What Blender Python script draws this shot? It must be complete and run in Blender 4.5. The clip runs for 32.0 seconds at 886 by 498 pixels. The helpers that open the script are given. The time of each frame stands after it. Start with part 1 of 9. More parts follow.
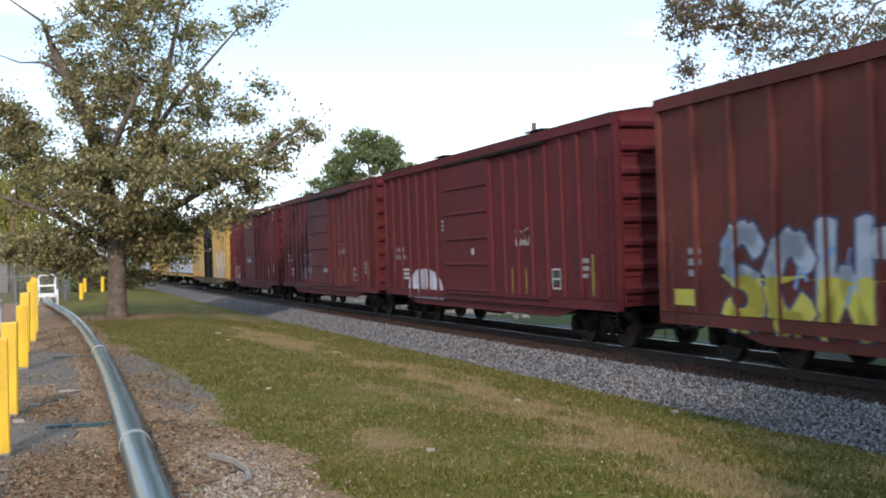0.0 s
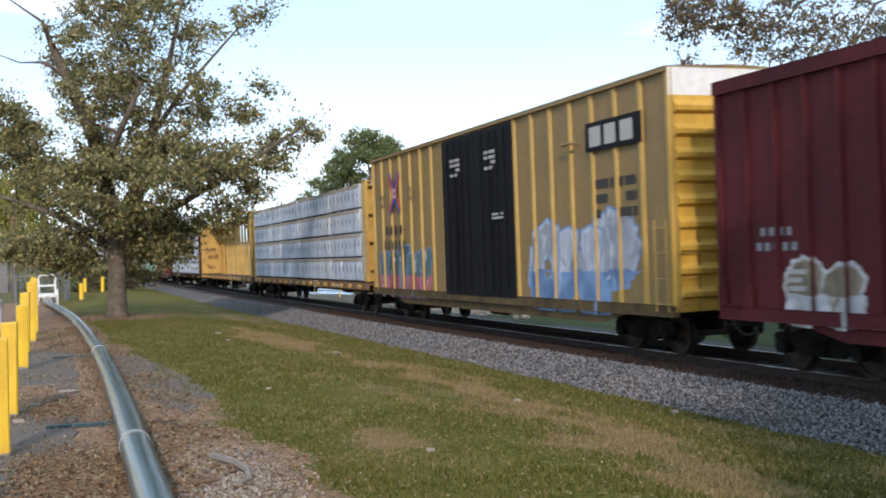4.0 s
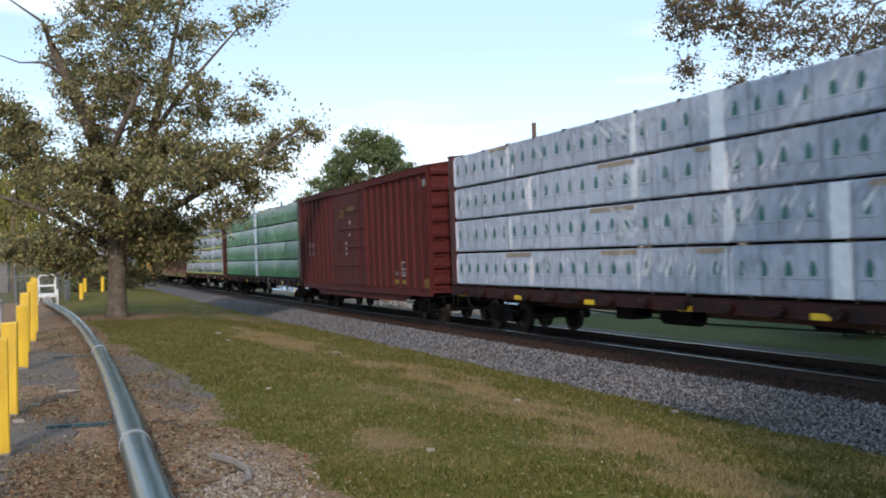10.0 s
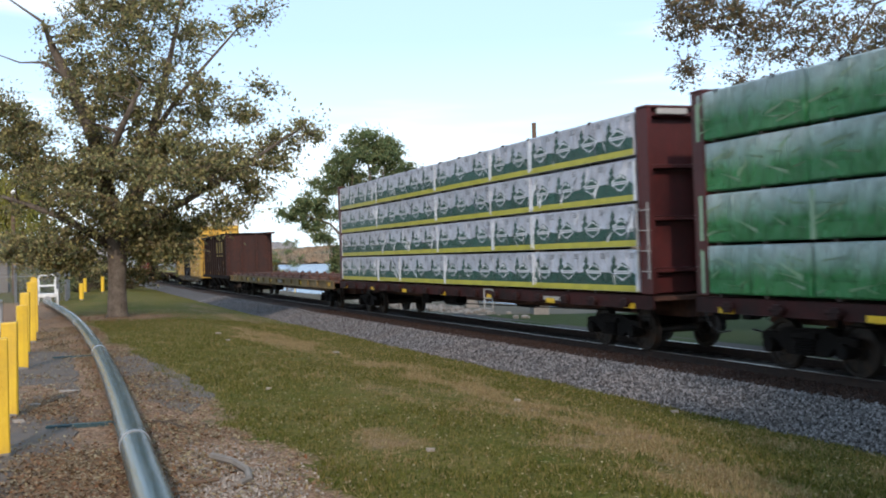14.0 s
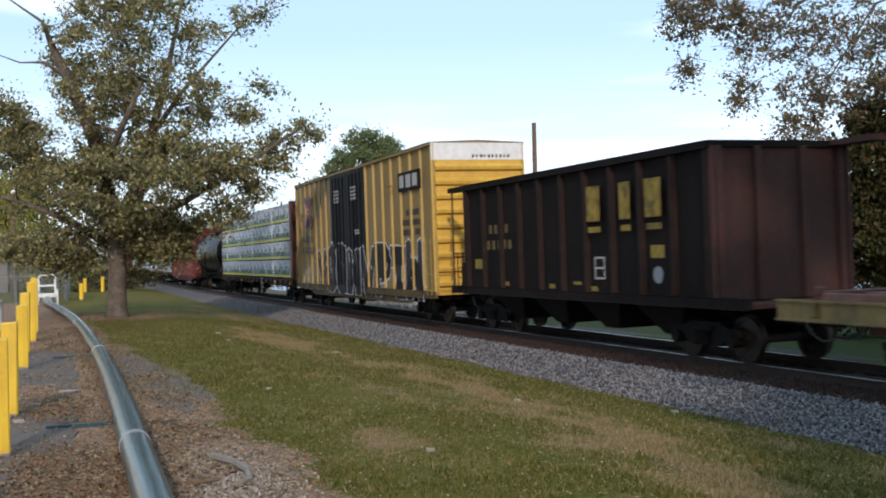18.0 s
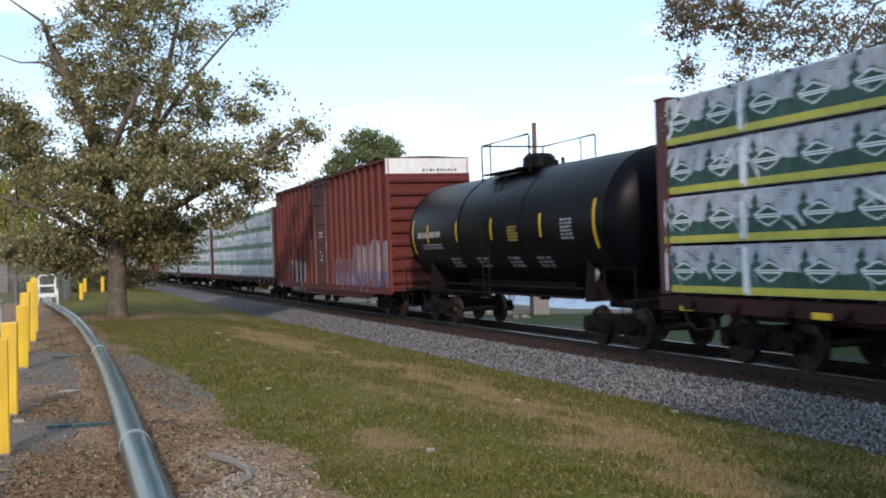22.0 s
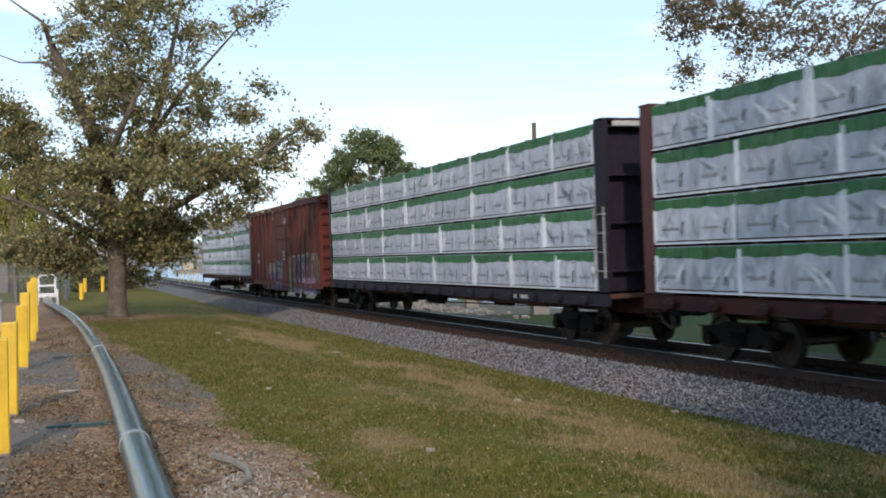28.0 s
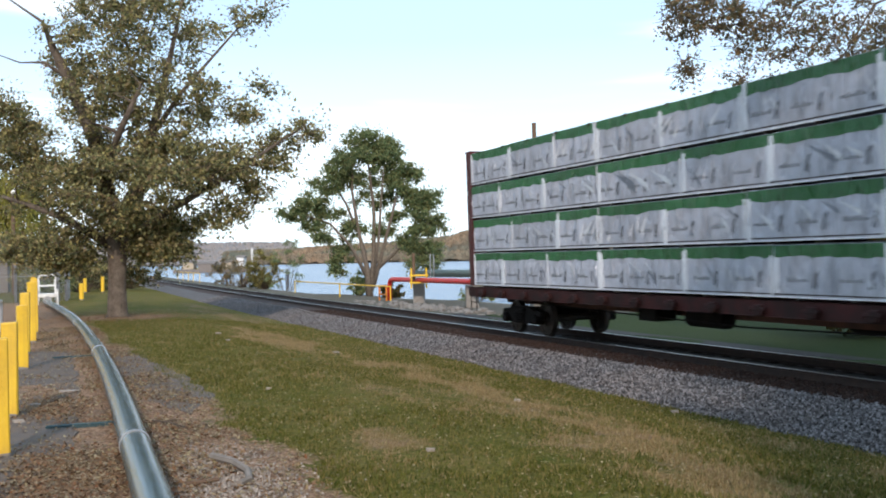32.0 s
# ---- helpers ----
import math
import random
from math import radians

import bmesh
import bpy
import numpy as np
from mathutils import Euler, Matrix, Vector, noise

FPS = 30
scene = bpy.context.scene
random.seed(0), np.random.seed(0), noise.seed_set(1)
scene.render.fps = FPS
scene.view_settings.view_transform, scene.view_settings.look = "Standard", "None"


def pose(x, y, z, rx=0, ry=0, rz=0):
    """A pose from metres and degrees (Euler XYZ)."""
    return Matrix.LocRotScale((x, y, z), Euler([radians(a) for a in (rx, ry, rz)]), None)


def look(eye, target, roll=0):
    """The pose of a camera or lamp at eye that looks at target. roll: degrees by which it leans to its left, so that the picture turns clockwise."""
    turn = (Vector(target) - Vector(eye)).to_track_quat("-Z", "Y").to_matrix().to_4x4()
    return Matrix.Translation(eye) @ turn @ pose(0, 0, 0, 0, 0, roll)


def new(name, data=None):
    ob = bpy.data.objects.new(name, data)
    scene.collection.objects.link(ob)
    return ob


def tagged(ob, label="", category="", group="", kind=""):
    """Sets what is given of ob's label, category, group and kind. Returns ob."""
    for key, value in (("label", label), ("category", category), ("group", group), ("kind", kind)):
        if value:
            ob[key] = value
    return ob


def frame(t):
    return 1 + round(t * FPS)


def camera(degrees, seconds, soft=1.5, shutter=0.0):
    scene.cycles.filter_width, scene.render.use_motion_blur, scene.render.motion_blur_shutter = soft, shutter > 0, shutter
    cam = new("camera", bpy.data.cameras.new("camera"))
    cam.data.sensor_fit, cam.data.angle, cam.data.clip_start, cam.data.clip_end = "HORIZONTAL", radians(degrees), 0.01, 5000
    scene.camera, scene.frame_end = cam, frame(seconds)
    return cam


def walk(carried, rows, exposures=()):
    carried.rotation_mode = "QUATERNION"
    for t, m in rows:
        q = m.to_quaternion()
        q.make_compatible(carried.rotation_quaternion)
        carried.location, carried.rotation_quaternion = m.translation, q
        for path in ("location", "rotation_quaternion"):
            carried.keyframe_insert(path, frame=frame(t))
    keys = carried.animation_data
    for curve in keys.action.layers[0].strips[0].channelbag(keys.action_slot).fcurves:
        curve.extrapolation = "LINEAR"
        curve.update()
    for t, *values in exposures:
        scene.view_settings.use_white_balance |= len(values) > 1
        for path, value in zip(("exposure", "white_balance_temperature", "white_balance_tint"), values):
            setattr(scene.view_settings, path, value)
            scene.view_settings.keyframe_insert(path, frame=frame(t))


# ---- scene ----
cam = camera(44.95, 32.0, soft=1.9, shutter=0.25)
CAM_H = 1.988
CAM_POSE = look((0, 0, CAM_H), (0, 100, CAM_H + 100 * math.tan(radians(0.472))), -1.204)
walk(cam, [(0, CAM_POSE), (32, CAM_POSE)], [(0, 0.3, 6450, 14), (2, 0.34, 6450, 14), (3, 0.32, 6450, 14), (6, -0.1, 6450, 14), (7, -0.07, 6450, 14), (8, -0.36, 6450, 14), (9, -0.12, 6450, 14), (10, -0.09, 6450, 14), (11, 0.06, 6450, 14), (12, 0.11, 6450, 14), (13, -0.03, 6450, 14), (14.5, -0.05, 6450, 14), (16.5, -0.73, 6400, 14), (17, -0.69, 6400, 14), (17.5, -0.5, 6400, 14), (18, -0.15, 6450, 14), (19, 0.24, 6450, 14), (20, 0.32, 6450, 14), (21, 0.02, 6450, 14), (22, 0.01, 6450, 14), (23, 0.15, 6450, 14), (24, 0.4, 6450, 14), (25, 0.08, 6450, 14), (27.5, -0.02, 6550, 14), (30, 0.17, 6600, 14), (31, 0.24, 6600, 14), (32, 0.08, 6600, 14)])

# ---- world, sun ----
SUN_DIR = Vector((0.02, -1.0, 0)).normalized() * math.cos(radians(27)) + Vector((0, 0, math.sin(radians(27))))
world = bpy.data.worlds.new("sky")
scene.world = world
world.use_nodes = True
wn, wl = world.node_tree.nodes, world.node_tree.links
sky = wn.new("ShaderNodeTexSky")
sky.sky_type, sky.sun_disc = "NISHITA", False
sky.sun_elevation, sky.sun_rotation = radians(27), math.atan2(SUN_DIR.x, SUN_DIR.y)
sky.air_density, sky.dust_density, sky.ozone_density = 1.0, 0.8, 2.0


def sky_node(kind, **values):
    node = wn.new(kind)
    for k, v in values.items():
        node.inputs[k].default_value = v
    return node


def sky_mix(fac, a, b):
    x = wn.new("ShaderNodeMix")
    x.data_type = "RGBA"
    for k, v in (("Factor", fac), ("A", a), ("B", b)):
        if isinstance(v, (tuple, float)):
            x.inputs[k].default_value = v
        else:
            wl.new(v, x.inputs[k])
    return x.outputs["Result"]


# thin pale haze over the whole sky, whiter towards the horizon, and a few long soft clouds
wc = wn.new("ShaderNodeTexCoord")
wm = sky_node("ShaderNodeMapping", Scale=(1.3, 1.3, 11.0))
wz = sky_node("ShaderNodeTexNoise", Scale=1.7, Detail=4.0, Roughness=0.5)
wr = wn.new("ShaderNodeValToRGB")
wr.color_ramp.interpolation = "EASE"
wr.color_ramp.elements[0].position, wr.color_ramp.elements[0].color = 0.50, (0, 0, 0, 1)
wr.color_ramp.elements[1].position, wr.color_ramp.elements[1].color = 0.78, (0.75, 0.75, 0.75, 1)
ws = wn.new("ShaderNodeSeparateXYZ")
wh = wn.new("ShaderNodeMapRange")
for k, v in (("From Min", 0.0), ("From Max", 0.20), ("To Min", 0.62), ("To Max", 0.0)):
    wh.inputs[k].default_value = v
wl.new(wc.outputs["Generated"], wm.inputs["Vector"])
wl.new(wm.outputs["Vector"], wz.inputs["Vector"])
wl.new(wz.outputs["Fac"], wr.inputs["Fac"])
wl.new(wc.outputs["Generated"], ws.inputs["Vector"])
wl.new(ws.outputs["Z"], wh.inputs["Value"])
hazy = sky_mix(0.55, sky.outputs["Color"], (5.9, 8.4, 10.5, 1))
hazy = sky_mix(wh.outputs["Result"], hazy, (9.3, 10.5, 11.4, 1))
hazy = sky_mix(wr.outputs["Color"], hazy, (11.2, 11.6, 12.0, 1))
wb = wn["Background"]
wb.inputs["Strength"].default_value = 0.15
wl.new(hazy, wb.inputs["Color"])
sun = new("sun", bpy.data.lights.new("sun", "SUN"))
sun.data.energy, sun.data.angle, sun.data.color = 2.9, radians(1.6), (1.0, 0.86, 0.73)
sun.matrix_world = look(SUN_DIR * 50, (0, 0, 0))


# ---- materials ----
def mat(name, c, c2=None, rough=0.7, metal=0.0, scale=6.0, dirt=None, dirt_scale=0.8, dirt_amt=0.5, bump=0.15, bump_scale=40.0, streak=0.0,
        vary=0.0, island=0.0, spec=0.4):
    m = bpy.data.materials.new(name)
    m.use_nodes = True
    n, l = m.node_tree.nodes, m.node_tree.links
    p = n["Principled BSDF"]
    p.inputs["Roughness"].default_value, p.inputs["Metallic"].default_value = rough, metal
    p.inputs["Specular IOR Level"].default_value = spec
    co = n.new("ShaderNodeTexCoord").outputs["Object"]

    def noise_fac(sc, lo, hi, stretch=None, detail=6):
        v = co
        if stretch:
            mp = n.new("ShaderNodeMapping")
            mp.inputs["Scale"].default_value = stretch
            l.new(co, mp.inputs["Vector"])
            v = mp.outputs["Vector"]
        t = n.new("ShaderNodeTexNoise")
        t.inputs["Scale"].default_value, t.inputs["Detail"].default_value, t.inputs["Roughness"].default_value = sc, detail, 0.6
        l.new(v, t.inputs["Vector"])
        r = n.new("ShaderNodeMapRange")
        r.inputs["From Min"].default_value, r.inputs["From Max"].default_value = lo, hi
        l.new(t.outputs["Fac"], r.inputs["Value"])
        return r.outputs["Result"]

    def mix(fac, a, b, mode="MIX"):
        x = n.new("ShaderNodeMix")
        x.data_type, x.blend_type = "RGBA", mode
        for sock, val in (("Factor", fac), ("A", a), ("B", b)):
            if isinstance(val, (tuple, float, int)):
                x.inputs[sock].default_value = val if not isinstance(val, tuple) else (*val[:3], 1)
            else:
                l.new(val, x.inputs[sock])
        return x.outputs["Result"]

    c2 = c2 or tuple(v * 0.72 for v in c)
    col = mix(noise_fac(scale, 0.35, 0.65), c, c2)
    if dirt:
        f = noise_fac(dirt_scale, 0.46, 0.72)
        k = n.new("ShaderNodeMath")
        k.operation = "MULTIPLY"
        l.new(f, k.inputs[0])
        k.inputs[1].default_value = dirt_amt
        col = mix(k.outputs[0], col, dirt)
    if streak:
        f = noise_fac(3.0, 0.42, 0.75, (2.2, 2.2, 0.10), 5)
        k = n.new("ShaderNodeMath")
        k.operation = "MULTIPLY"
        l.new(f, k.inputs[0])
        k.inputs[1].default_value = streak
        col = mix(k.outputs[0], col, dirt or tuple(v * 0.4 for v in c))
    if vary or island:
        src = n.new("ShaderNodeObjectInfo").outputs["Random"] if vary else n.new("ShaderNodeNewGeometry").outputs["Random Per Island"]
        r = n.new("ShaderNodeMapRange")
        a = vary or island
        r.inputs["To Min"].default_value, r.inputs["To Max"].default_value = 1 - a, 1 + a
        l.new(src, r.inputs["Value"])
        h = n.new("ShaderNodeHueSaturation")
        l.new(col, h.inputs["Color"])
        l.new(r.outputs["Result"], h.inputs["Value"])
        col = h.outputs["Color"]
    l.new(col, p.inputs["Base Color"])
    if bump:
        t = n.new("ShaderNodeTexNoise")
        t.inputs["Scale"].default_value, t.inputs["Detail"].default_value = bump_scale, 4
        l.new(co, t.inputs["Vector"])
        b = n.new("ShaderNodeBump")
        b.inputs["Strength"].default_value, b.inputs["Distance"].default_value = bump, 0.02
        l.new(t.outputs["Fac"], b.inputs["Height"])
        l.new(b.outputs["Normal"], p.inputs["Normal"])
    return m


def creased(m, depth=0.06, tone=0.55):
    """Adds long diagonal wrinkles of slack film: relief, and a lighter tone along them as painted highlights."""
    n, l = m.node_tree.nodes, m.node_tree.links
    p = n["Principled BSDF"]
    co = n.new("ShaderNodeTexCoord").outputs["Object"]
    h = None
    for ang, sc, st, lo in ((48, 4.0, 0.14, 0.50), (-40, 5.0, 0.12, 0.54), (70, 3.0, 0.25, 0.47)):
        mp = n.new("ShaderNodeMapping")
        mp.inputs["Rotation"].default_value = (0, radians(ang), 0)
        mp.inputs["Scale"].default_value = (1, 1, st)
        l.new(co, mp.inputs["Vector"])
        t = n.new("ShaderNodeTexNoise")
        t.inputs["Scale"].default_value, t.inputs["Detail"].default_value, t.inputs["Roughness"].default_value = sc, 3, 0.55
        l.new(mp.outputs["Vector"], t.inputs["Vector"])
        a = n.new("ShaderNodeMath")
        a.operation = "SUBTRACT"
        l.new(t.outputs["Fac"], a.inputs[0])
        a.inputs[1].default_value = lo
        b = n.new("ShaderNodeMath")
        b.operation = "ABSOLUTE"
        l.new(a.outputs[0], b.inputs[0])
        if h is None:
            h = b.outputs[0]
        else:
            c = n.new("ShaderNodeMath")
            c.operation = "MINIMUM"
            l.new(h, c.inputs[0])
            l.new(b.outputs[0], c.inputs[1])
            h = c.outputs[0]
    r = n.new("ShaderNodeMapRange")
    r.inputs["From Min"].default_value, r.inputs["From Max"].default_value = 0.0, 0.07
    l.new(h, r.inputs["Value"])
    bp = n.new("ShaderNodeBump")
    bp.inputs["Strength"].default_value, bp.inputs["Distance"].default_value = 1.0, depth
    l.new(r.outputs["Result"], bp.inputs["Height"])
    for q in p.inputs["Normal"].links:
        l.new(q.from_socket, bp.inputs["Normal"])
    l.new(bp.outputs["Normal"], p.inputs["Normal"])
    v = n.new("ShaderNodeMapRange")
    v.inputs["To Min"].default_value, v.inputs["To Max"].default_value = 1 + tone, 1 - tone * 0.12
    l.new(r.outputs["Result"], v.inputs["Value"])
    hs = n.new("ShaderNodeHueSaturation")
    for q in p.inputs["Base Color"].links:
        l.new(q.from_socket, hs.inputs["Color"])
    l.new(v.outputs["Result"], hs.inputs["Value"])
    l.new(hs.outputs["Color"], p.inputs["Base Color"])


def leaf_mat(name, cols, rough=0.6):
    """Leaves whose colour runs through cols from clump leaf to clump leaf, thin enough to let some light through."""
    m = bpy.data.materials.new(name)
    m.use_nodes = True
    n, l = m.node_tree.nodes, m.node_tree.links
    p = n["Principled BSDF"]
    p.inputs["Roughness"].default_value = rough
    p.inputs["Specular IOR Level"].default_value = 0.25
    g = n.new("ShaderNodeNewGeometry")
    r = n.new("ShaderNodeValToRGB")
    r.color_ramp.interpolation = "LINEAR"
    e = r.color_ramp.elements
    e[0].position, e[0].color = 0.0, (*cols[0], 1)
    e[1].position, e[1].color = 1.0, (*cols[-1], 1)
    for i, c in enumerate(cols[1:-1]):
        x = e.new((i + 1) / (len(cols) - 1))
        x.color = (*c, 1)
    l.new(g.outputs["Random Per Island"], r.inputs["Fac"])
    l.new(r.outputs["Color"], p.inputs["Base Color"])
    t = n.new("ShaderNodeBsdfTranslucent")
    l.new(r.outputs["Color"], t.inputs["Color"])
    x = n.new("ShaderNodeMixShader")
    x.inputs["Fac"].default_value = 0.36
    l.new(p.outputs["BSDF"], x.inputs[1])
    l.new(t.outputs["BSDF"], x.inputs[2])
    l.new(x.outputs["Shader"], n["Material Output"].inputs["Surface"])
    return m


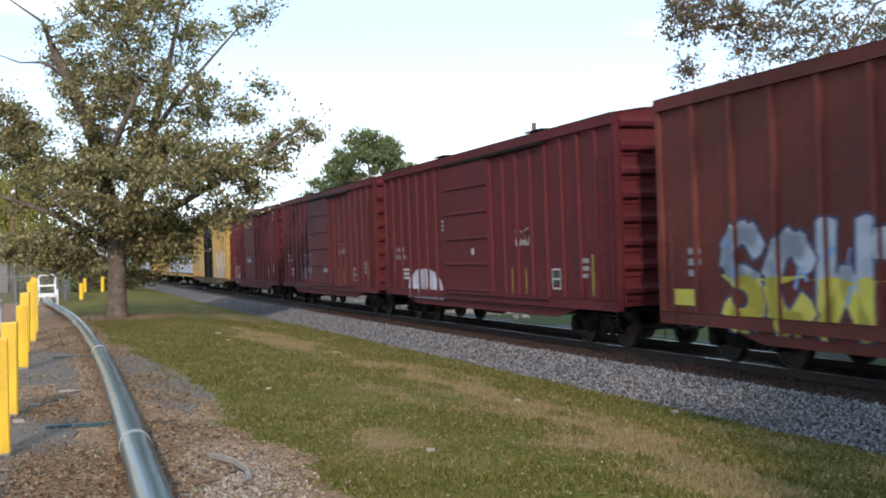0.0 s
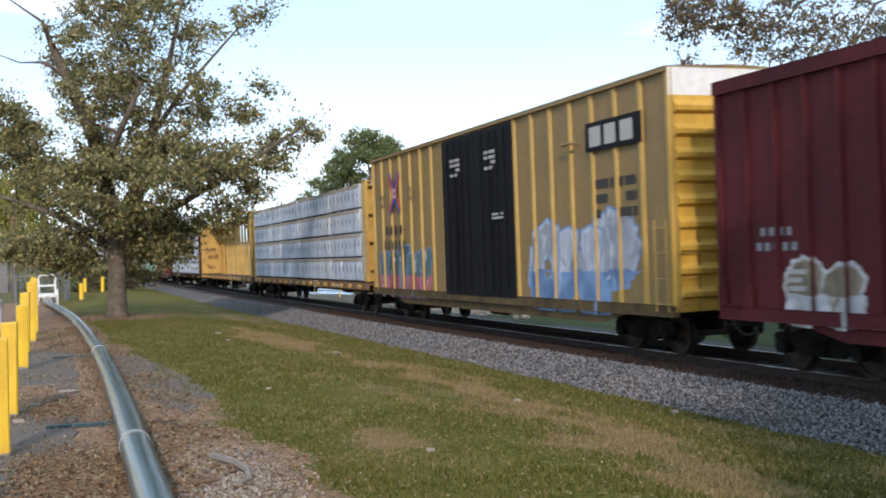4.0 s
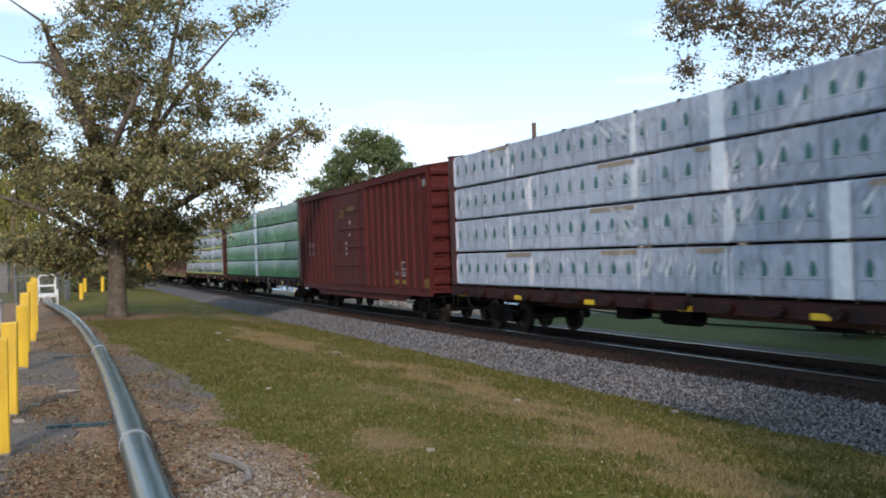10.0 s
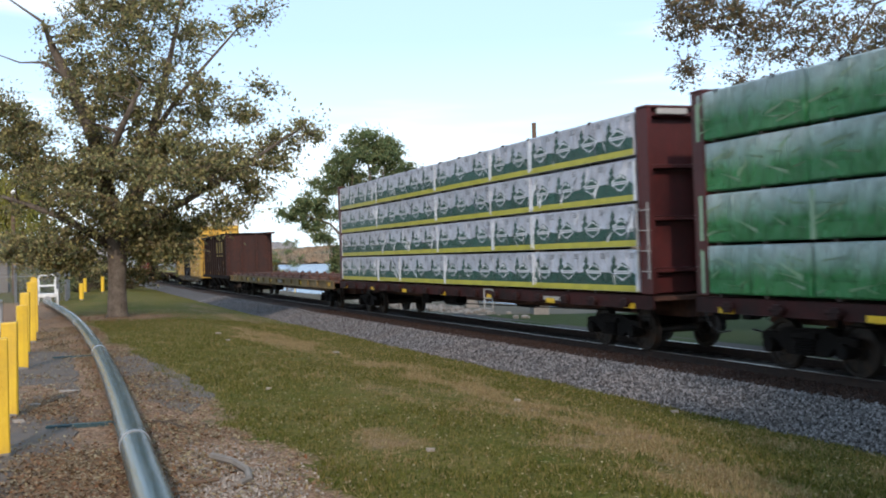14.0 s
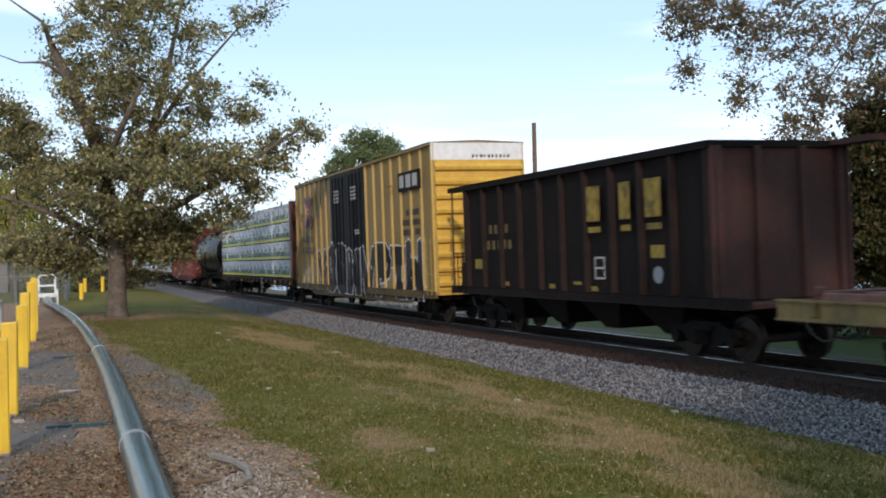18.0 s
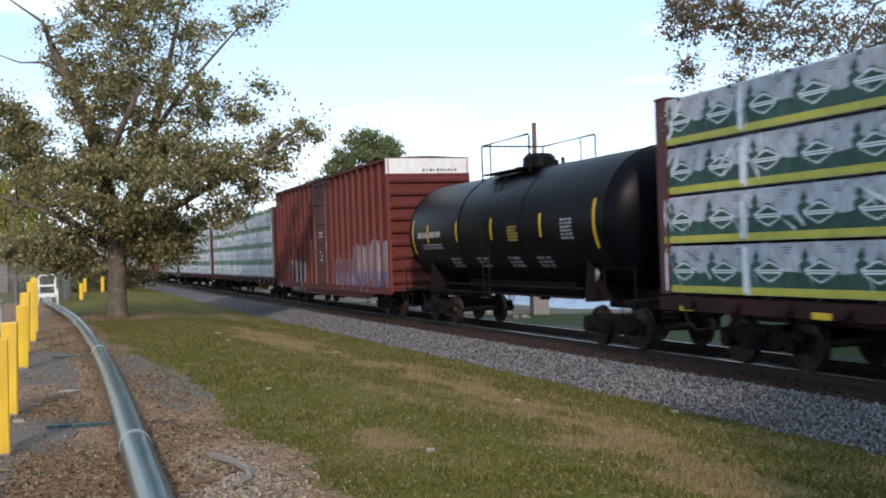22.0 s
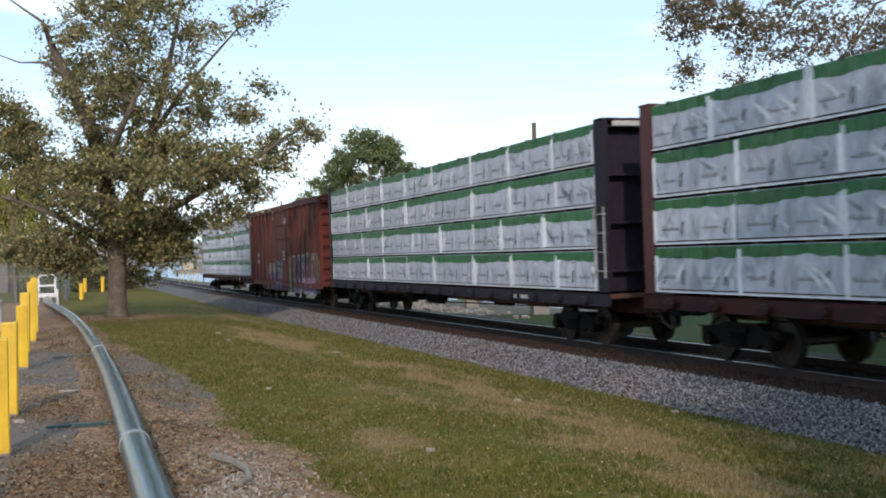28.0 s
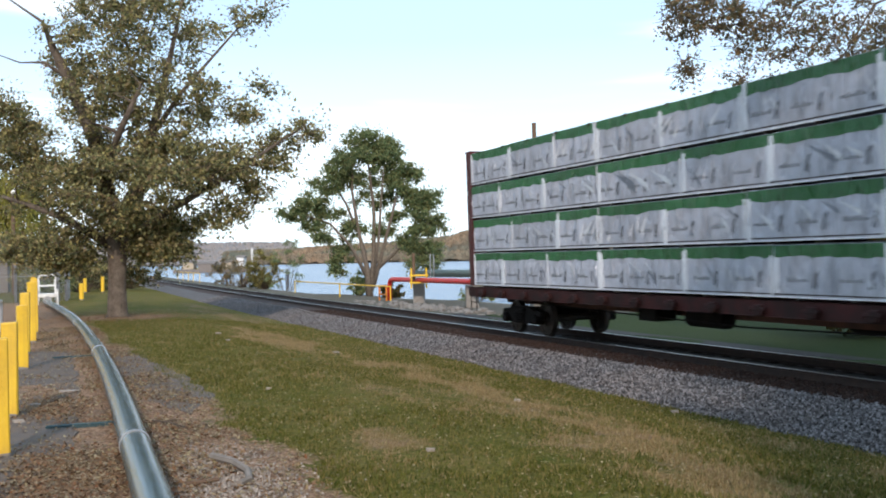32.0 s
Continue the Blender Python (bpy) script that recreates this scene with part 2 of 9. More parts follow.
M = dict(
    maroon=mat("maroon_paint", (0.100, 0.0130, 0.0160), (0.074, 0.0100, 0.0125), 0.68, dirt=(0.040, 0.010, 0.010), dirt_amt=0.55, streak=0.45, bump=0.12, spec=0.22),
    oxide=mat("oxide_paint", (0.112, 0.0245, 0.0185), (0.084, 0.0190, 0.0145), 0.7, dirt=(0.06, 0.022, 0.015), dirt_amt=0.5, streak=0.5, bump=0.12, spec=0.22),
    # posts: wear and the light they catch, both put into a lighter oxide
    oxide_post=mat("oxide_post_paint", (0.150, 0.035, 0.027), (0.112, 0.027, 0.020), 0.7, dirt=(0.08, 0.03, 0.02), dirt_amt=0.5, streak=0.5, bump=0.12, spec=0.22),
    oxide2=mat("faded_oxide_paint", (0.135, 0.0270, 0.0225), (0.098, 0.0195, 0.0170), 0.68, dirt=(0.055, 0.022, 0.016), dirt_amt=0.55, streak=0.5, bump=0.12, spec=0.22),
    # lighter copy of the faded oxide for its posts: wear plus painted sunlight
    oxide_worn_lit=mat("worn_sunlit_oxide_paint", (0.175, 0.040, 0.031), (0.125, 0.029, 0.024), 0.68, dirt=(0.09, 0.035, 0.025), dirt_amt=0.5, streak=0.5, bump=0.12, spec=0.22),
    brown=mat("brown_paint", (0.104, 0.0175, 0.0165), (0.078, 0.0135, 0.0130), 0.7, dirt=(0.030, 0.011, 0.009), dirt_amt=0.5, streak=0.5, bump=0.12, spec=0.2),
    yellow_sill=mat("grimy_yellow_sill", (0.13, 0.088, 0.034), (0.075, 0.052, 0.025), 0.7, dirt=(0.018, 0.014, 0.010), dirt_amt=0.85, dirt_scale=1.6, streak=0.5, spec=0.2),
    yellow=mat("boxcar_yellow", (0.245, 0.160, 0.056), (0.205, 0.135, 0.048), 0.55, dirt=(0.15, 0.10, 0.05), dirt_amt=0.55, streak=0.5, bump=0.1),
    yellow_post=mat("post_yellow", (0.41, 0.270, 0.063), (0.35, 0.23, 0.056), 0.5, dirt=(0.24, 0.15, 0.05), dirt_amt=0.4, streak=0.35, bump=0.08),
    # car ends: sunlight on them is put into a brighter yellow than the sides
    yellow_end=mat("sunlit_end_yellow", (0.64, 0.39, 0.062), (0.56, 0.335, 0.052), 0.5, dirt=(0.30, 0.17, 0.05), dirt_amt=0.3, streak=0.25, bump=0.08),
    beam=mat("beam_yellow", (0.52, 0.335, 0.080), (0.43, 0.275, 0.070), 0.55, dirt=(0.20, 0.085, 0.03), dirt_amt=0.65, dirt_scale=1.3, streak=0.45, bump=0.12),
    tan=mat("flat_yellow", (0.215, 0.150, 0.050), (0.165, 0.115, 0.042), 0.65, dirt=(0.06, 0.036, 0.02), dirt_amt=0.75, dirt_scale=1.4, streak=0.5),
    bulk_red=mat("bulkhead_red", (0.080, 0.014, 0.014), (0.06, 0.011, 0.011), 0.5, dirt=(0.04, 0.015, 0.014), dirt_amt=0.5, streak=0.4),
    bulk_navy=mat("bulkhead_navy", (0.017, 0.015, 0.026), (0.011, 0.010, 0.017), 0.6, dirt=(0.022, 0.015, 0.016), dirt_amt=0.5, dirt_scale=2, streak=0.3, spec=0.2),
    black=mat("black_paint", (0.0055, 0.006, 0.009), (0.004, 0.0045, 0.007), 0.6, spec=0.12, dirt=(0.012, 0.010, 0.010), dirt_amt=0.35, streak=0.3),
    tank=mat("tank_black", (0.0030, 0.0036, 0.0055), (0.0022, 0.0026, 0.004), 0.36, dirt=(0.012, 0.011, 0.011), dirt_amt=0.35, bump=0.03, bump_scale=9, spec=0.07),
    hopper=mat("hopper_black", (0.0075, 0.006, 0.006), (0.005, 0.0045, 0.0045), 0.8, dirt=(0.024, 0.011, 0.009), dirt_amt=0.35, streak=0.3, spec=0.12),
    hopper_rib=mat("hopper_rib_rust", (0.019, 0.0135, 0.0125), (0.011, 0.009, 0.009), 0.85, dirt=(0.042, 0.020, 0.013), dirt_amt=0.6, dirt_scale=1.6, streak=0.5, spec=0.12),
    chipped_yellow=mat("chipped_yellow", (0.30, 0.20, 0.025), (0.20, 0.14, 0.02), 0.7, scale=6, dirt=(0.008, 0.007, 0.007), dirt_amt=1.0, dirt_scale=4.0, streak=0.5),
    flat_boards=mat("rust_red_boards", (0.19, 0.095, 0.072), (0.12, 0.058, 0.045), 0.85, dirt=(0.05, 0.03, 0.025), dirt_amt=0.6, dirt_scale=2),
    pine_print=mat("pine_green_print", (0.018, 0.115, 0.105), (0.03, 0.14, 0.125), 0.45),
    post_paint=mat("post_yellow_paint", (0.80, 0.53, 0.03), (0.72, 0.45, 0.03), 0.5, scale=3, dirt=(0.40, 0.25, 0.05), dirt_amt=0.45, dirt_scale=2.5, streak=0.4, bump=0.5, bump_scale=14),
    hopper_end=mat("hopper_rust", (0.066, 0.0215, 0.0135), (0.038, 0.0145, 0.0105), 0.85, dirt=(0.03, 0.018, 0.016), dirt_amt=0.7, streak=0.7),
    under=mat("grimy_steel", (0.0075, 0.006, 0.0055), (0.0045, 0.004, 0.0038), 0.85, spec=0.15, dirt=(0.024, 0.016, 0.012), dirt_amt=0.4, dirt_scale=3),
    sill=mat("grimy_red_sill", (0.046, 0.0105, 0.010), (0.022, 0.008, 0.008), 0.7, scale=3.5, dirt=(0.010, 0.008, 0.0075), dirt_amt=0.85, dirt_scale=1.7, spec=0.2),
    rust_sill=mat("rusty_tan_sill", (0.23, 0.135, 0.050), (0.13, 0.060, 0.03), 0.75, dirt=(0.045, 0.025, 0.02), dirt_amt=0.7, dirt_scale=2, streak=0.4),
    deck=mat("rusty_deck", (0.11, 0.045, 0.028), (0.07, 0.032, 0.022), 0.85, dirt=(0.04, 0.025, 0.02), dirt_amt=0.6, dirt_scale=3),
    wheel=mat("worn_wheel_steel", (0.022, 0.017, 0.014), (0.014, 0.012, 0.010), 0.55, 0.3, dirt=(0.09, 0.05, 0.03), dirt_scale=4),
    rail=mat("rail_steel", (0.026, 0.014, 0.010), (0.016, 0.010, 0.008), 0.85, 0.0, dirt=(0.05, 0.026, 0.016), dirt_scale=5),
    railhead=mat("rail_head", (0.66, 0.64, 0.62), (0.5, 0.48, 0.46), 0.32, 1.0, bump=0),
    tie=mat("creosoted_tie", (0.022, 0.016, 0.012), (0.015, 0.011, 0.009), 0.9, bump=0.5, vary=0.25),
    stone=mat("ballast_stone", (0.178, 0.174, 0.178), (0.086, 0.084, 0.090), 0.9, scale=20, island=0.8, dirt=(0.15, 0.10, 0.07), dirt_amt=0.25),
    white=mat("white_paint", (0.72, 0.72, 0.70), (0.62, 0.62, 0.60), 0.5, dirt=(0.42, 0.38, 0.33), dirt_amt=0.4),
    worn_bar=mat("worn_steel_bar", (0.30, 0.19, 0.17), (0.20, 0.10, 0.09), 0.6, scale=25),
    letter=mat("stencil_white", (0.42, 0.41, 0.39), (0.30, 0.29, 0.28), 0.6, scale=25),
    letter_y=mat("stencil_yellow", (0.29, 0.20, 0.025), (0.15, 0.11, 0.02), 0.65, scale=9, dirt=(0.06, 0.04, 0.02), dirt_scale=3),
    faint_y=mat("faded_stencil_yellow", (0.17, 0.12, 0.03), (0.07, 0.05, 0.02), 0.7, scale=9, dirt=(0.02, 0.016, 0.012), dirt_scale=3),
    sign_blue=mat("sign_blue", (0.03, 0.06, 0.28), (0.04, 0.07, 0.22), 0.55),
    letter_d=mat("stencil_dark", (0.035, 0.03, 0.028), None, 0.6, scale=25),
    reflector=mat("yellow_reflector", (0.70, 0.45, 0.02), (0.6, 0.38, 0.02), 0.35),
    white_wrap=mat("white_wrap", (0.41, 0.46, 0.55), (0.34, 0.39, 0.48), 0.38, scale=2.2, bump=0.5, bump_scale=4.5, vary=0.07, spec=0.5),
    grey_wrap=mat("grey_white_wrap", (0.39, 0.415, 0.475), (0.30, 0.325, 0.38), 0.36, scale=2.2, bump=0.6, bump_scale=4.5, vary=0.09, spec=0.5),
    green_wrap=mat("green_wrap", (0.030, 0.19, 0.050), (0.045, 0.24, 0.075), 0.36, scale=1.6, bump=0.5, bump_scale=4.5, vary=0.12, spec=0.5),
    pale_green=mat("pale_green_wrap", (0.30, 0.42, 0.30), (0.20, 0.36, 0.20), 0.36, scale=2.5, bump=0.5, bump_scale=4.5, vary=0.1, spec=0.5),
    dark_green=mat("dark_green_print", (0.014, 0.062, 0.048), (0.018, 0.075, 0.06), 0.4, scale=3, bump=0.4, bump_scale=5, vary=0.1),
    deep_green=mat("green_print", (0.016, 0.095, 0.030), (0.022, 0.125, 0.042), 0.4, scale=3, bump=0.4, bump_scale=5, vary=0.12),
    teal_print=mat("teal_print", (0.045, 0.10, 0.13), (0.06, 0.12, 0.15), 0.45),
    yellow_print=mat("yellow_print", (0.46, 0.43, 0.06), (0.36, 0.34, 0.05), 0.45, scale=4),
    kraft=mat("lumber_edge", (0.34, 0.27, 0.19), (0.22, 0.175, 0.125), 0.55, scale=5, bump=0.4, bump_scale=6),
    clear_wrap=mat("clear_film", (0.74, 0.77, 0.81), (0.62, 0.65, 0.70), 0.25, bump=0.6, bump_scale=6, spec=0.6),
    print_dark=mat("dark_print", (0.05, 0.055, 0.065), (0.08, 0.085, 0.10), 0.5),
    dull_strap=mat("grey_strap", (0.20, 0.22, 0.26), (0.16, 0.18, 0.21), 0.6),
    print_grey=mat("grey_print", (0.17, 0.18, 0.20), (0.22, 0.23, 0.25), 0.5),
    gap_dark=mat("dowel_wood", (0.05, 0.04, 0.032), None, 0.9),
    g_white=mat("spray_white", (0.62, 0.62, 0.63), (0.5, 0.5, 0.52), 0.6, scale=3),
    g_yellow=mat("spray_yellow", (0.52, 0.44, 0.06), (0.44, 0.37, 0.06), 0.6, scale=3),
    g_blue=mat("spray_blue", (0.13, 0.22, 0.42), (0.18, 0.30, 0.50), 0.6, scale=3),
    g_black=mat("spray_black", (0.02, 0.02, 0.028), None, 0.6),
    g_outline=mat("spray_dark_blue", (0.030, 0.034, 0.075), (0.05, 0.05, 0.10), 0.6, scale=3),
    g_slate=mat("spray_slate", (0.10, 0.11, 0.17), (0.14, 0.15, 0.22), 0.6, scale=3),
    g_pale=mat("spray_pale", (0.40, 0.42, 0.47), (0.27, 0.29, 0.36), 0.6, scale=2.5),
    g_violet=mat("spray_violet", (0.17, 0.13, 0.27), (0.22, 0.17, 0.33), 0.6, scale=3),
    spray_grey_green=mat("spray_grey_green", (0.12, 0.16, 0.11), (0.17, 0.20, 0.15), 0.6, scale=3),
    g_purple=mat("spray_purple", (0.050, 0.036, 0.115), (0.07, 0.05, 0.15), 0.6, scale=3),
    g_pink=mat("spray_pink", (0.42, 0.13, 0.16), (0.36, 0.10, 0.13), 0.6, scale=3),
    g_red=mat("sign_red", (0.50, 0.05, 0.025), None, 0.55),
    bollard=mat("bollard_yellow", (0.78, 0.50, 0.03), (0.70, 0.43, 0.03), 0.5, dirt=(0.35, 0.22, 0.05), dirt_amt=0.35, dirt_scale=2),
    pipe=mat("teal_pipe_paint", (0.034, 0.072, 0.084), (0.026, 0.058, 0.070), 0.22, scale=3, dirt=(0.13, 0.15, 0.14), dirt_amt=0.35, dirt_scale=1.5, bump=0.05, spec=0.7),
    galv=mat("galvanised_steel", (0.38, 0.39, 0.40), (0.30, 0.31, 0.32), 0.45, 0.6),
    chainlink=mat("chainlink_wire", (0.33, 0.34, 0.35), None, 0.5, 0.5, bump=0),
    concrete=mat("concrete", (0.26, 0.245, 0.225), (0.19, 0.18, 0.165), 0.9, scale=9, dirt=(0.18, 0.16, 0.14)),
    asphalt=mat("old_asphalt", (0.145, 0.120, 0.102), (0.092, 0.077, 0.067), 0.9, scale=30, dirt=(0.19, 0.130, 0.085), dirt_amt=0.85, dirt_scale=1.6, bump=0.6, bump_scale=90),
    bark=mat("grey_bark", (0.105, 0.083, 0.064), (0.056, 0.044, 0.034), 0.95, scale=9, bump=1.0, bump_scale=22, dirt=(0.21, 0.175, 0.14), dirt_scale=3, streak=0.35),
    bark2=mat("pale_bark", (0.17, 0.14, 0.11), (0.10, 0.08, 0.06), 0.95, scale=7, bump=0.8, bump_scale=14),
    wood=mat("weathered_wood", (0.15, 0.095, 0.06), (0.11, 0.07, 0.045), 0.85, bump=0.5),
    red_pipe=mat("red_pipe_paint", (0.55, 0.025, 0.02), (0.47, 0.02, 0.018), 0.4),
    orange=mat("orange_paint", (0.70, 0.22, 0.02), None, 0.5),
    green_pipe=mat("grey_green_pipe", (0.13, 0.18, 0.15), (0.10, 0.14, 0.12), 0.5),
    dock=mat("dock_timber", (0.22, 0.20, 0.18), (0.15, 0.13, 0.12), 0.85),
    tan_wall=mat("tan_wall", (0.45, 0.38, 0.28), (0.38, 0.32, 0.24), 0.8),
    lamp_glass=mat("lamp_lens", (0.85, 0.85, 0.82), None, 0.3, bump=0),
    twig=mat("dry_twig", (0.09, 0.065, 0.045), None, 0.9),
    pale_twig=mat("weathered_branch", (0.24, 0.21, 0.18), (0.18, 0.155, 0.13), 0.9),
    debris=mat("white_litter", (0.36, 0.32, 0.28), (0.24, 0.21, 0.18), 0.7, island=0.35),
)
def graded(m, low, high, z0, z1):
    """Replaces a wrap's colour by two prints that meet at an uneven height on each bundle."""
    n, l = m.node_tree.nodes, m.node_tree.links
    co = n.new("ShaderNodeTexCoord").outputs["Object"]
    sep = n.new("ShaderNodeSeparateXYZ")
    l.new(co, sep.inputs["Vector"])
    t = n.new("ShaderNodeTexNoise")
    t.inputs["Scale"].default_value, t.inputs["Detail"].default_value = 1.8, 4
    l.new(co, t.inputs["Vector"])
    a = n.new("ShaderNodeMath")
    a.operation = "MULTIPLY_ADD"
    l.new(t.outputs["Fac"], a.inputs[0])
    a.inputs[1].default_value = 0.40
    l.new(sep.outputs["Z"], a.inputs[2])
    r = n.new("ShaderNodeMapRange")
    r.inputs["From Min"].default_value, r.inputs["From Max"].default_value = z0 + 0.20, z1 + 0.20
    l.new(a.outputs[0], r.inputs["Value"])
    x = n.new("ShaderNodeMix")
    x.data_type = "RGBA"
    l.new(r.outputs["Result"], x.inputs["Factor"])
    x.inputs["A"].default_value, x.inputs["B"].default_value = (*low, 1), (*high, 1)
    l.new(x.outputs["Result"], n["Principled BSDF"].inputs["Base Color"])


graded(M["green_wrap"], (0.024, 0.165, 0.048), (0.42, 0.50, 0.52), 0.34, 0.90)
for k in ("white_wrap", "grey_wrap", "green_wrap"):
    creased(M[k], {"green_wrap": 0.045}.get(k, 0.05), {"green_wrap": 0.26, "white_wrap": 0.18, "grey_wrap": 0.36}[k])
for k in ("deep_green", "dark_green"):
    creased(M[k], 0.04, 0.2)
M["oak_leaf"] = leaf_mat("oak_leaves", [(0.078, 0.094, 0.043), (0.148, 0.164, 0.078), (0.27, 0.262, 0.116), (0.43, 0.38, 0.155), (0.30, 0.222, 0.125), (0.108, 0.130, 0.062)])
M["green_leaf"] = leaf_mat("green_leaves", [(0.080, 0.122, 0.058), (0.135, 0.195, 0.088), (0.195, 0.250, 0.110), (0.285, 0.285, 0.120), (0.110, 0.160, 0.074)])
M["dark_leaf"] = leaf_mat("maple_leaves", [(0.018, 0.026, 0.010), (0.035, 0.045, 0.015), (0.075, 0.075, 0.02), (0.12, 0.075, 0.025), (0.03, 0.035, 0.014)])
M["rust_leaf"] = leaf_mat("turning_leaves", [(0.105, 0.088, 0.058), (0.17, 0.125, 0.066), (0.27, 0.165, 0.070), (0.145, 0.145, 0.080), (0.11, 0.115, 0.075)])
M["willow_leaf"] = leaf_mat("willow_leaves", [(0.15, 0.16, 0.03), (0.26, 0.25, 0.055), (0.34, 0.31, 0.075), (0.14, 0.15, 0.04)])
M["bush_leaf"] = leaf_mat("bush_leaves", [(0.10, 0.105, 0.035), (0.20, 0.18, 0.05), (0.30, 0.235, 0.06), (0.12, 0.135, 0.045)])
M["pale_litter"] = leaf_mat("pale_fallen_leaves", [(0.20, 0.15, 0.08), (0.34, 0.27, 0.15), (0.45, 0.38, 0.24), (0.30, 0.22, 0.10)])
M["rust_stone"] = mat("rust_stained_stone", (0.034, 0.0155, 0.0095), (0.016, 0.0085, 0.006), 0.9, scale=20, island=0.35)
M["litter"] = leaf_mat("fallen_leaves", [(0.105, 0.060, 0.036), (0.19, 0.115, 0.062), (0.30, 0.20, 0.105), (0.26, 0.105, 0.045), (0.40, 0.33, 0.21), (0.13, 0.095, 0.065)])
M["straw"] = leaf_mat("straw_blades", [(0.20, 0.14, 0.06), (0.30, 0.21, 0.10), (0.40, 0.30, 0.16), (0.16, 0.15, 0.05)])
M["grass"] = leaf_mat("grass_blades", [(0.038, 0.056, 0.006), (0.080, 0.095, 0.012), (0.132, 0.134, 0.022), (0.26, 0.195, 0.07), (0.058, 0.075, 0.009)])
# woods of the farthest ridge: distance haze is mixed into the pale grey colours
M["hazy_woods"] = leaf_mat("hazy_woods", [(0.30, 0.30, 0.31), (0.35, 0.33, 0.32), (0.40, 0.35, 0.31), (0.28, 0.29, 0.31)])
M["black_stone"] = mat("black_bed_stone", (0.014, 0.010, 0.008), (0.008, 0.006, 0.005), 0.8, scale=20)
M["woods"] = mat("autumn_woods", (0.120, 0.132, 0.105), (0.235, 0.158, 0.100), 0.95, scale=0.007, dirt=(0.070, 0.086, 0.074), dirt_scale=0.012, dirt_amt=0.9, bump=0, island=0.28, spec=0.05)
M["dark_woods"] = mat("dark_autumn_woods", (0.090, 0.098, 0.088), (0.120, 0.100, 0.085), 0.95, scale=0.010, dirt=(0.058, 0.066, 0.064), dirt_scale=0.02, dirt_amt=0.8, bump=0, island=0.25, spec=0.05)


# ---- mesh tools ----
class Shape:
    """Collects vertices and faces of one mesh."""

    def __init__(self):
        self.v, self.f = [], []

    def face(self, pts):
        n = len(self.v)
        self.v += [tuple(p) for p in pts]
        self.f.append(tuple(range(n, n + len(pts))))

    def box(self, x0, x1, y0, y1, z0, z1, c=0.0):
        n = len(self.v)
        if not c:
            self.v += [(x, y, z) for x in (x0, x1) for y in (y0, y1) for z in (z0, z1)]
            self.f += [tuple(n + i for i in q) for q in ((0, 1, 3, 2), (4, 6, 7, 5), (0, 4, 5, 1), (2, 3, 7, 6), (0, 2, 6, 4), (1, 5, 7, 3))]
            return self
        lo, hi = (x0, y0, z0), (x1, y1, z1)
        idx = {}
        for sx in (0, 1):
            for sy in (0, 1):
                for sz in (0, 1):
                    s = (sx, sy, sz)
                    for ax in range(3):
                        p = [(hi[k] - c if s[k] else lo[k] + c) for k in range(3)]
                        p[ax] = hi[ax] if s[ax] else lo[ax]
                        idx[s, ax] = len(self.v)
                        self.v.append(tuple(p))
        sgn = ((0, 0), (1, 0), (1, 1), (0, 1))
        for ax in range(3):
            a, b = (ax + 1) % 3, (ax + 2) % 3
            for side in (0, 1):
                q = []
                for u, w in sgn:
                    s = [0, 0, 0]
                    s[ax], s[a], s[b] = side, u, w
                    q.append(idx[tuple(s), ax])
                self.f.append(tuple(q if side else q[::-1]))
            for u in (0, 1):
                for w in (0, 1):
                    s0, s1 = [0, 0, 0], [0, 0, 0]
                    s0[a] = s1[a] = u
                    s0[b] = s1[b] = w
                    s1[ax] = 1
                    s0, s1 = tuple(s0), tuple(s1)
                    self.f.append((idx[s0, a], idx[s1, a], idx[s1, b], idx[s0, b]))
        for s in ((i, j, k) for i in (0, 1) for j in (0, 1) for k in (0, 1)):
            self.f.append((idx[s, 0], idx[s, 1], idx[s, 2]))
        return self

    def rings(self, rings, closed=True, cap=True):
        """Joins equal rings of points with quads."""
        n, k = len(self.v), len(rings[0])
        for r in rings:
            self.v += [tuple(p) for p in r]
        for i in range(len(rings) - 1):
            for j in range(k if closed else k - 1):
                a, b = n + i * k + j, n + i * k + (j + 1) % k
                self.f.append((a, b, b + k, a + k))
        if cap:
            self.f.append(tuple(range(n, n + k))[::-1])
            self.f.append(tuple(range(n + (len(rings) - 1) * k, n + len(rings) * k)))
        return self

    def tube(self, pts, r, n=8, cap=True):
        """A round bar along pts; r is one radius or one for each point."""
        pts = [Vector(p) for p in pts]
        rs = r if isinstance(r, (list, tuple)) else [r] * len(pts)
        out, up = [], None
        for i, p in enumerate(pts):
            d = (pts[min(i + 1, len(pts) - 1)] - pts[max(i - 1, 0)]).normalized()
            if up is None:
                up = Vector((0, 0, 1)) if abs(d.z) < 0.9 else Vector((1, 0, 0))
            a = d.cross(up).normalized()
            b = a.cross(d)
            out.append([p + (a * math.cos(2 * math.pi * j / n) + b * math.sin(2 * math.pi * j / n)) * rs[i] for j in range(n)])
        return self.rings(out, True, cap)

    def prism(self, prof, axis, a, b):
        """Extrudes a closed profile of pairs along an axis, from a to b."""
        def put(p, t):
            return {"x": (t, p[0], p[1]), "y": (p[0], t, p[1]), "z": (p[0], p[1], t)}[axis]
        return self.rings([[put(p, a) for p in prof], [put(p, b) for p in prof]])

    def mesh(self, name, material, smooth=False):
        me = bpy.data.meshes.new(name)
        me.from_pydata(self.v, [], self.f)
        me.materials.append(material)
        if smooth:
            me.polygons.foreach_set("use_smooth", [True] * len(me.polygons))
        me.update()
        return me


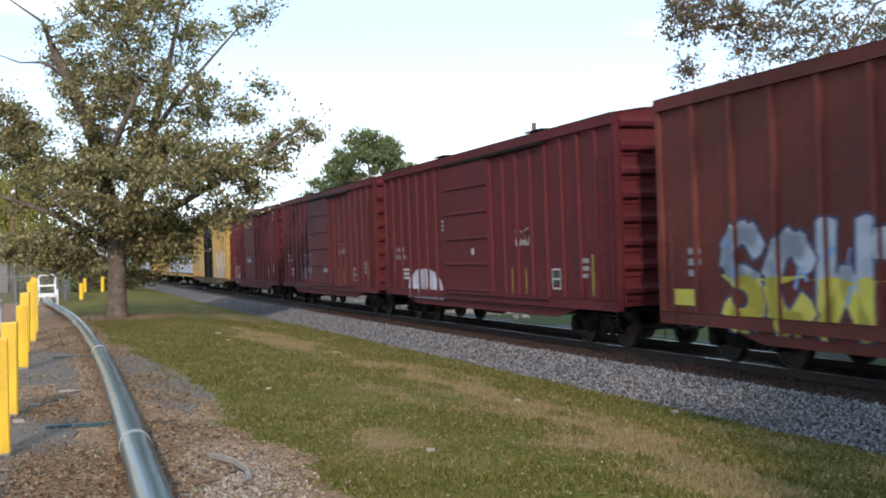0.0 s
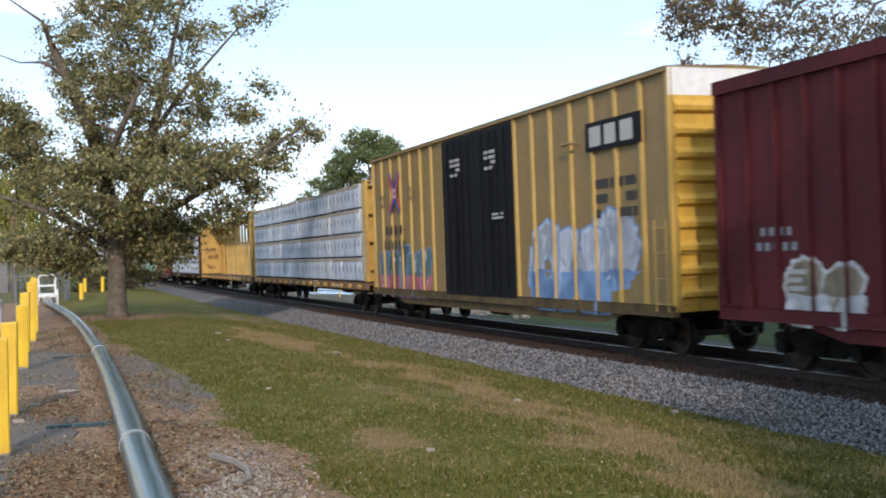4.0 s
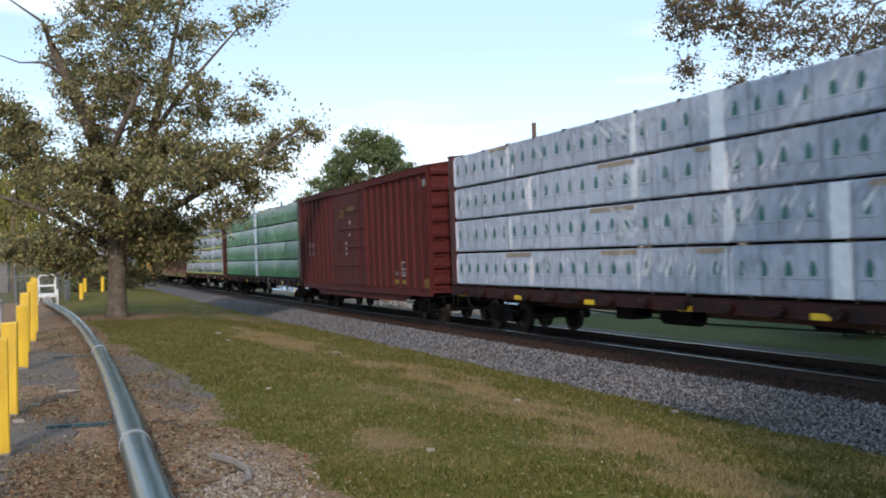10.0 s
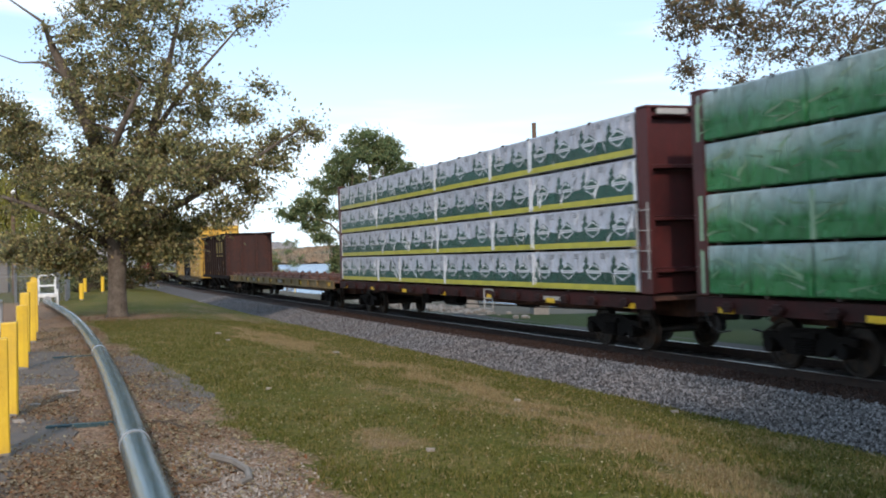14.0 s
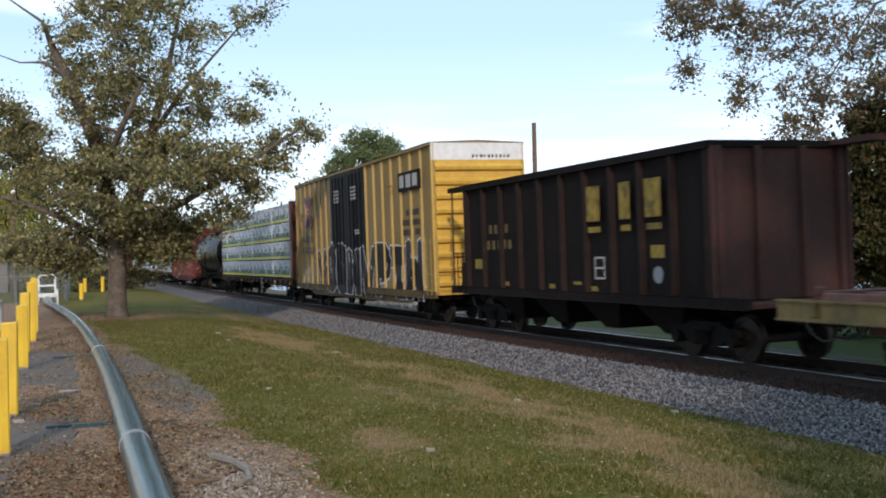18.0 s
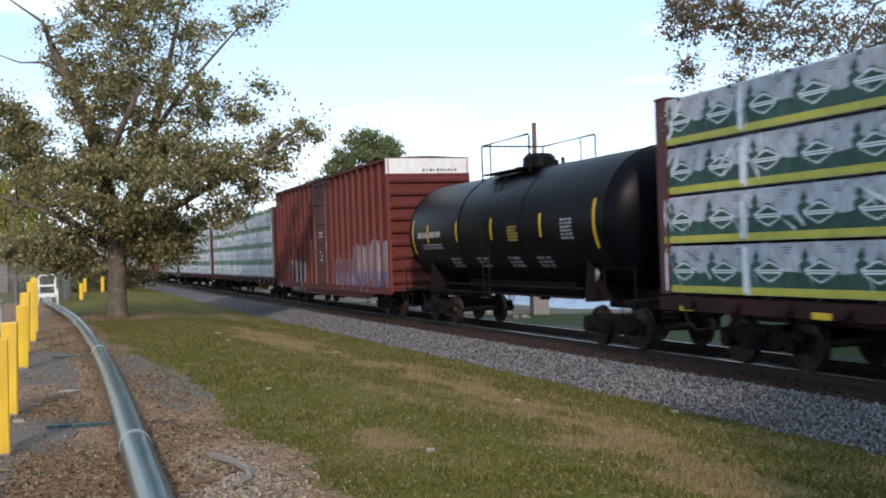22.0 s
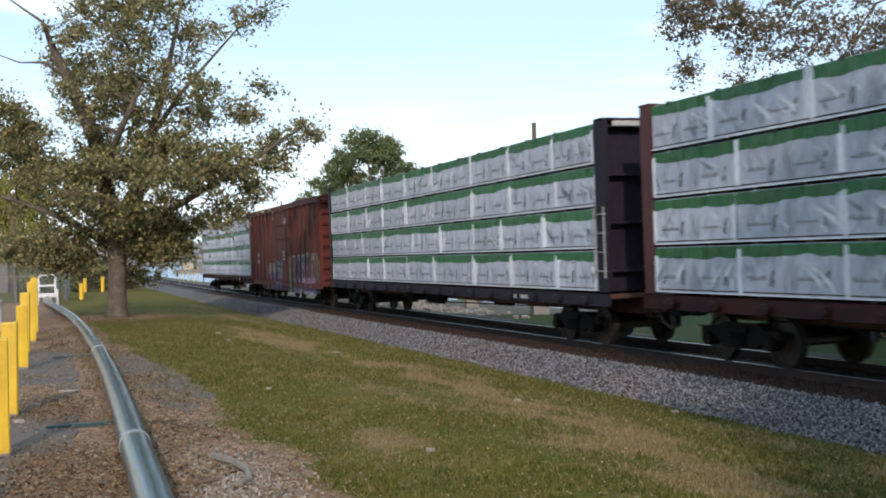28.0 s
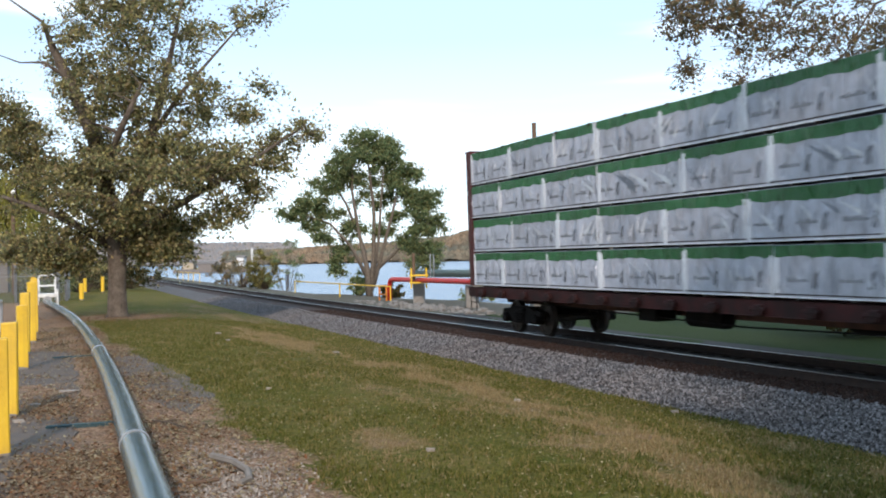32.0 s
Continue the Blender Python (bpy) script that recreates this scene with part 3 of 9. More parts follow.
def fix_normals(me):
    bm = bmesh.new()
    bm.from_mesh(me)
    bmesh.ops.recalc_face_normals(bm, faces=bm.faces)
    bm.to_mesh(me)
    bm.free()
    return me


def part(name, shape, material, parent, label="", m=None, smooth=False, kind=""):
    """One mesh object under a thing or a part. shape: a Shape, or a mesh that is shared."""
    me = shape if isinstance(shape, bpy.types.Mesh) else fix_normals(shape.mesh(name, material, smooth)) if len(shape.f) < 4000 else shape.mesh(name, material, smooth)
    ob = new(name, me)
    ob.parent = parent
    if m is not None:
        ob.matrix_basis = m
    return tagged(ob, label, kind=kind)


def thing(name, label, category, group="", kind="", m=None):
    ob = new(name)
    ob.empty_display_size = 0.2
    if m is not None:
        ob.matrix_basis = m
    return tagged(ob, label, category, group, kind)


CACHE = {}


def shared(key, make, material, smooth=False):
    if key not in CACHE:
        CACHE[key] = fix_normals(make().mesh(key, material, smooth))
    return CACHE[key]


# ---- the line of the track: s metres along it, d metres from it towards the camera ----
HEAD0, TURN, TURN2, NEAREST, GRADE = radians(21.343), 0.000584, -0.0000045572, 12.829, -0.00124
S_MIN, S_MAX = -700, 900


def heading(s):
    c = min(max(s, -20), 150)
    return HEAD0 - TURN * c - TURN2 * c * c / 2


LINE = {0: (math.cos(HEAD0) * NEAREST, math.sin(HEAD0) * NEAREST)}
for step in (1, -1):
    lx, ly = LINE[0]
    for i in range(0, S_MAX if step > 0 else -S_MIN):
        a = heading(step * (i + 0.5))
        lx, ly = lx - step * math.sin(a), ly + step * math.cos(a)
        LINE[step * (i + 1)] = (lx, ly)


def tp(s, d, z=0.0):
    """World place of a point of the track's own frame; z over the rail tops."""
    i = int(math.floor(min(max(s, S_MIN), S_MAX - 1)))
    u = s - i
    (x0, y0), (x1, y1) = LINE[i], LINE[i + 1]
    a = heading(s)
    return Vector((x0 + (x1 - x0) * u - math.cos(a) * d, y0 + (y1 - y0) * u - math.sin(a) * d, z + GRADE * min(max(s, -20), 150)))


def track_pose(s, lean=0.0):
    """A car's pose: x along its way to the camera, y away from the camera's side."""
    a = heading(s)
    m = Matrix.Translation(tp(s, 0)) @ Matrix.Rotation(a - math.pi / 2, 4, "Z")
    return m @ Matrix.Rotation(lean, 4, "X")


SHORE = -13.0


def shore(s):
    """The bank's edge: wide lawn beside the near track, closer to the rails upstream."""
    def ease(a, b):
        u = min(max((s - a) / (b - a), 0), 1)
        return u * u * (3 - 2 * u)
    return SHORE - 11.0 * (1 - ease(38, 52)) + 2.4 * ease(67, 72) + 3.1 * ease(80, 88)


def ground_z(s, d):
    """Height of the natural ground."""
    k = (d - 3.4) / 4.6
    e = shore(s)
    if d >= 3.4:
        z = -0.46 + 0.46 * min(k, 1) ** 0.8
    elif d > -3.4:
        z = -0.50
    elif d > e:
        z = -0.50 - 0.25 * min((-3.4 - d) / 9.6, 1)
    elif d > e - 4:
        z = -0.75 - 3.6 * (e - d) / 4
    else:
        z = -4.35 - min((e - 4 - d) * 0.02, 2.0)
    return z


def ground_at(s, d, lift=0.0):
    return tp(s, d, ground_z(s, d) + lift)


# ---- ground, water, far shore ----
def ground_mat():
    """Mown autumn lawn: green, straw and bare patches; leaf-strewn dirt nearer the pipe."""
    m = bpy.data.materials.new("lawn")
    m.use_nodes = True
    n, l = m.node_tree.nodes, m.node_tree.links
    p = n["Principled BSDF"]
    p.inputs["Roughness"].default_value = 0.95
    p.inputs["Specular IOR Level"].default_value = 0.1
    co = n.new("ShaderNodeTexCoord").outputs["Object"]

    def nf(sc, lo, hi, stretch=(1, 1, 1), rot=0.0):
        mp = n.new("ShaderNodeMapping")
        mp.inputs["Scale"].default_value, mp.inputs["Rotation"].default_value = stretch, (0, 0, rot)
        l.new(co, mp.inputs["Vector"])
        t = n.new("ShaderNodeTexNoise")
        t.inputs["Scale"].default_value, t.inputs["Detail"].default_value, t.inputs["Roughness"].default_value = sc, 7, 0.65
        l.new(mp.outputs["Vector"], t.inputs["Vector"])
        r = n.new("ShaderNodeMapRange")
        r.inputs["From Min"].default_value, r.inputs["From Max"].default_value = lo, hi
        l.new(t.outputs["Fac"], r.inputs["Value"])
        return r.outputs["Result"]

    def mix(f, a, b):
        x = n.new("ShaderNodeMix")
        x.data_type = "RGBA"
        l.new(f, x.inputs["Factor"])
        for k, c in (("A", a), ("B", b)):
            if isinstance(c, tuple):
                x.inputs[k].default_value = (*c, 1)
            else:
                l.new(c, x.inputs[k])
        return x.outputs["Result"]

    def attr(name):
        a = n.new("ShaderNodeAttribute")
        a.attribute_name = name
        return a.outputs["Fac"]

    def add(a, b, mode="ADD"):
        k = n.new("ShaderNodeMath")
        k.operation, k.use_clamp = mode, True
        for i, v in enumerate((a, b)):
            if isinstance(v, float):
                k.inputs[i].default_value = v
            else:
                l.new(v, k.inputs[i])
        return k.outputs[0]

    green = mix(add(add(nf(3.2, 0.42, 0.58), 0.6, "MULTIPLY"), add(nf(0.9, 0.4, 0.6), 0.45, "MULTIPLY")), mix(nf(14, 0.40, 0.60), (0.036, 0.054, 0.006), (0.104, 0.114, 0.016)), mix(nf(14, 0.40, 0.60), (0.082, 0.076, 0.013), (0.180, 0.142, 0.038)))
    straw = mix(nf(18, 0.40, 0.60), (0.125, 0.076, 0.032), (0.32, 0.205, 0.100))
    dirt = mix(nf(24, 0.40, 0.60), (0.125, 0.064, 0.040), (0.44, 0.29, 0.195))
    dirt = mix(nf(2.2, 0.50, 0.70), dirt, (0.145, 0.125, 0.110))
    track = nf(0.55, 0.40, 0.58, (1.0, 0.30, 1), radians(-20))
    fine = nf(3.0, 0.40, 0.62)
    tuft = nf(11.0, 0.46, 0.62)
    col = mix(add(add(track, add(add(tuft, 0.7, "MULTIPLY"), add(fine, 0.35, "MULTIPLY")), "MULTIPLY"), 0.62, "MULTIPLY"), green, straw)
    bare = add(add(add(attr("straw"), add(add(tuft, 0.55, "MULTIPLY"), add(fine, 0.35, "MULTIPLY"))), -0.58), 1.7, "MULTIPLY")
    bare = add(bare, add(attr("straw"), 3.0, "MULTIPLY"), "MULTIPLY")
    col = mix(bare, col, straw)
    col = mix(add(add(attr("straw"), nf(1.6, 0.50, 0.62), "MULTIPLY"), 0.8, "MULTIPLY"), col, dirt)
    edge = add(attr("dirt"), add(add(tuft, 0.6, "MULTIPLY"), add(fine, 0.5, "MULTIPLY")))
    edge = add(add(edge, -0.62), 2.4, "MULTIPLY")
    col = mix(add(edge, add(attr("dirt"), 2.2, "MULTIPLY"), "MULTIPLY"), col, dirt)
    # river-side grass: the shade behind the train is put into this dark green
    col = mix(attr("shade_green"), col, mix(nf(9, 0.35, 0.65), (0.024, 0.042, 0.013), (0.040, 0.060, 0.019)))
    col = mix(attr("sand"), col, (0.16, 0.145, 0.125))
    l.new(col, p.inputs["Base Color"])
    t = n.new("ShaderNodeTexNoise")
    t.inputs["Scale"].default_value, t.inputs["Detail"].default_value = 35, 5
    l.new(co, t.inputs["Vector"])
    b = n.new("ShaderNodeBump")
    b.inputs["Strength"].default_value, b.inputs["Distance"].default_value = 0.8, 0.04
    l.new(t.outputs["Fac"], b.inputs["Height"])
    l.new(b.outputs["Normal"], p.inputs["Normal"])
    return m


def dirt_share(s, d):
    """Share of bare, leaf-strewn soil: along the pipe and the posts."""
    w = 0.35 * noise.noise((s * 0.5, d * 0.6, 3)) + 0.25 * noise.noise((s * 1.4, d * 1.4, 9))
    e = 10.5 + 0.035 * max(s - 14, 0) + w
    k = min(max((d - e) / 0.7 + 0.5, 0), 1) * (1 if s < 60 else max(0, 1 - (s - 60) / 10))
    r = math.hypot(s - 43, d - 10)
    return max(k, min(max((2.6 + 2 * w - r) / 1.2, 0), 1) * 0.9)


def straw_share(s, d):
    """Share of dry, trodden grass: long streaks that follow the track, and bare spots."""
    if not 3.4 < d < 11.5 or s > 60:
        return 0.0
    wob = 0.30 * noise.noise((s * 0.25, 0, 1)) + 0.22 * noise.noise((s * 0.8, d, 4))
    # one long worn path beside the track, and bare spots
    line = 6.1 + 0.0 * s + max(0, 14 - s) * 0.14
    k = 0.82 * math.exp(-((d - line - wob) / 0.75) ** 2) * min(max((24 - s) / 4, 0), 1) * (0.75 + 0.5 * noise.noise((s * 0.5, 2, 6)))
    k += 1.1 * math.exp(-((d - 6.75 - wob) / 0.75) ** 2 - ((s - 28.5) / 4.2) ** 2)
    k += 0.6 * math.exp(-((d - 4.6 - wob) / 0.5) ** 2) * min(max((13 - s) / 4, 0), 1)
    k += 0.55 * math.exp(-((d - 7.6 - wob) / 0.6) ** 2) * max(0, 0.3 + 1.2 * noise.noise((s * 0.3, 5, 2))) * min(max((20 - s) / 4, 0), 1)
    k += 0.75 * math.exp(-((d - 9.2) / 0.45) ** 2 - ((s - 11.2) / 0.9) ** 2)
    k += 0.9 * math.exp(-((d - 5.2 - wob) / 0.7) ** 2) * min(max((s - 34) / 6, 0), 1) * 0.6
    k += 0.55 * max(0, noise.noise((s * 0.45, d * 0.9, 13)) - 0.12)
    k *= 0.30 + 1.0 * min(max(0.55 + 1.3 * noise.noise((s * 0.7, d * 1.7, 21)) + 0.6 * noise.noise((s * 2.1, d * 3.1, 5)), 0), 1)
    return min(max(k * 1.15, 0), 1)


def steps(a, b, w):
    n = max(1, int(round((b - a) / w)))
    return [a + (b - a) * i / n for i in range(n)]


S_LINES = [-2500, -1500, -700, -350, -180, -90, -50] + steps(-30, 0, 5) + steps(0, 60, 0.6) + steps(60, 120, 3) + [120, 135, 150, 180, 230, 300, 420, 650, 899, 1500, 2600, 4200]
D_LINES = [-4300, -2500, -1500, -800, -400, -200, -100, -60, -40, -34, -30, -28, -27, -26, -25, -24, -23, -22, -20, -18, -17, -16, -15, -14, -13, -12.3, -11.6, -11, -10.6, -10.2, -9.6, -9, -8.4, -7.8, -7.2, -6.4, -5, -3.4, -2, 0, 2, 3.0] + steps(3.4, 14, 0.25) + [14, 16, 20, 26, 35, 50, 80, 130, 250, 500, 1200, 3000]


def wide(s, d, z):
    """tp(), carried on straight past the ends of the line."""
    c = min(max(s, S_MIN), S_MAX - 1)
    a = heading(c)
    p = tp(c, d, z)
    return Vector((p.x - math.sin(a) * (s - c), p.y + math.cos(a) * (s - c), p.z))


def build_ground():
    sh = Shape()
    dirt, sand, straw, shade_green = [], [], [], []
    for s in S_LINES:
        for d in D_LINES:
            bump_z = 0.03 * noise.noise((s * 0.3, d * 0.3, 0)) + 0.012 * noise.noise((s * 1.5, d * 1.5, 5)) if -12 < d < 60 else 0
            sh.v.append(tuple(wide(s, d, ground_z(s, d) + bump_z * (abs(d) > 3.6))))
            shade_green.append(1.0 if d < -3 else 0.0)
            straw.append(straw_share(s, d))
            dirt.append(dirt_share(s, d) if d > 3.4 else 0.0)
            sand.append(1.0 if d < shore(s) - 1 else (0.0 if s < 45 else min(max((-3.6 - d) / 1.2, 0), 1)) * 0.8)
    k = len(D_LINES)
    for i in range(len(S_LINES) - 1):
        for j in range(k - 1):
            a = i * k + j
            sh.f.append((a, a + 1, a + k + 1, a + k))
    me = sh.mesh("ground", ground_mat(), True)
    for name, vals in (("dirt", dirt), ("sand", sand), ("straw", straw), ("shade_green", shade_green)):
        at = me.attributes.new(name, "FLOAT", "POINT")
        at.data.foreach_set("value", vals)
    tagged(new("ground", me), "patchy green and straw-coloured autumn lawn", "ground", kind="structure")


build_ground()


def water_mat():
    m = bpy.data.materials.new("river_water")
    m.use_nodes = True
    n, l = m.node_tree.nodes, m.node_tree.links
    p = n["Principled BSDF"]
    p.inputs["Base Color"].default_value = (0.13, 0.20, 0.29, 1)
    p.inputs["Roughness"].default_value, p.inputs["IOR"].default_value = 0.24, 1.33
    co = n.new("ShaderNodeTexCoord").outputs["Object"]
    t = n.new("ShaderNodeTexNoise")
    t.inputs["Scale"].default_value, t.inputs["Detail"].default_value = 0.9, 5
    l.new(co, t.inputs["Vector"])
    b = n.new("ShaderNodeBump")
    b.inputs["Strength"].default_value, b.inputs["Distance"].default_value = 0.75, 0.4
    l.new(t.outputs["Fac"], b.inputs["Height"])
    l.new(b.outputs["Normal"], p.inputs["Normal"])
    return m


WATER_Z = -3.5
wsh = Shape()
wsh.face([wide(s, d, WATER_Z) for s, d in ((-2500, 60.0), (4200, 60.0), (4200, -2600), (-2500, -2600))])
tagged(new("water", wsh.mesh("water", water_mat())), "rippled blue-grey river water", "river", kind="structure")


def hill(bearing0, bearing1, dist, heights, label, seed, leaf="woods"):
    """A wooded ridge on the far shore: a sloping body with uneven crowns standing on it."""
    rnd = random.Random(seed)
    body, wood = Shape(), Shape()
    n = 60
    rows = []
    for i in range(n + 1):
        u = i / n
        b = radians(bearing0 + (bearing1 - bearing0) * u)
        k = u * (len(heights) - 1)
        j = min(int(k), len(heights) - 2)
        h = heights[j] + (heights[j + 1] - heights[j]) * (k - j)
        h *= 1 + 0.06 * noise.noise((u * 9, seed, 0))
        ring = []
        for w, (r, z) in enumerate(((0, -1.0), (0.05, 2.0), (0.30, 0.55 * h), (0.55, 0.92 * h), (0.75, h), (1.0, 0.6 * h))):
            q = dist + r * 420
            ring.append((math.sin(b) * q, math.cos(b) * q, WATER_Z + (z if w != 1 else 3)))
        rows.append(ring)
    body.rings(rows, False, False)
    for _ in range(5200):
        u, r = rnd.random(), rnd.random() ** 0.8 * 0.78
        i = min(int(u * n), n - 1)
        a, c = rows[i], rows[i + 1]
        k = r / 0.78 * 4
        j = min(int(k), 3)
        f = u * n - i
        p = Vector(a[j]).lerp(Vector(a[j + 1]), k - j).lerp(Vector(c[j]).lerp(Vector(c[j + 1]), k - j), f)
        w, hh = rnd.uniform(5, 11), rnd.uniform(6, 13)
        ph = rnd.random() * 6.28
        top = p + Vector((rnd.uniform(-2, 2), rnd.uniform(-2, 2), hh))
        base = [p + Vector((math.cos(ph + q * 1.2566) * w * rnd.uniform(0.7, 1.1), math.sin(ph + q * 1.2566) * w * rnd.uniform(0.7, 1.1), hh * rnd.uniform(0.15, 0.5))) for q in range(5)]
        nv = len(wood.v)
        wood.v += [tuple(x) for x in base] + [tuple(top)]
        wood.f += [(nv + q, nv + (q + 1) % 5, nv + 5) for q in range(5)]
    t = thing("far_hill", label, "hill", kind="structure")
    part("slope", body, M[leaf], t, smooth=True)
    part("woods", wood, M[leaf], t, "distant autumn woods in brown, orange and green", kind="stuff")


hill(-11.5, 3.5, 1750, [16, 18, 22, 26, 32, 40, 48], "low wooded ridge across the river", 3)
hill(0.0, 16.0, 1600, [30, 52, 66, 70, 62, 50, 46, 42], "wooded hill in autumn colour across the river", 5)
hill(10.0, 30.0, 1700, [44, 50, 52, 50, 46, 42], "dark wooded ridge across the river", 8, "dark_woods")
hill(-26.0, -8.0, 2300, [30, 34, 40, 44, 42], "far ridge along the river, coloured pale for haze", 11, "hazy_woods")

# white houses on the far bank
for b, q, w, z in ((7.9, 1590, 9, 1), (8.5, 1592, 13, 2), (9.2, 1590, 15, 1), (9.7, 1600, 8, 3), (12.2, 1680, 9, 18), (12.9, 1685, 14, 20), (13.6, 1690, 8, 19), (10.6, 1640, 8, 14)):
    br = radians(b)
    sh = Shape().box(-w / 2, w / 2, -4, 4, 0, 4)
    t = thing("far_house", "small white house on the far river bank", "house", "houses on the far bank",
              m=Matrix.Translation((math.sin(br) * q, math.cos(br) * q, WATER_Z + 2 + z)) @ Matrix.Rotation(-br, 4, "Z"))
    part("wall", sh, M["white"], t)
    part("roof", Shape().prism([(-4.6, 4), (4.6, 4), (0, 6.4)], "x", -w / 2 - 0.6, w / 2 + 0.6), M["dock"], t, "grey gabled roof")


# ---- track ----
def sweep(prof, s0, s1, step=1.0):
    """A profile of (d, z) pairs drawn along the track."""
    sh = Shape()
    ss = steps(s0, s1, step) + [s1]
    return sh.rings([[tp(s, d, z) for d, z in prof] for s in ss])


def uneven_bed():
    sh = Shape()
    prof = [(-3.9, -0.60), (-3.0, -0.42), (-2.0, -0.20), (-1.3, -0.17), (0.0, -0.19), (1.3, -0.17), (1.75, -0.18), (2.05, -0.21), (2.9, -0.40), (3.65, -0.52)]
    rows = []
    for s in steps(-400, 0, 10) + steps(0, 60, 0.5) + steps(60, 620, 5):
        rows.append([tp(s, d + (0.18 * noise.noise((s * 0.8, i, 1)) if i in (0, 9) else 0), z + 0.02 * noise.noise((s, d, 2))) for i, (d, z) in enumerate(prof)])
    return sh.rings(rows, False, False)


bed = thing("track_bed", "grey crushed-stone ballast under a railway track", "ballast", kind="structure")
M["bed"] = mat("ballast_bed", (0.135, 0.129, 0.129), (0.060, 0.057, 0.058), 0.95, scale=26, dirt=(0.07, 0.04, 0.026), dirt_amt=0.3, bump=1.0, bump_scale=30)
part("bed", uneven_bed(), M["bed"], bed, smooth=True)
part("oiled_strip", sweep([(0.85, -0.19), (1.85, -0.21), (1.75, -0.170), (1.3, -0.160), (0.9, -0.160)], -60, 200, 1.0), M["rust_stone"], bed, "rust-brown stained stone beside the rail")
# shade under the train, put into black stone between the rails
part("oiled_strip", sweep([(-0.70, -0.19), (0.70, -0.19), (0.66, -0.172), (-0.66, -0.172)], -60, 200, 1.0), M["black_stone"], bed, "stone between the rails, blackened for the train's shade")


# black strip laid over the river-side slope of the bed
part("cinder_shoulder", sweep([(-0.85, -0.150), (-1.35, -0.140), (-2.0, -0.165), (-3.0, -0.385), (-3.75, -0.530), (-5.4, -0.535), (-5.4, -0.64), (-0.85, -0.26)], -40, 46, 1.0), M["black_stone"], bed, "black shoulder strip on the river side")


def stones(n, seed, pick, size):
    rnd = random.Random(seed)
    sh = Shape()
    base = [(1, 0, 0), (-1, 0, 0), (0, 1, 0), (0, -1, 0), (0, 0, 1), (0, 0, -1)]
    faces = [(0, 2, 4), (2, 1, 4), (1, 3, 4), (3, 0, 4), (2, 0, 5), (1, 2, 5), (3, 1, 5), (0, 3, 5)]
    for _ in range(n):
        s, d, z = pick(rnd)
        p = tp(s, d, z)
        r = rnd.uniform(*size)
        m = Euler((rnd.random() * 6, rnd.random() * 6, rnd.random() * 6)).to_matrix()
        k = len(sh.v)
        sh.v += [tuple(p + m @ (Vector(b) * r * rnd.uniform(0.65, 1.2))) for b in base]
        sh.f += [tuple(k + i for i in q) for q in faces]
    return sh


def on_bed(rnd):
    s = 6 + 66 * rnd.random() ** 1.7
    d = 1.62 + 1.95 * rnd.random() + abs(rnd.gauss(0, 0.12 + 0.35 * (rnd.random() < 0.12)))
    z = -0.17 if d < 2 else max(-0.17 - 0.34 * (d - 2) / 1.7, -0.46)
    return s, d, z


def by_rail(rnd):
    return 6 + 40 * rnd.random() ** 1.5, 0.85 + 1.0 * rnd.random() ** 0.9, -0.155


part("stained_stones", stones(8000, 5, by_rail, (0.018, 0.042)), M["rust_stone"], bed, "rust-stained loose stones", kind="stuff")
part("loose_stones", stones(52000, 4, on_bed, (0.013, 0.034)), M["stone"], bed, "loose angular grey stones", kind="stuff")

track = thing("railway_track", "single railway track with worn shiny rail heads", "railway track", kind="structure")
for side in (1, -1):
    c = 0.7525 * side - 0.012
    z0 = -0.012 * side
    prof = [(c - 0.07, -0.172), (c + 0.07, -0.172), (c + 0.07, -0.160), (c + 0.012, -0.140), (c + 0.012, -0.045), (c + 0.035, -0.036), (c + 0.035, -0.004),
            (c - 0.035, -0.004), (c - 0.035, -0.036), (c - 0.012, -0.045), (c - 0.012, -0.140), (c - 0.07, -0.160)]
    r = part("rail", sweep([(d, z + z0) for d, z in prof], -400, 620, 2.0), M["rail"], track, "rusty steel rail")
    part("rail_head", sweep([(c - 0.024, z0 - 0.006), (c + 0.024, z0 - 0.006), (c + 0.020, z0), (c - 0.020, z0)], -400, 620, 2.0), M["railhead"], r, "polished running surface")
tie_mesh = shared("tie", lambda: Shape().box(-0.11, 0.11, -1.3, 1.3, -0.16, 0, 0.012), M["tie"])
plate_mesh = shared("tie_plate", lambda: Shape().box(-0.09, 0.09, -0.17, 0.17, 0, 0.018, 0.004), M["rail"])
rnd = random.Random(8)
for i in range(150):
    s = -14 + i * 0.52
    m = track_pose(s) @ pose(rnd.uniform(-0.02, 0.02), rnd.uniform(-0.04, 0.04), -0.178, 0, 0, rnd.uniform(-1.2, 1.2))
    t = part("tie", tie_mesh, None, track, m=m)
    if 4 < s < 40:
        for y in (0.7525, -0.7525):
            part("tie_plate", plate_mesh, None, t, m=pose(0, y, 0.0))


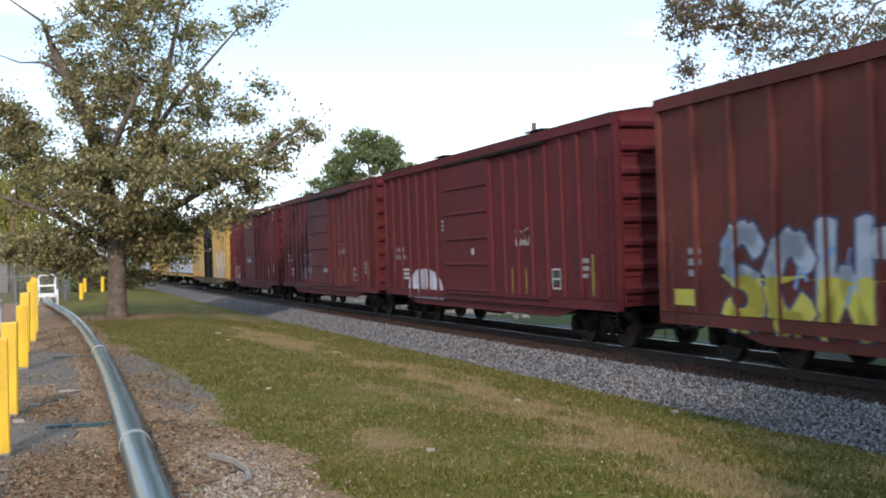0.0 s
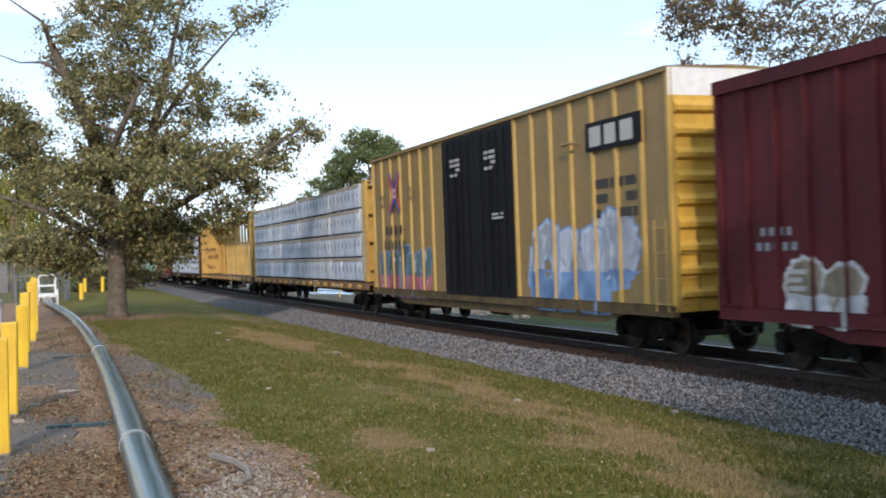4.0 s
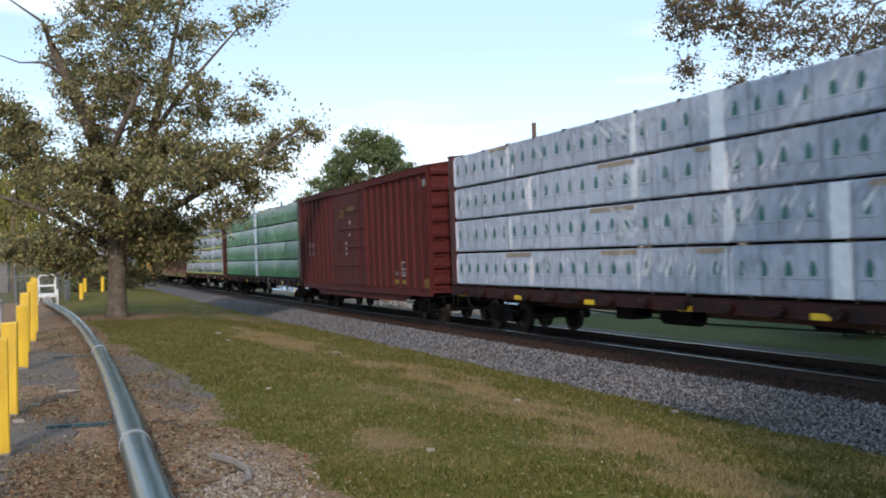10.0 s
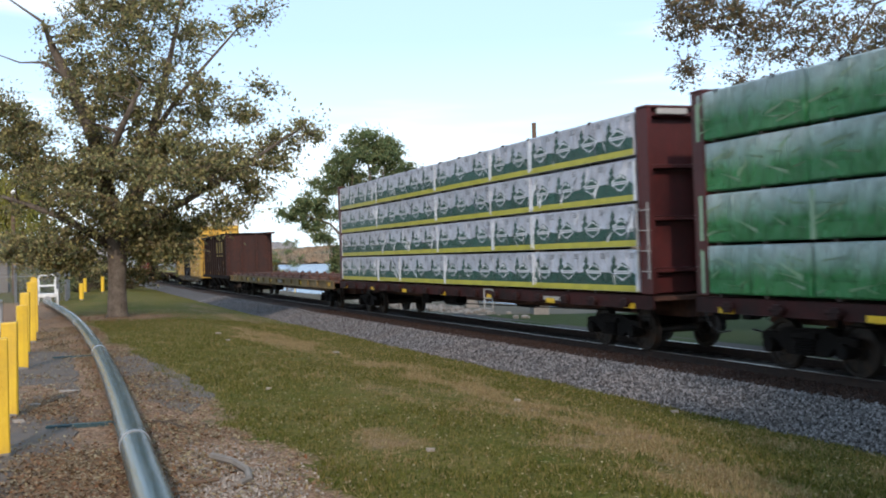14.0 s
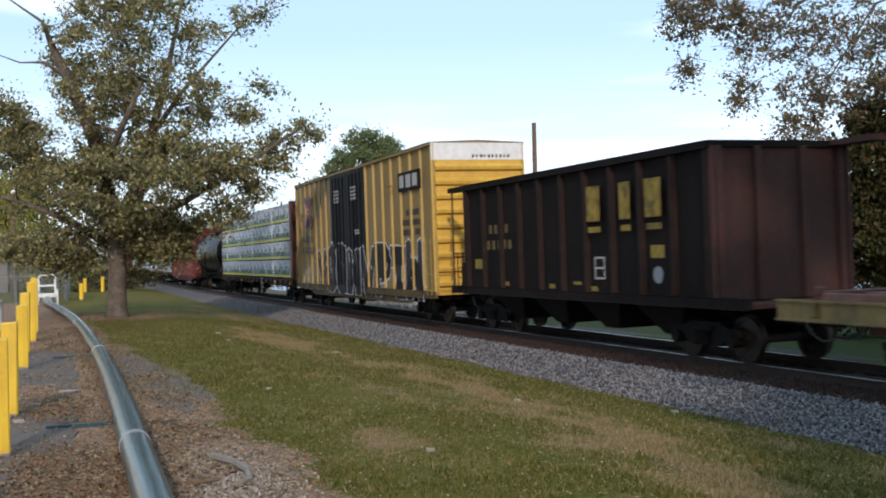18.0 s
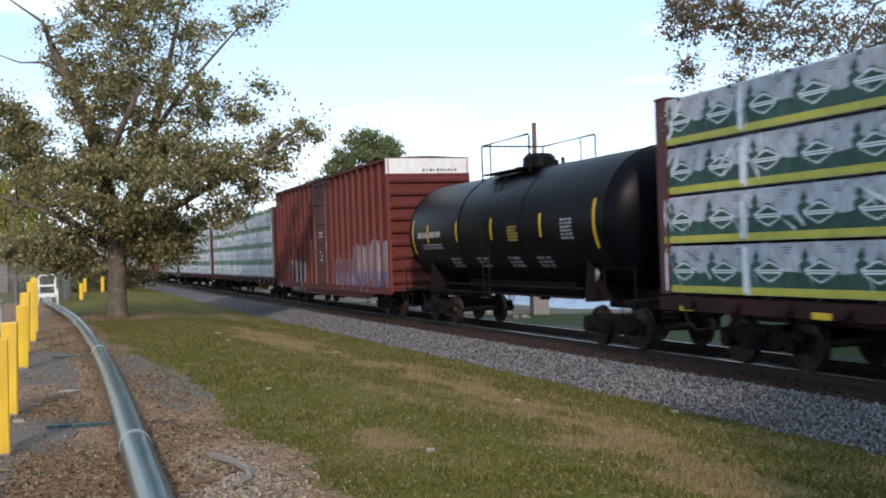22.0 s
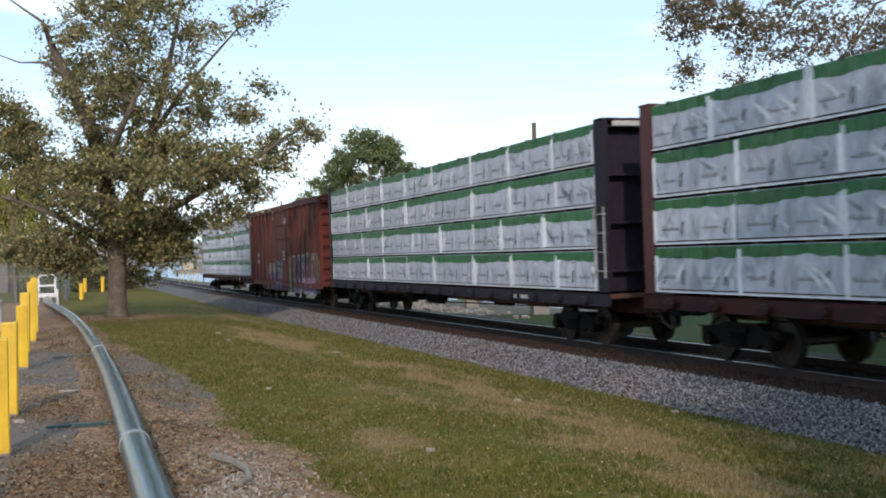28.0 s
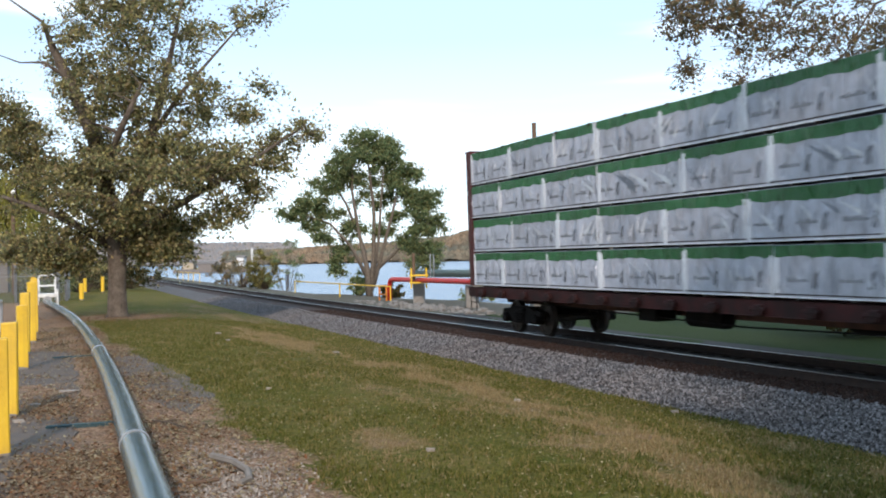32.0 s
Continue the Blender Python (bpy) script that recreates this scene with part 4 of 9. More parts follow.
# ---- plants ----
def blob_leaves(sh, centres, per, spread, size, rnd, droop=0.0):
    """Leaves along short sprays that leave each clump's middle."""
    for c in centres:
        c = Vector(c[:3])
        k_sp = rnd.uniform(0.65, 1.35)
        done = 0
        while done < per:
            d = Vector((rnd.gauss(0, 1), rnd.gauss(0, 1), rnd.gauss(0, 0.62))).normalized()
            L = spread * k_sp * rnd.uniform(0.7, 2.3)
            n = rnd.randint(4, 9)
            done += n
            for i in range(n):
                u = (i + rnd.random()) / n
                j = spread * 0.24
                p = c + d * (L * u) + Vector((rnd.gauss(0, j), rnd.gauss(0, j), rnd.gauss(0, j) - droop * L * u * u))
                s = size * rnd.uniform(0.55, 1.35)
                m = Euler((rnd.uniform(-1.2, 1.2), rnd.uniform(-1.2, 1.2), rnd.random() * 6.28)).to_matrix()
                k = len(sh.v)
                for q in ((-0.5, 0, 0), (-0.05, -0.34, 0.06), (0.5, 0, -0.08), (0.05, 0.34, 0.06)):
                    sh.v.append(tuple(p + m @ (Vector(q) * s)))
                sh.f.append((k, k + 1, k + 2, k + 3))


def branch(sh, a, b, r0, r1, rnd, sag=0.08, n=5):
    a, b = Vector(a), Vector(b)
    L = (b - a).length
    side = Vector((rnd.uniform(-1, 1), rnd.uniform(-1, 1), rnd.uniform(-0.3, 1))) * L * sag
    pts = [a.lerp(b, i / n) + side * math.sin(math.pi * i / n) for i in range(n + 1)]
    sh.tube(pts, [r0 + (r1 - r0) * i / n for i in range(n + 1)], 6, False)
    return pts


def tree(name, label, base, trunks, lobes, leaf, per, spread, size, seed, bark="bark", n_clumps=90, droop=0.0, limb=0.09, scale=1.0):
    """trunks: lists of (x, y, z, r) from the base; lobes: (x, y, z, rx, ry, rz, weight) that the crown fills."""
    rnd = random.Random(seed)
    t = thing(name, label, "tree", m=Matrix.Translation(base) @ Matrix.Scale(scale, 4))
    wood, leaves, forks = Shape(), Shape(), []
    for tr in trunks:
        wood.tube([q[:3] for q in tr], [q[3] for q in tr], 12, True)
        for i in range(1, len(tr)):
            for u in (0.0, 0.33, 0.66):
                p = Vector(tr[i - 1][:3]).lerp(Vector(tr[i][:3]), u)
                if p.z > tr[-1][2] * 0.22:
                    forks.append((p, tr[i - 1][3] * (1 - u) + tr[i][3] * u))
        forks.append((Vector(tr[-1][:3]), tr[-1][3]))
    centres, total = [], sum(q[6] for q in lobes)
    for lo in lobes:
        for _ in range(int(n_clumps * lo[6] / total)):
            while True:
                v = Vector((rnd.uniform(-1, 1), rnd.uniform(-1, 1), rnd.uniform(-1, 1)))
                if 0.25 < v.length < 1:
                    break
            centres.append(Vector((lo[0] + v.x * lo[3], lo[1] + v.y * lo[4], lo[2] + v.z * lo[5])))
    for c in centres:
        near = min(forks, key=lambda f: (f[0] - c).length + max(0, f[0].z - c.z) * 0.8)
        pts = branch(wood, near[0], c, min(limb, near[1] * 0.6), 0.012, rnd)
        forks.append((pts[3], min(limb, near[1] * 0.6) * 0.45))
        for _ in range(3):
            q = c + Vector((rnd.gauss(0, spread), rnd.gauss(0, spread), rnd.gauss(0, spread * 0.6)))
            branch(wood, pts[4], q, 0.014, 0.005, rnd, n=3)
    blob_leaves(leaves, centres, per, spread, size, rnd, droop)
    part("trunk", wood, M[bark], t, "grey-brown furrowed trunk and limbs", smooth=True)
    part("crown", leaves, M[leaf], t)
    return t


OAK = ground_at(43, 10.0, -0.05)
tree("oak_tree", "broad oak with olive and yellow autumn leaves", OAK,
     [[(0, 0, -0.15, 0.58), (0, 0, 0.25, 0.40), (0, 0, 1.4, 0.34), (0.04, 0, 2.6, 0.38), (-0.25, 0, 4.4, 0.36), (-0.75, 0.0, 7.0, 0.31), (-1.6, -0.1, 9.1, 0.24), (-2.3, -0.2, 10.6, 0.13), (-2.6, -0.2, 11.5, 0.06), (-4.0, -0.3, 12.5, 0.025)],
      [(0.08, 0, 2.4, 0.30), (0.7, 0.2, 4.2, 0.24), (1.3, 0, 6.6, 0.19), (2.0, 0.3, 9.5, 0.12), (2.8, 0, 12.6, 0.04)],
      [(0, 0, 2.7, 0.20), (2.0, -0.5, 4.0, 0.15), (4.2, -0.8, 5.2, 0.10), (7.4, -0.6, 7.2, 0.03)],
      [(-0.2, 0, 2.9, 0.20), (-2.0, -0.6, 4.0, 0.13), (-3.6, -0.4, 4.6, 0.08), (-5.0, 0, 5.0, 0.03)],
      [(-0.4, 0.1, 5.6, 0.15), (0.6, -1.4, 7.0, 0.13), (1.8, -2.6, 8.6, 0.05)],
      [(-1.5, 0, 9.2, 0.09), (-2.7, 0, 10.0, 0.05), (-3.6, 0, 10.0, 0.03), (-4.9, 0, 10.5, 0.015)],
      [(1.4, 0, 7.0, 0.12), (2.6, 0.3, 8.8, 0.08), (3.9, 0, 10.1, 0.05), (5.2, 0.2, 11.6, 0.03), (6.9, 0, 12.1, 0.012)],
      [(0.2, 0.1, 4.2, 0.16), (0.6, 2.6, 6.4, 0.11), (0.4, 5.0, 8.2, 0.05)]],
     [(1.2, 0, 8.2, 3.2, 3.0, 2.5, 58), (1.0, -1.2, 4.9, 3.2, 2.6, 1.5, 52), (-2.7, 0, 4.6, 1.6, 2.2, 1.5, 11), (4.7, 0, 5.9, 2.1, 2.0, 0.95, 20), (7.2, 0, 7.1, 0.8, 0.8, 0.45, 5), (6.2, 0, 6.5, 0.9, 0.9, 0.5, 6),
      (1.7, 0, 11.4, 2.6, 2.6, 1.7, 28), (5.4, 0, 11.6, 1.0, 1.0, 0.45, 4), (-3.9, 0, 7.6, 0.9, 1.2, 1.1, 7), (1, 0, 14.2, 3.8, 3.0, 1.4, 10), (-2.1, 0.9, 10.1, 1.1, 0.7, 0.8, 8),
      (4.2, 0, 3.9, 1.1, 1.2, 0.7, 8), (2.4, 0.4, 3.5, 1.3, 1.4, 0.55, 10), (-1.9, -0.4, 3.1, 1.4, 1.4, 0.6, 8), (-3.6, 0, 3.2, 0.9, 1.2, 0.7, 2), (2.9, 0, 6.0, 1.8, 2.0, 1.3, 18),
      (0.1, -1.3, 3.9, 1.4, 0.7, 0.6, 9), (5.9, 0, 8.75, 0.4, 0.5, 0.2, 2), (5.0, 0, 8.0, 0.8, 0.7, 0.4, 5), (-4.1, 0.2, 8.0, 0.9, 1.0, 1.0, 9), (-3.2, 0.3, 6.7, 1.1, 1.2, 0.7, 8), (0.3, 1.6, 3.5, 2.2, 1.2, 0.8, 22), (0.5, 1.8, 2.8, 1.7, 1.0, 0.5, 16), (-1.4, 0.9, 5.5, 1.6, 1.4, 1.0, 12), (5.4, 0.2, 4.7, 0.8, 0.8, 0.5, 5), (-2.0, -0.3, 2.3, 1.3, 1.2, 0.45, 12), (1.6, 0.3, 2.8, 1.3, 1.2, 0.6, 14), (-3.6, 0, 6.4, 1.2, 1.4, 1.6, 14), (-0.6, 0, 10.6, 2.4, 2.0, 1.6, 16), (-2.2, -0.8, 2.8, 1.9, 1.2, 0.75, 19), (1.7, 0.2, 2.9, 1.4, 1.2, 0.7, 14), (-3.8, 0, 2.6, 0.8, 1.0, 0.5, 3), (0.6, -0.6, 6.4, 2.0, 1.0, 1.0, 14), (0.5, -0.5, 8.6, 1.0, 0.8, 1.2, 8), (0.4, 0, 12.6, 2.4, 2.0, 1.0, 12)],
     "oak_leaf", 108, 0.45, 0.140, 21, n_clumps=840)

RIVER_TREE = ground_at(77.0, -9.8, -0.1)
tree("river_tree", "spreading green tree with several pale stems on the river bank", RIVER_TREE,
     [[(0, 0, 0, 0.36), (-0.2, 0, 2.6, 0.24), (-0.9, 0, 6.0, 0.15), (-1.4, 0, 9.5, 0.11), (-1.2, 0, 13.2, 0.04)],
      [(0.1, 0, 0.6, 0.28), (0.4, 0, 3.4, 0.20), (0.5, 0.2, 7.5, 0.14), (0.2, 0, 11, 0.10), (-0.3, 0, 14.6, 0.03)],
      [(0.3, 0, 0.9, 0.22), (1.3, 0, 4.4, 0.15), (2.2, 0, 7.6, 0.12), (3.0, 0, 11, 0.04)],
      [(-0.2, 0, 1.8, 0.18), (-1.6, 0, 4.6, 0.13), (-3.4, 0, 6.6, 0.10), (-6.6, 0, 7.8, 0.03)],
      [(0.0, 0.2, 1.2, 0.18), (-0.5, 0.4, 4.6, 0.13), (-2.0, 0.5, 8.4, 0.10), (-3.6, 0.4, 11.2, 0.03)],
      [(0.3, 0, 1.6, 0.16), (0.9, -0.4, 5.0, 0.12), (1.2, -0.5, 8.6, 0.09), (1.6, -0.4, 12.4, 0.03)],
      [(0.6, 0, 2.4, 0.18), (3.0, 0.3, 4.6, 0.12), (5.6, 0, 6.6, 0.04)]],
     [(1.7, 0, 13.2, 1.1, 1.2, 0.8, 9), (3.7, 0, 11.0, 1.2, 1.2, 0.8, 8), (5.4, 0, 8.6, 1.1, 1.2, 0.8, 8), (-0.2, 0, 14.1, 1.5, 1.2, 1.1, 10), (-0.6, 0, 12.8, 2.48, 2, 1.3, 20), (-2.6, 0, 11.6, 1.73, 1.8, 1.01, 13), (1.8, 0, 12, 1.62, 1.6, 1.16, 12), (-3.6, 0, 10, 1.73, 1.8, 0.8, 11), (2.9, 0, 10.4, 1.73, 1.8, 1.01, 12), (-0.4, 1, 10.6, 2.38, 1.4, 1.01, 13),
      (-5, 0, 8.6, 1.62, 1.6, 0.72, 10), (-6.6, 0, 7.5, 1.3, 1.3, 0.65, 9), (-3.6, 0.8, 7.6, 1.62, 1.2, 0.65, 8), (-5, 0.3, 6.5, 1.4, 1.2, 0.58, 6), (3.9, 0, 8.8, 1.62, 1.6, 1.01, 12), (5, 0, 7.4, 1.51, 1.5, 1.01, 11), (5.9, 0, 6.2, 0.97, 1, 0.72, 6), (0.6, 1.8, 8.8, 2.38, 1, 0.87, 9),
      (4.4, 0, 5.6, 1.3, 1.3, 0.87, 8), (5.3, 0, 4.2, 1.08, 1.1, 1.01, 9), (4.3, 0.2, 3, 0.86, 0.9, 0.72, 5), (5.6, 0, 2.6, 0.65, 0.7, 0.87, 4), (-2.4, 1.4, 4.2, 1.19, 0.8, 1.16, 6), (-3, 1.4, 2.8, 0.86, 0.7, 0.87, 5), (-1.5, 0.8, 6.2, 1.2, 0.8, 0.7, 8), (1.4, 0.8, 6.0, 1.0, 0.8, 0.7, 7), (-4.0, 0, 5.4, 1.1, 1.0, 0.6, 6), (3.2, 0.3, 4.6, 1.0, 0.8, 0.7, 7), (2.6, 0.5, 7, 1.19, 1, 0.58, 5)],
     "green_leaf", 130, 0.46, 0.215, 33, bark="bark2", n_clumps=500, limb=0.05, scale=0.844)

MAPLE = Vector((13.6, 33.0, -0.7))
tree("maple_tree", "dark leafy maple on the river side of the track", MAPLE,
     [[(0, 0, 0, 0.34), (0, 0, 3, 0.26), (0.4, 0, 7, 0.16), (0.8, 0, 11, 0.05)], [(0, 0, 2.4, 0.2), (-0.8, -0.6, 4.4, 0.12), (-1.0, -1.0, 6, 0.04)],
      [(0, 0, 2.0, 0.2), (1.8, 0.5, 4.6, 0.12), (3.4, 1, 7, 0.04)]],
     [(-0.7, 0, 5.0, 1.2, 1.6, 1.7, 46), (0.6, 0.2, 6.6, 1.2, 1.8, 1.8, 40), (-2.5, -0.3, 3.0, 1.2, 1.4, 0.8, 26), (-0.3, 0, 2.8, 2.0, 2.0, 1.2, 40), (-3.4, 0, 2.7, 0.7, 0.8, 0.6, 9), (2.2, 0, 4.0, 1.4, 1.8, 2.6, 40), (-0.4, 0, 1.0, 2.6, 2.0, 0.8, 18)],
     "dark_leaf", 200, 0.35, 0.17, 41, n_clumps=280)

OVERHANG = Vector((15.9, 31.5, -0.7))
tree("overhanging_tree", "tree with hanging rust-brown autumn sprays beside the track", OVERHANG,
     [[(0, 0, 0, 0.38), (-0.2, 0, 4, 0.30), (-0.6, 0, 8, 0.20), (-1.2, 0, 12, 0.10), (-1.8, 0, 15, 0.04)],
      [(-0.5, 0, 9.0, 0.14), (-2.6, 0, 11.0, 0.09), (-5.0, 0, 11.8, 0.05), (-8.4, 0, 10.6, 0.02)],
      [(-0.5, 0, 8.0, 0.12), (-1.8, -0.4, 10.4, 0.07), (-3.2, -0.4, 9.8, 0.035), (-4.6, -0.4, 7.6, 0.02), (-5.0, -0.4, 6.0, 0.01)],
      [(-0.4, 0, 8.0, 0.10), (-1.4, 0.3, 10.2, 0.06), (-2.2, 0.3, 9.0, 0.03), (-3.0, 0.3, 6.4, 0.012)],
      [(-3.0, 0, 11.2, 0.05), (-5.2, 0.4, 10.0, 0.03), (-6.2, 0.4, 8.4, 0.012)]],
     [(-8.7, 0, 9.6, 0.6, 0.8, 0.8, 16), (-8.6, 0, 8.0, 0.25, 0.3, 0.45, 5), (-7.5, 0, 9.7, 0.8, 0.8, 0.7, 18), (-6.7, 0, 9.2, 0.7, 0.8, 0.9, 15), (-7.0, 0, 7.5, 0.4, 0.5, 0.7, 9), (-5.4, 0, 9.2, 1.0, 1.0, 1.2, 20), (-3.8, 0, 9.0, 1.1, 1.2, 1.4, 22), (-2.4, 0, 9.0, 0.9, 1.2, 1.5, 16),
      (-5.2, 0, 7.5, 0.9, 0.8, 0.6, 10), (-5.2, 0, 6.3, 0.8, 0.7, 0.6, 11), (-6.5, 0, 5.2, 0.4, 0.4, 0.7, 8), (-5.9, 0, 5.9, 0.4, 0.4, 0.4, 4), (-5.1, 0, 4.6, 0.6, 0.5, 0.5, 7), (-4.2, 0, 6.9, 0.9, 0.8, 0.7, 10), (-3.4, 0, 7.6, 0.9, 0.9, 0.6, 8), (-6.0, 0, 11.4, 3.4, 1.6, 0.8, 10)],
     "rust_leaf", 25, 0.30, 0.115, 52, n_clumps=460, droop=0.25, limb=0.02)

# trees behind the camera that keep the sun off the lawn beside the track
for x, y, sd, k in ((6.2, -10.5, 61, 1.0), (12.0, -11.5, 62, 1.0), (9.6, -9.0, 63, 1.6), (14.4, -8.0, 67, 1.65), (19.0, -7.0, 68, 1.6)):
    tree("shade_tree", "leafy autumn tree on the lawn near the track", Vector((x, y, 0)),
         [[(0, 0, 0, 0.4), (0, 0, 3, 0.3), (0.2, 0, 7, 0.2), (0.3, 0, 11, 0.06)], [(0, 0, 3, 0.2), (-1.8, 0.3, 6, 0.12), (-3, 0.5, 8.4, 0.04)], [(0, 0, 3.4, 0.2), (1.8, 0.3, 6, 0.12), (3, -0.5, 8.4, 0.04)]],
         [(0, 0, 8.2, 3.4, 3.0, 3.2, 40), (0, 0, 11, 2.6, 2.6, 1.8, 16)], "oak_leaf", 66, 0.55, 0.34, sd, n_clumps=80 if k < 1.5 else 78, scale=k)


def willow():
    rnd = random.Random(61)
    base = ground_at(112, 18.5)
    t = thing("willow_tree", "weeping willow with hanging yellow-green fronds", "tree", m=Matrix.Translation(base))
    wood, leaves = Shape(), Shape()
    wood.tube([(0, 0, 0), (0.1, 0, 3), (0.3, 0, 6)], [0.5, 0.4, 0.25], 10)
    for _ in range(70):
        a, r = rnd.random() * 6.28, rnd.uniform(1.5, 6.2)
        top = Vector((math.cos(a) * r, math.sin(a) * r, rnd.uniform(9.5, 14.5) - r * 0.35))
        branch(wood, (0.2, 0, 5), top, 0.10, 0.02, rnd)
        for _ in range(8):
            p = top + Vector((rnd.gauss(0, 0.7), rnd.gauss(0, 0.7), 0))
            for k in range(int(rnd.uniform(18, 44))):
                q = p - Vector((rnd.gauss(0, 0.1), rnd.gauss(0, 0.1), k * 0.24))
                if q.z < 0.6:
                    break
                m = Euler((rnd.uniform(-0.5, 0.5), rnd.uniform(0.9, 1.5), rnd.random() * 6.28)).to_matrix()
                kk = len(leaves.v)
                for w in ((-0.5, 0, 0), (0, -0.16, 0), (0.5, 0, 0), (0, 0.16, 0)):
                    leaves.v.append(tuple(q + m @ (Vector(w) * rnd.uniform(0.35, 0.6))))
                leaves.f.append((kk, kk + 1, kk + 2, kk + 3))
    part("trunk", wood, M["bark"], t, smooth=True)
    part("crown", leaves, M["willow_leaf"], t)


willow()


def bush(name, label, s, d, w, h, leaf, seed, n=26, size=0.2, dz=0.0):
    rnd = random.Random(seed)
    t = thing(name, label, "bush", "bushes on the bank", m=Matrix.Translation(ground_at(s, d, dz)))
    wood, leaves, cs = Shape(), Shape(), []
    for _ in range(n):
        a, r = rnd.random() * 6.28, math.sqrt(rnd.random())
        z = h * rnd.uniform(0.12, 1.0) * (1 - 0.45 * r * r)
        c = Vector((math.cos(a) * r * w / 2, math.sin(a) * r * w / 2, z))
        cs.append(c)
        branch(wood, (c.x * 0.15, c.y * 0.15, 0), c, 0.03, 0.008, rnd)
    blob_leaves(leaves, cs, 70, max(0.2, w * 0.085), size, rnd)
    part("brushwood", wood, M["twig"], t, kind="stuff")
    part("foliage", leaves, M[leaf], t)


bush("bank_bush", "tall olive-yellow bush on the river bank", 104, -6.7, 3.6, 4.5, "bush_leaf", 71, 60, 0.15)
bush("bank_bush", "thin green sapling on the river bank", 100, -8.0, 3.6, 6.2, "green_leaf", 70, 24, 0.14)
bush("bank_bush", "low brown brush by the track", 114, -6.0, 3.6, 3.4, "rust_leaf", 72, 44, 0.12)
bush("bank_bush", "low dark bush by the track", 107, -6.6, 2.2, 2.2, "dark_leaf", 73, 16)
bush("bank_bush", "green bush under the river tree", 79, -9.6, 1.8, 2.0, "green_leaf", 74, 24)
bush("bank_bush", "thin pale reeds and brush by the water", 126, -6.2, 4.5, 3.6, "rust_leaf", 75, 26)
bush("bank_bush", "small bush by the red pipe", 72, -10.0, 1.4, 1.3, "dark_leaf", 77, 14)
bush("bank_bush", "small bush at the water's edge", 66, -14, 2.6, 1.8, "green_leaf", 78, 14)
bush("hedge_bush", "dark hedge behind the oak", 96, 8.2, 6.0, 2.6, "dark_leaf", 79, 40)
bush("hedge_bush", "dark hedge behind the oak", 104, 6.2, 6.0, 3.0, "dark_leaf", 80, 40)
bush("hedge_bush", "shrub growing by the fence", 78, 12.6, 3.0, 2.6, "green_leaf", 81, 30)
bush("hedge_bush", "tall shrub behind the fence", 92, 13.4, 5.0, 4.4, "oak_leaf", 82, 40)
bush("hedge_bush", "tall shrub beside the fence", 88, 10.4, 4.5, 3.4, "oak_leaf", 83, 40)


# ---- the train: shared running gear ----
WHEEL_R, TRUCK_B = 0.43, 0.88
TRAIN, WHEELSETS = [], []
LEAN = radians(0.89)


def wheelset_shape():
    sh = Shape()
    sh.tube([(0, -1.02, 0), (0, -0.8, 0), (0, 0.8, 0), (0, 1.02, 0)], [0.07, 0.085, 0.085, 0.07], 10)
    for s in (1, -1):
        prof = [(0.10, 0.66), (0.17, 0.62), (0.17, 0.68), (0.34, 0.72), (0.37, 0.67), (WHEEL_R + 0.03, 0.67), (WHEEL_R + 0.025, 0.695), (WHEEL_R, 0.70), (WHEEL_R - 0.005, 0.80), (0.37, 0.805), (0.35, 0.77), (0.18, 0.79), (0.17, 0.84), (0.10, 0.84)]
        sh.rings([[(r * math.cos(a), s * y, r * math.sin(a)) for r, y in prof] for a in [2 * math.pi * i / 24 for i in range(25)]], True, False)
        for q in range(3):
            a = q * 2.094
            sh.tube([(0.26 * math.cos(a), s * 0.76, 0.26 * math.sin(a)), (0.26 * math.cos(a), s * 0.80, 0.26 * math.sin(a))], 0.035, 6)
    return sh


def side_frame_shape():
    sh = Shape()
    top = [(-1.12, 0.50), (-1.12, 0.62), (-0.98, 0.66), (-0.72, 0.64), (-0.50, 0.74), (0.50, 0.74), (0.72, 0.64), (0.98, 0.66), (1.12, 0.62), (1.12, 0.50), (0.98, 0.52),
           (0.74, 0.52), (0.46, 0.30), (-0.46, 0.30), (-0.74, 0.52), (-0.98, 0.52)]
    sh.prism(top, "y", -0.07, 0.07)
    for x in (-TRUCK_B, TRUCK_B):
        sh.tube([(x, -0.15, WHEEL_R), (x, 0.10, WHEEL_R)], 0.13, 10)
    for x in (-0.16, 0.0, 0.16):
        for z in range(5):
            sh.tube([(x, -0.12, 0.34 + z * 0.05), (x, -0.12, 0.365 + z * 0.05)], 0.065, 8)
    sh.box(-0.30, 0.30, -0.14, 0.12, 0.58, 0.68, 0.015)
    return sh


def add_trucks(car, xs):
    for x in xs:
        t = part("truck", Shape().box(-0.22, 0.22, -0.98, 0.98, 0.46, 0.70, 0.02).box(-0.06, 0.06, -0.4, 0.4, 0.66, 0.92, 0.01), M["under"], car, "grimy steel truck", pose(x, 0, 0))
        sf = shared("side_frame", side_frame_shape, M["under"])
        for y in (-1.0, 1.0):
            part("side_frame", sf, None, t, m=pose(0, y, 0, 0, 0, 0 if y < 0 else 180))
        for dx in (-TRUCK_B, TRUCK_B):
            w = part("wheelset", shared("wheelset", wheelset_shape, M["wheel"]), None, car, m=pose(x + dx, 0, WHEEL_R))
            WHEELSETS.append((w, car, x + dx))


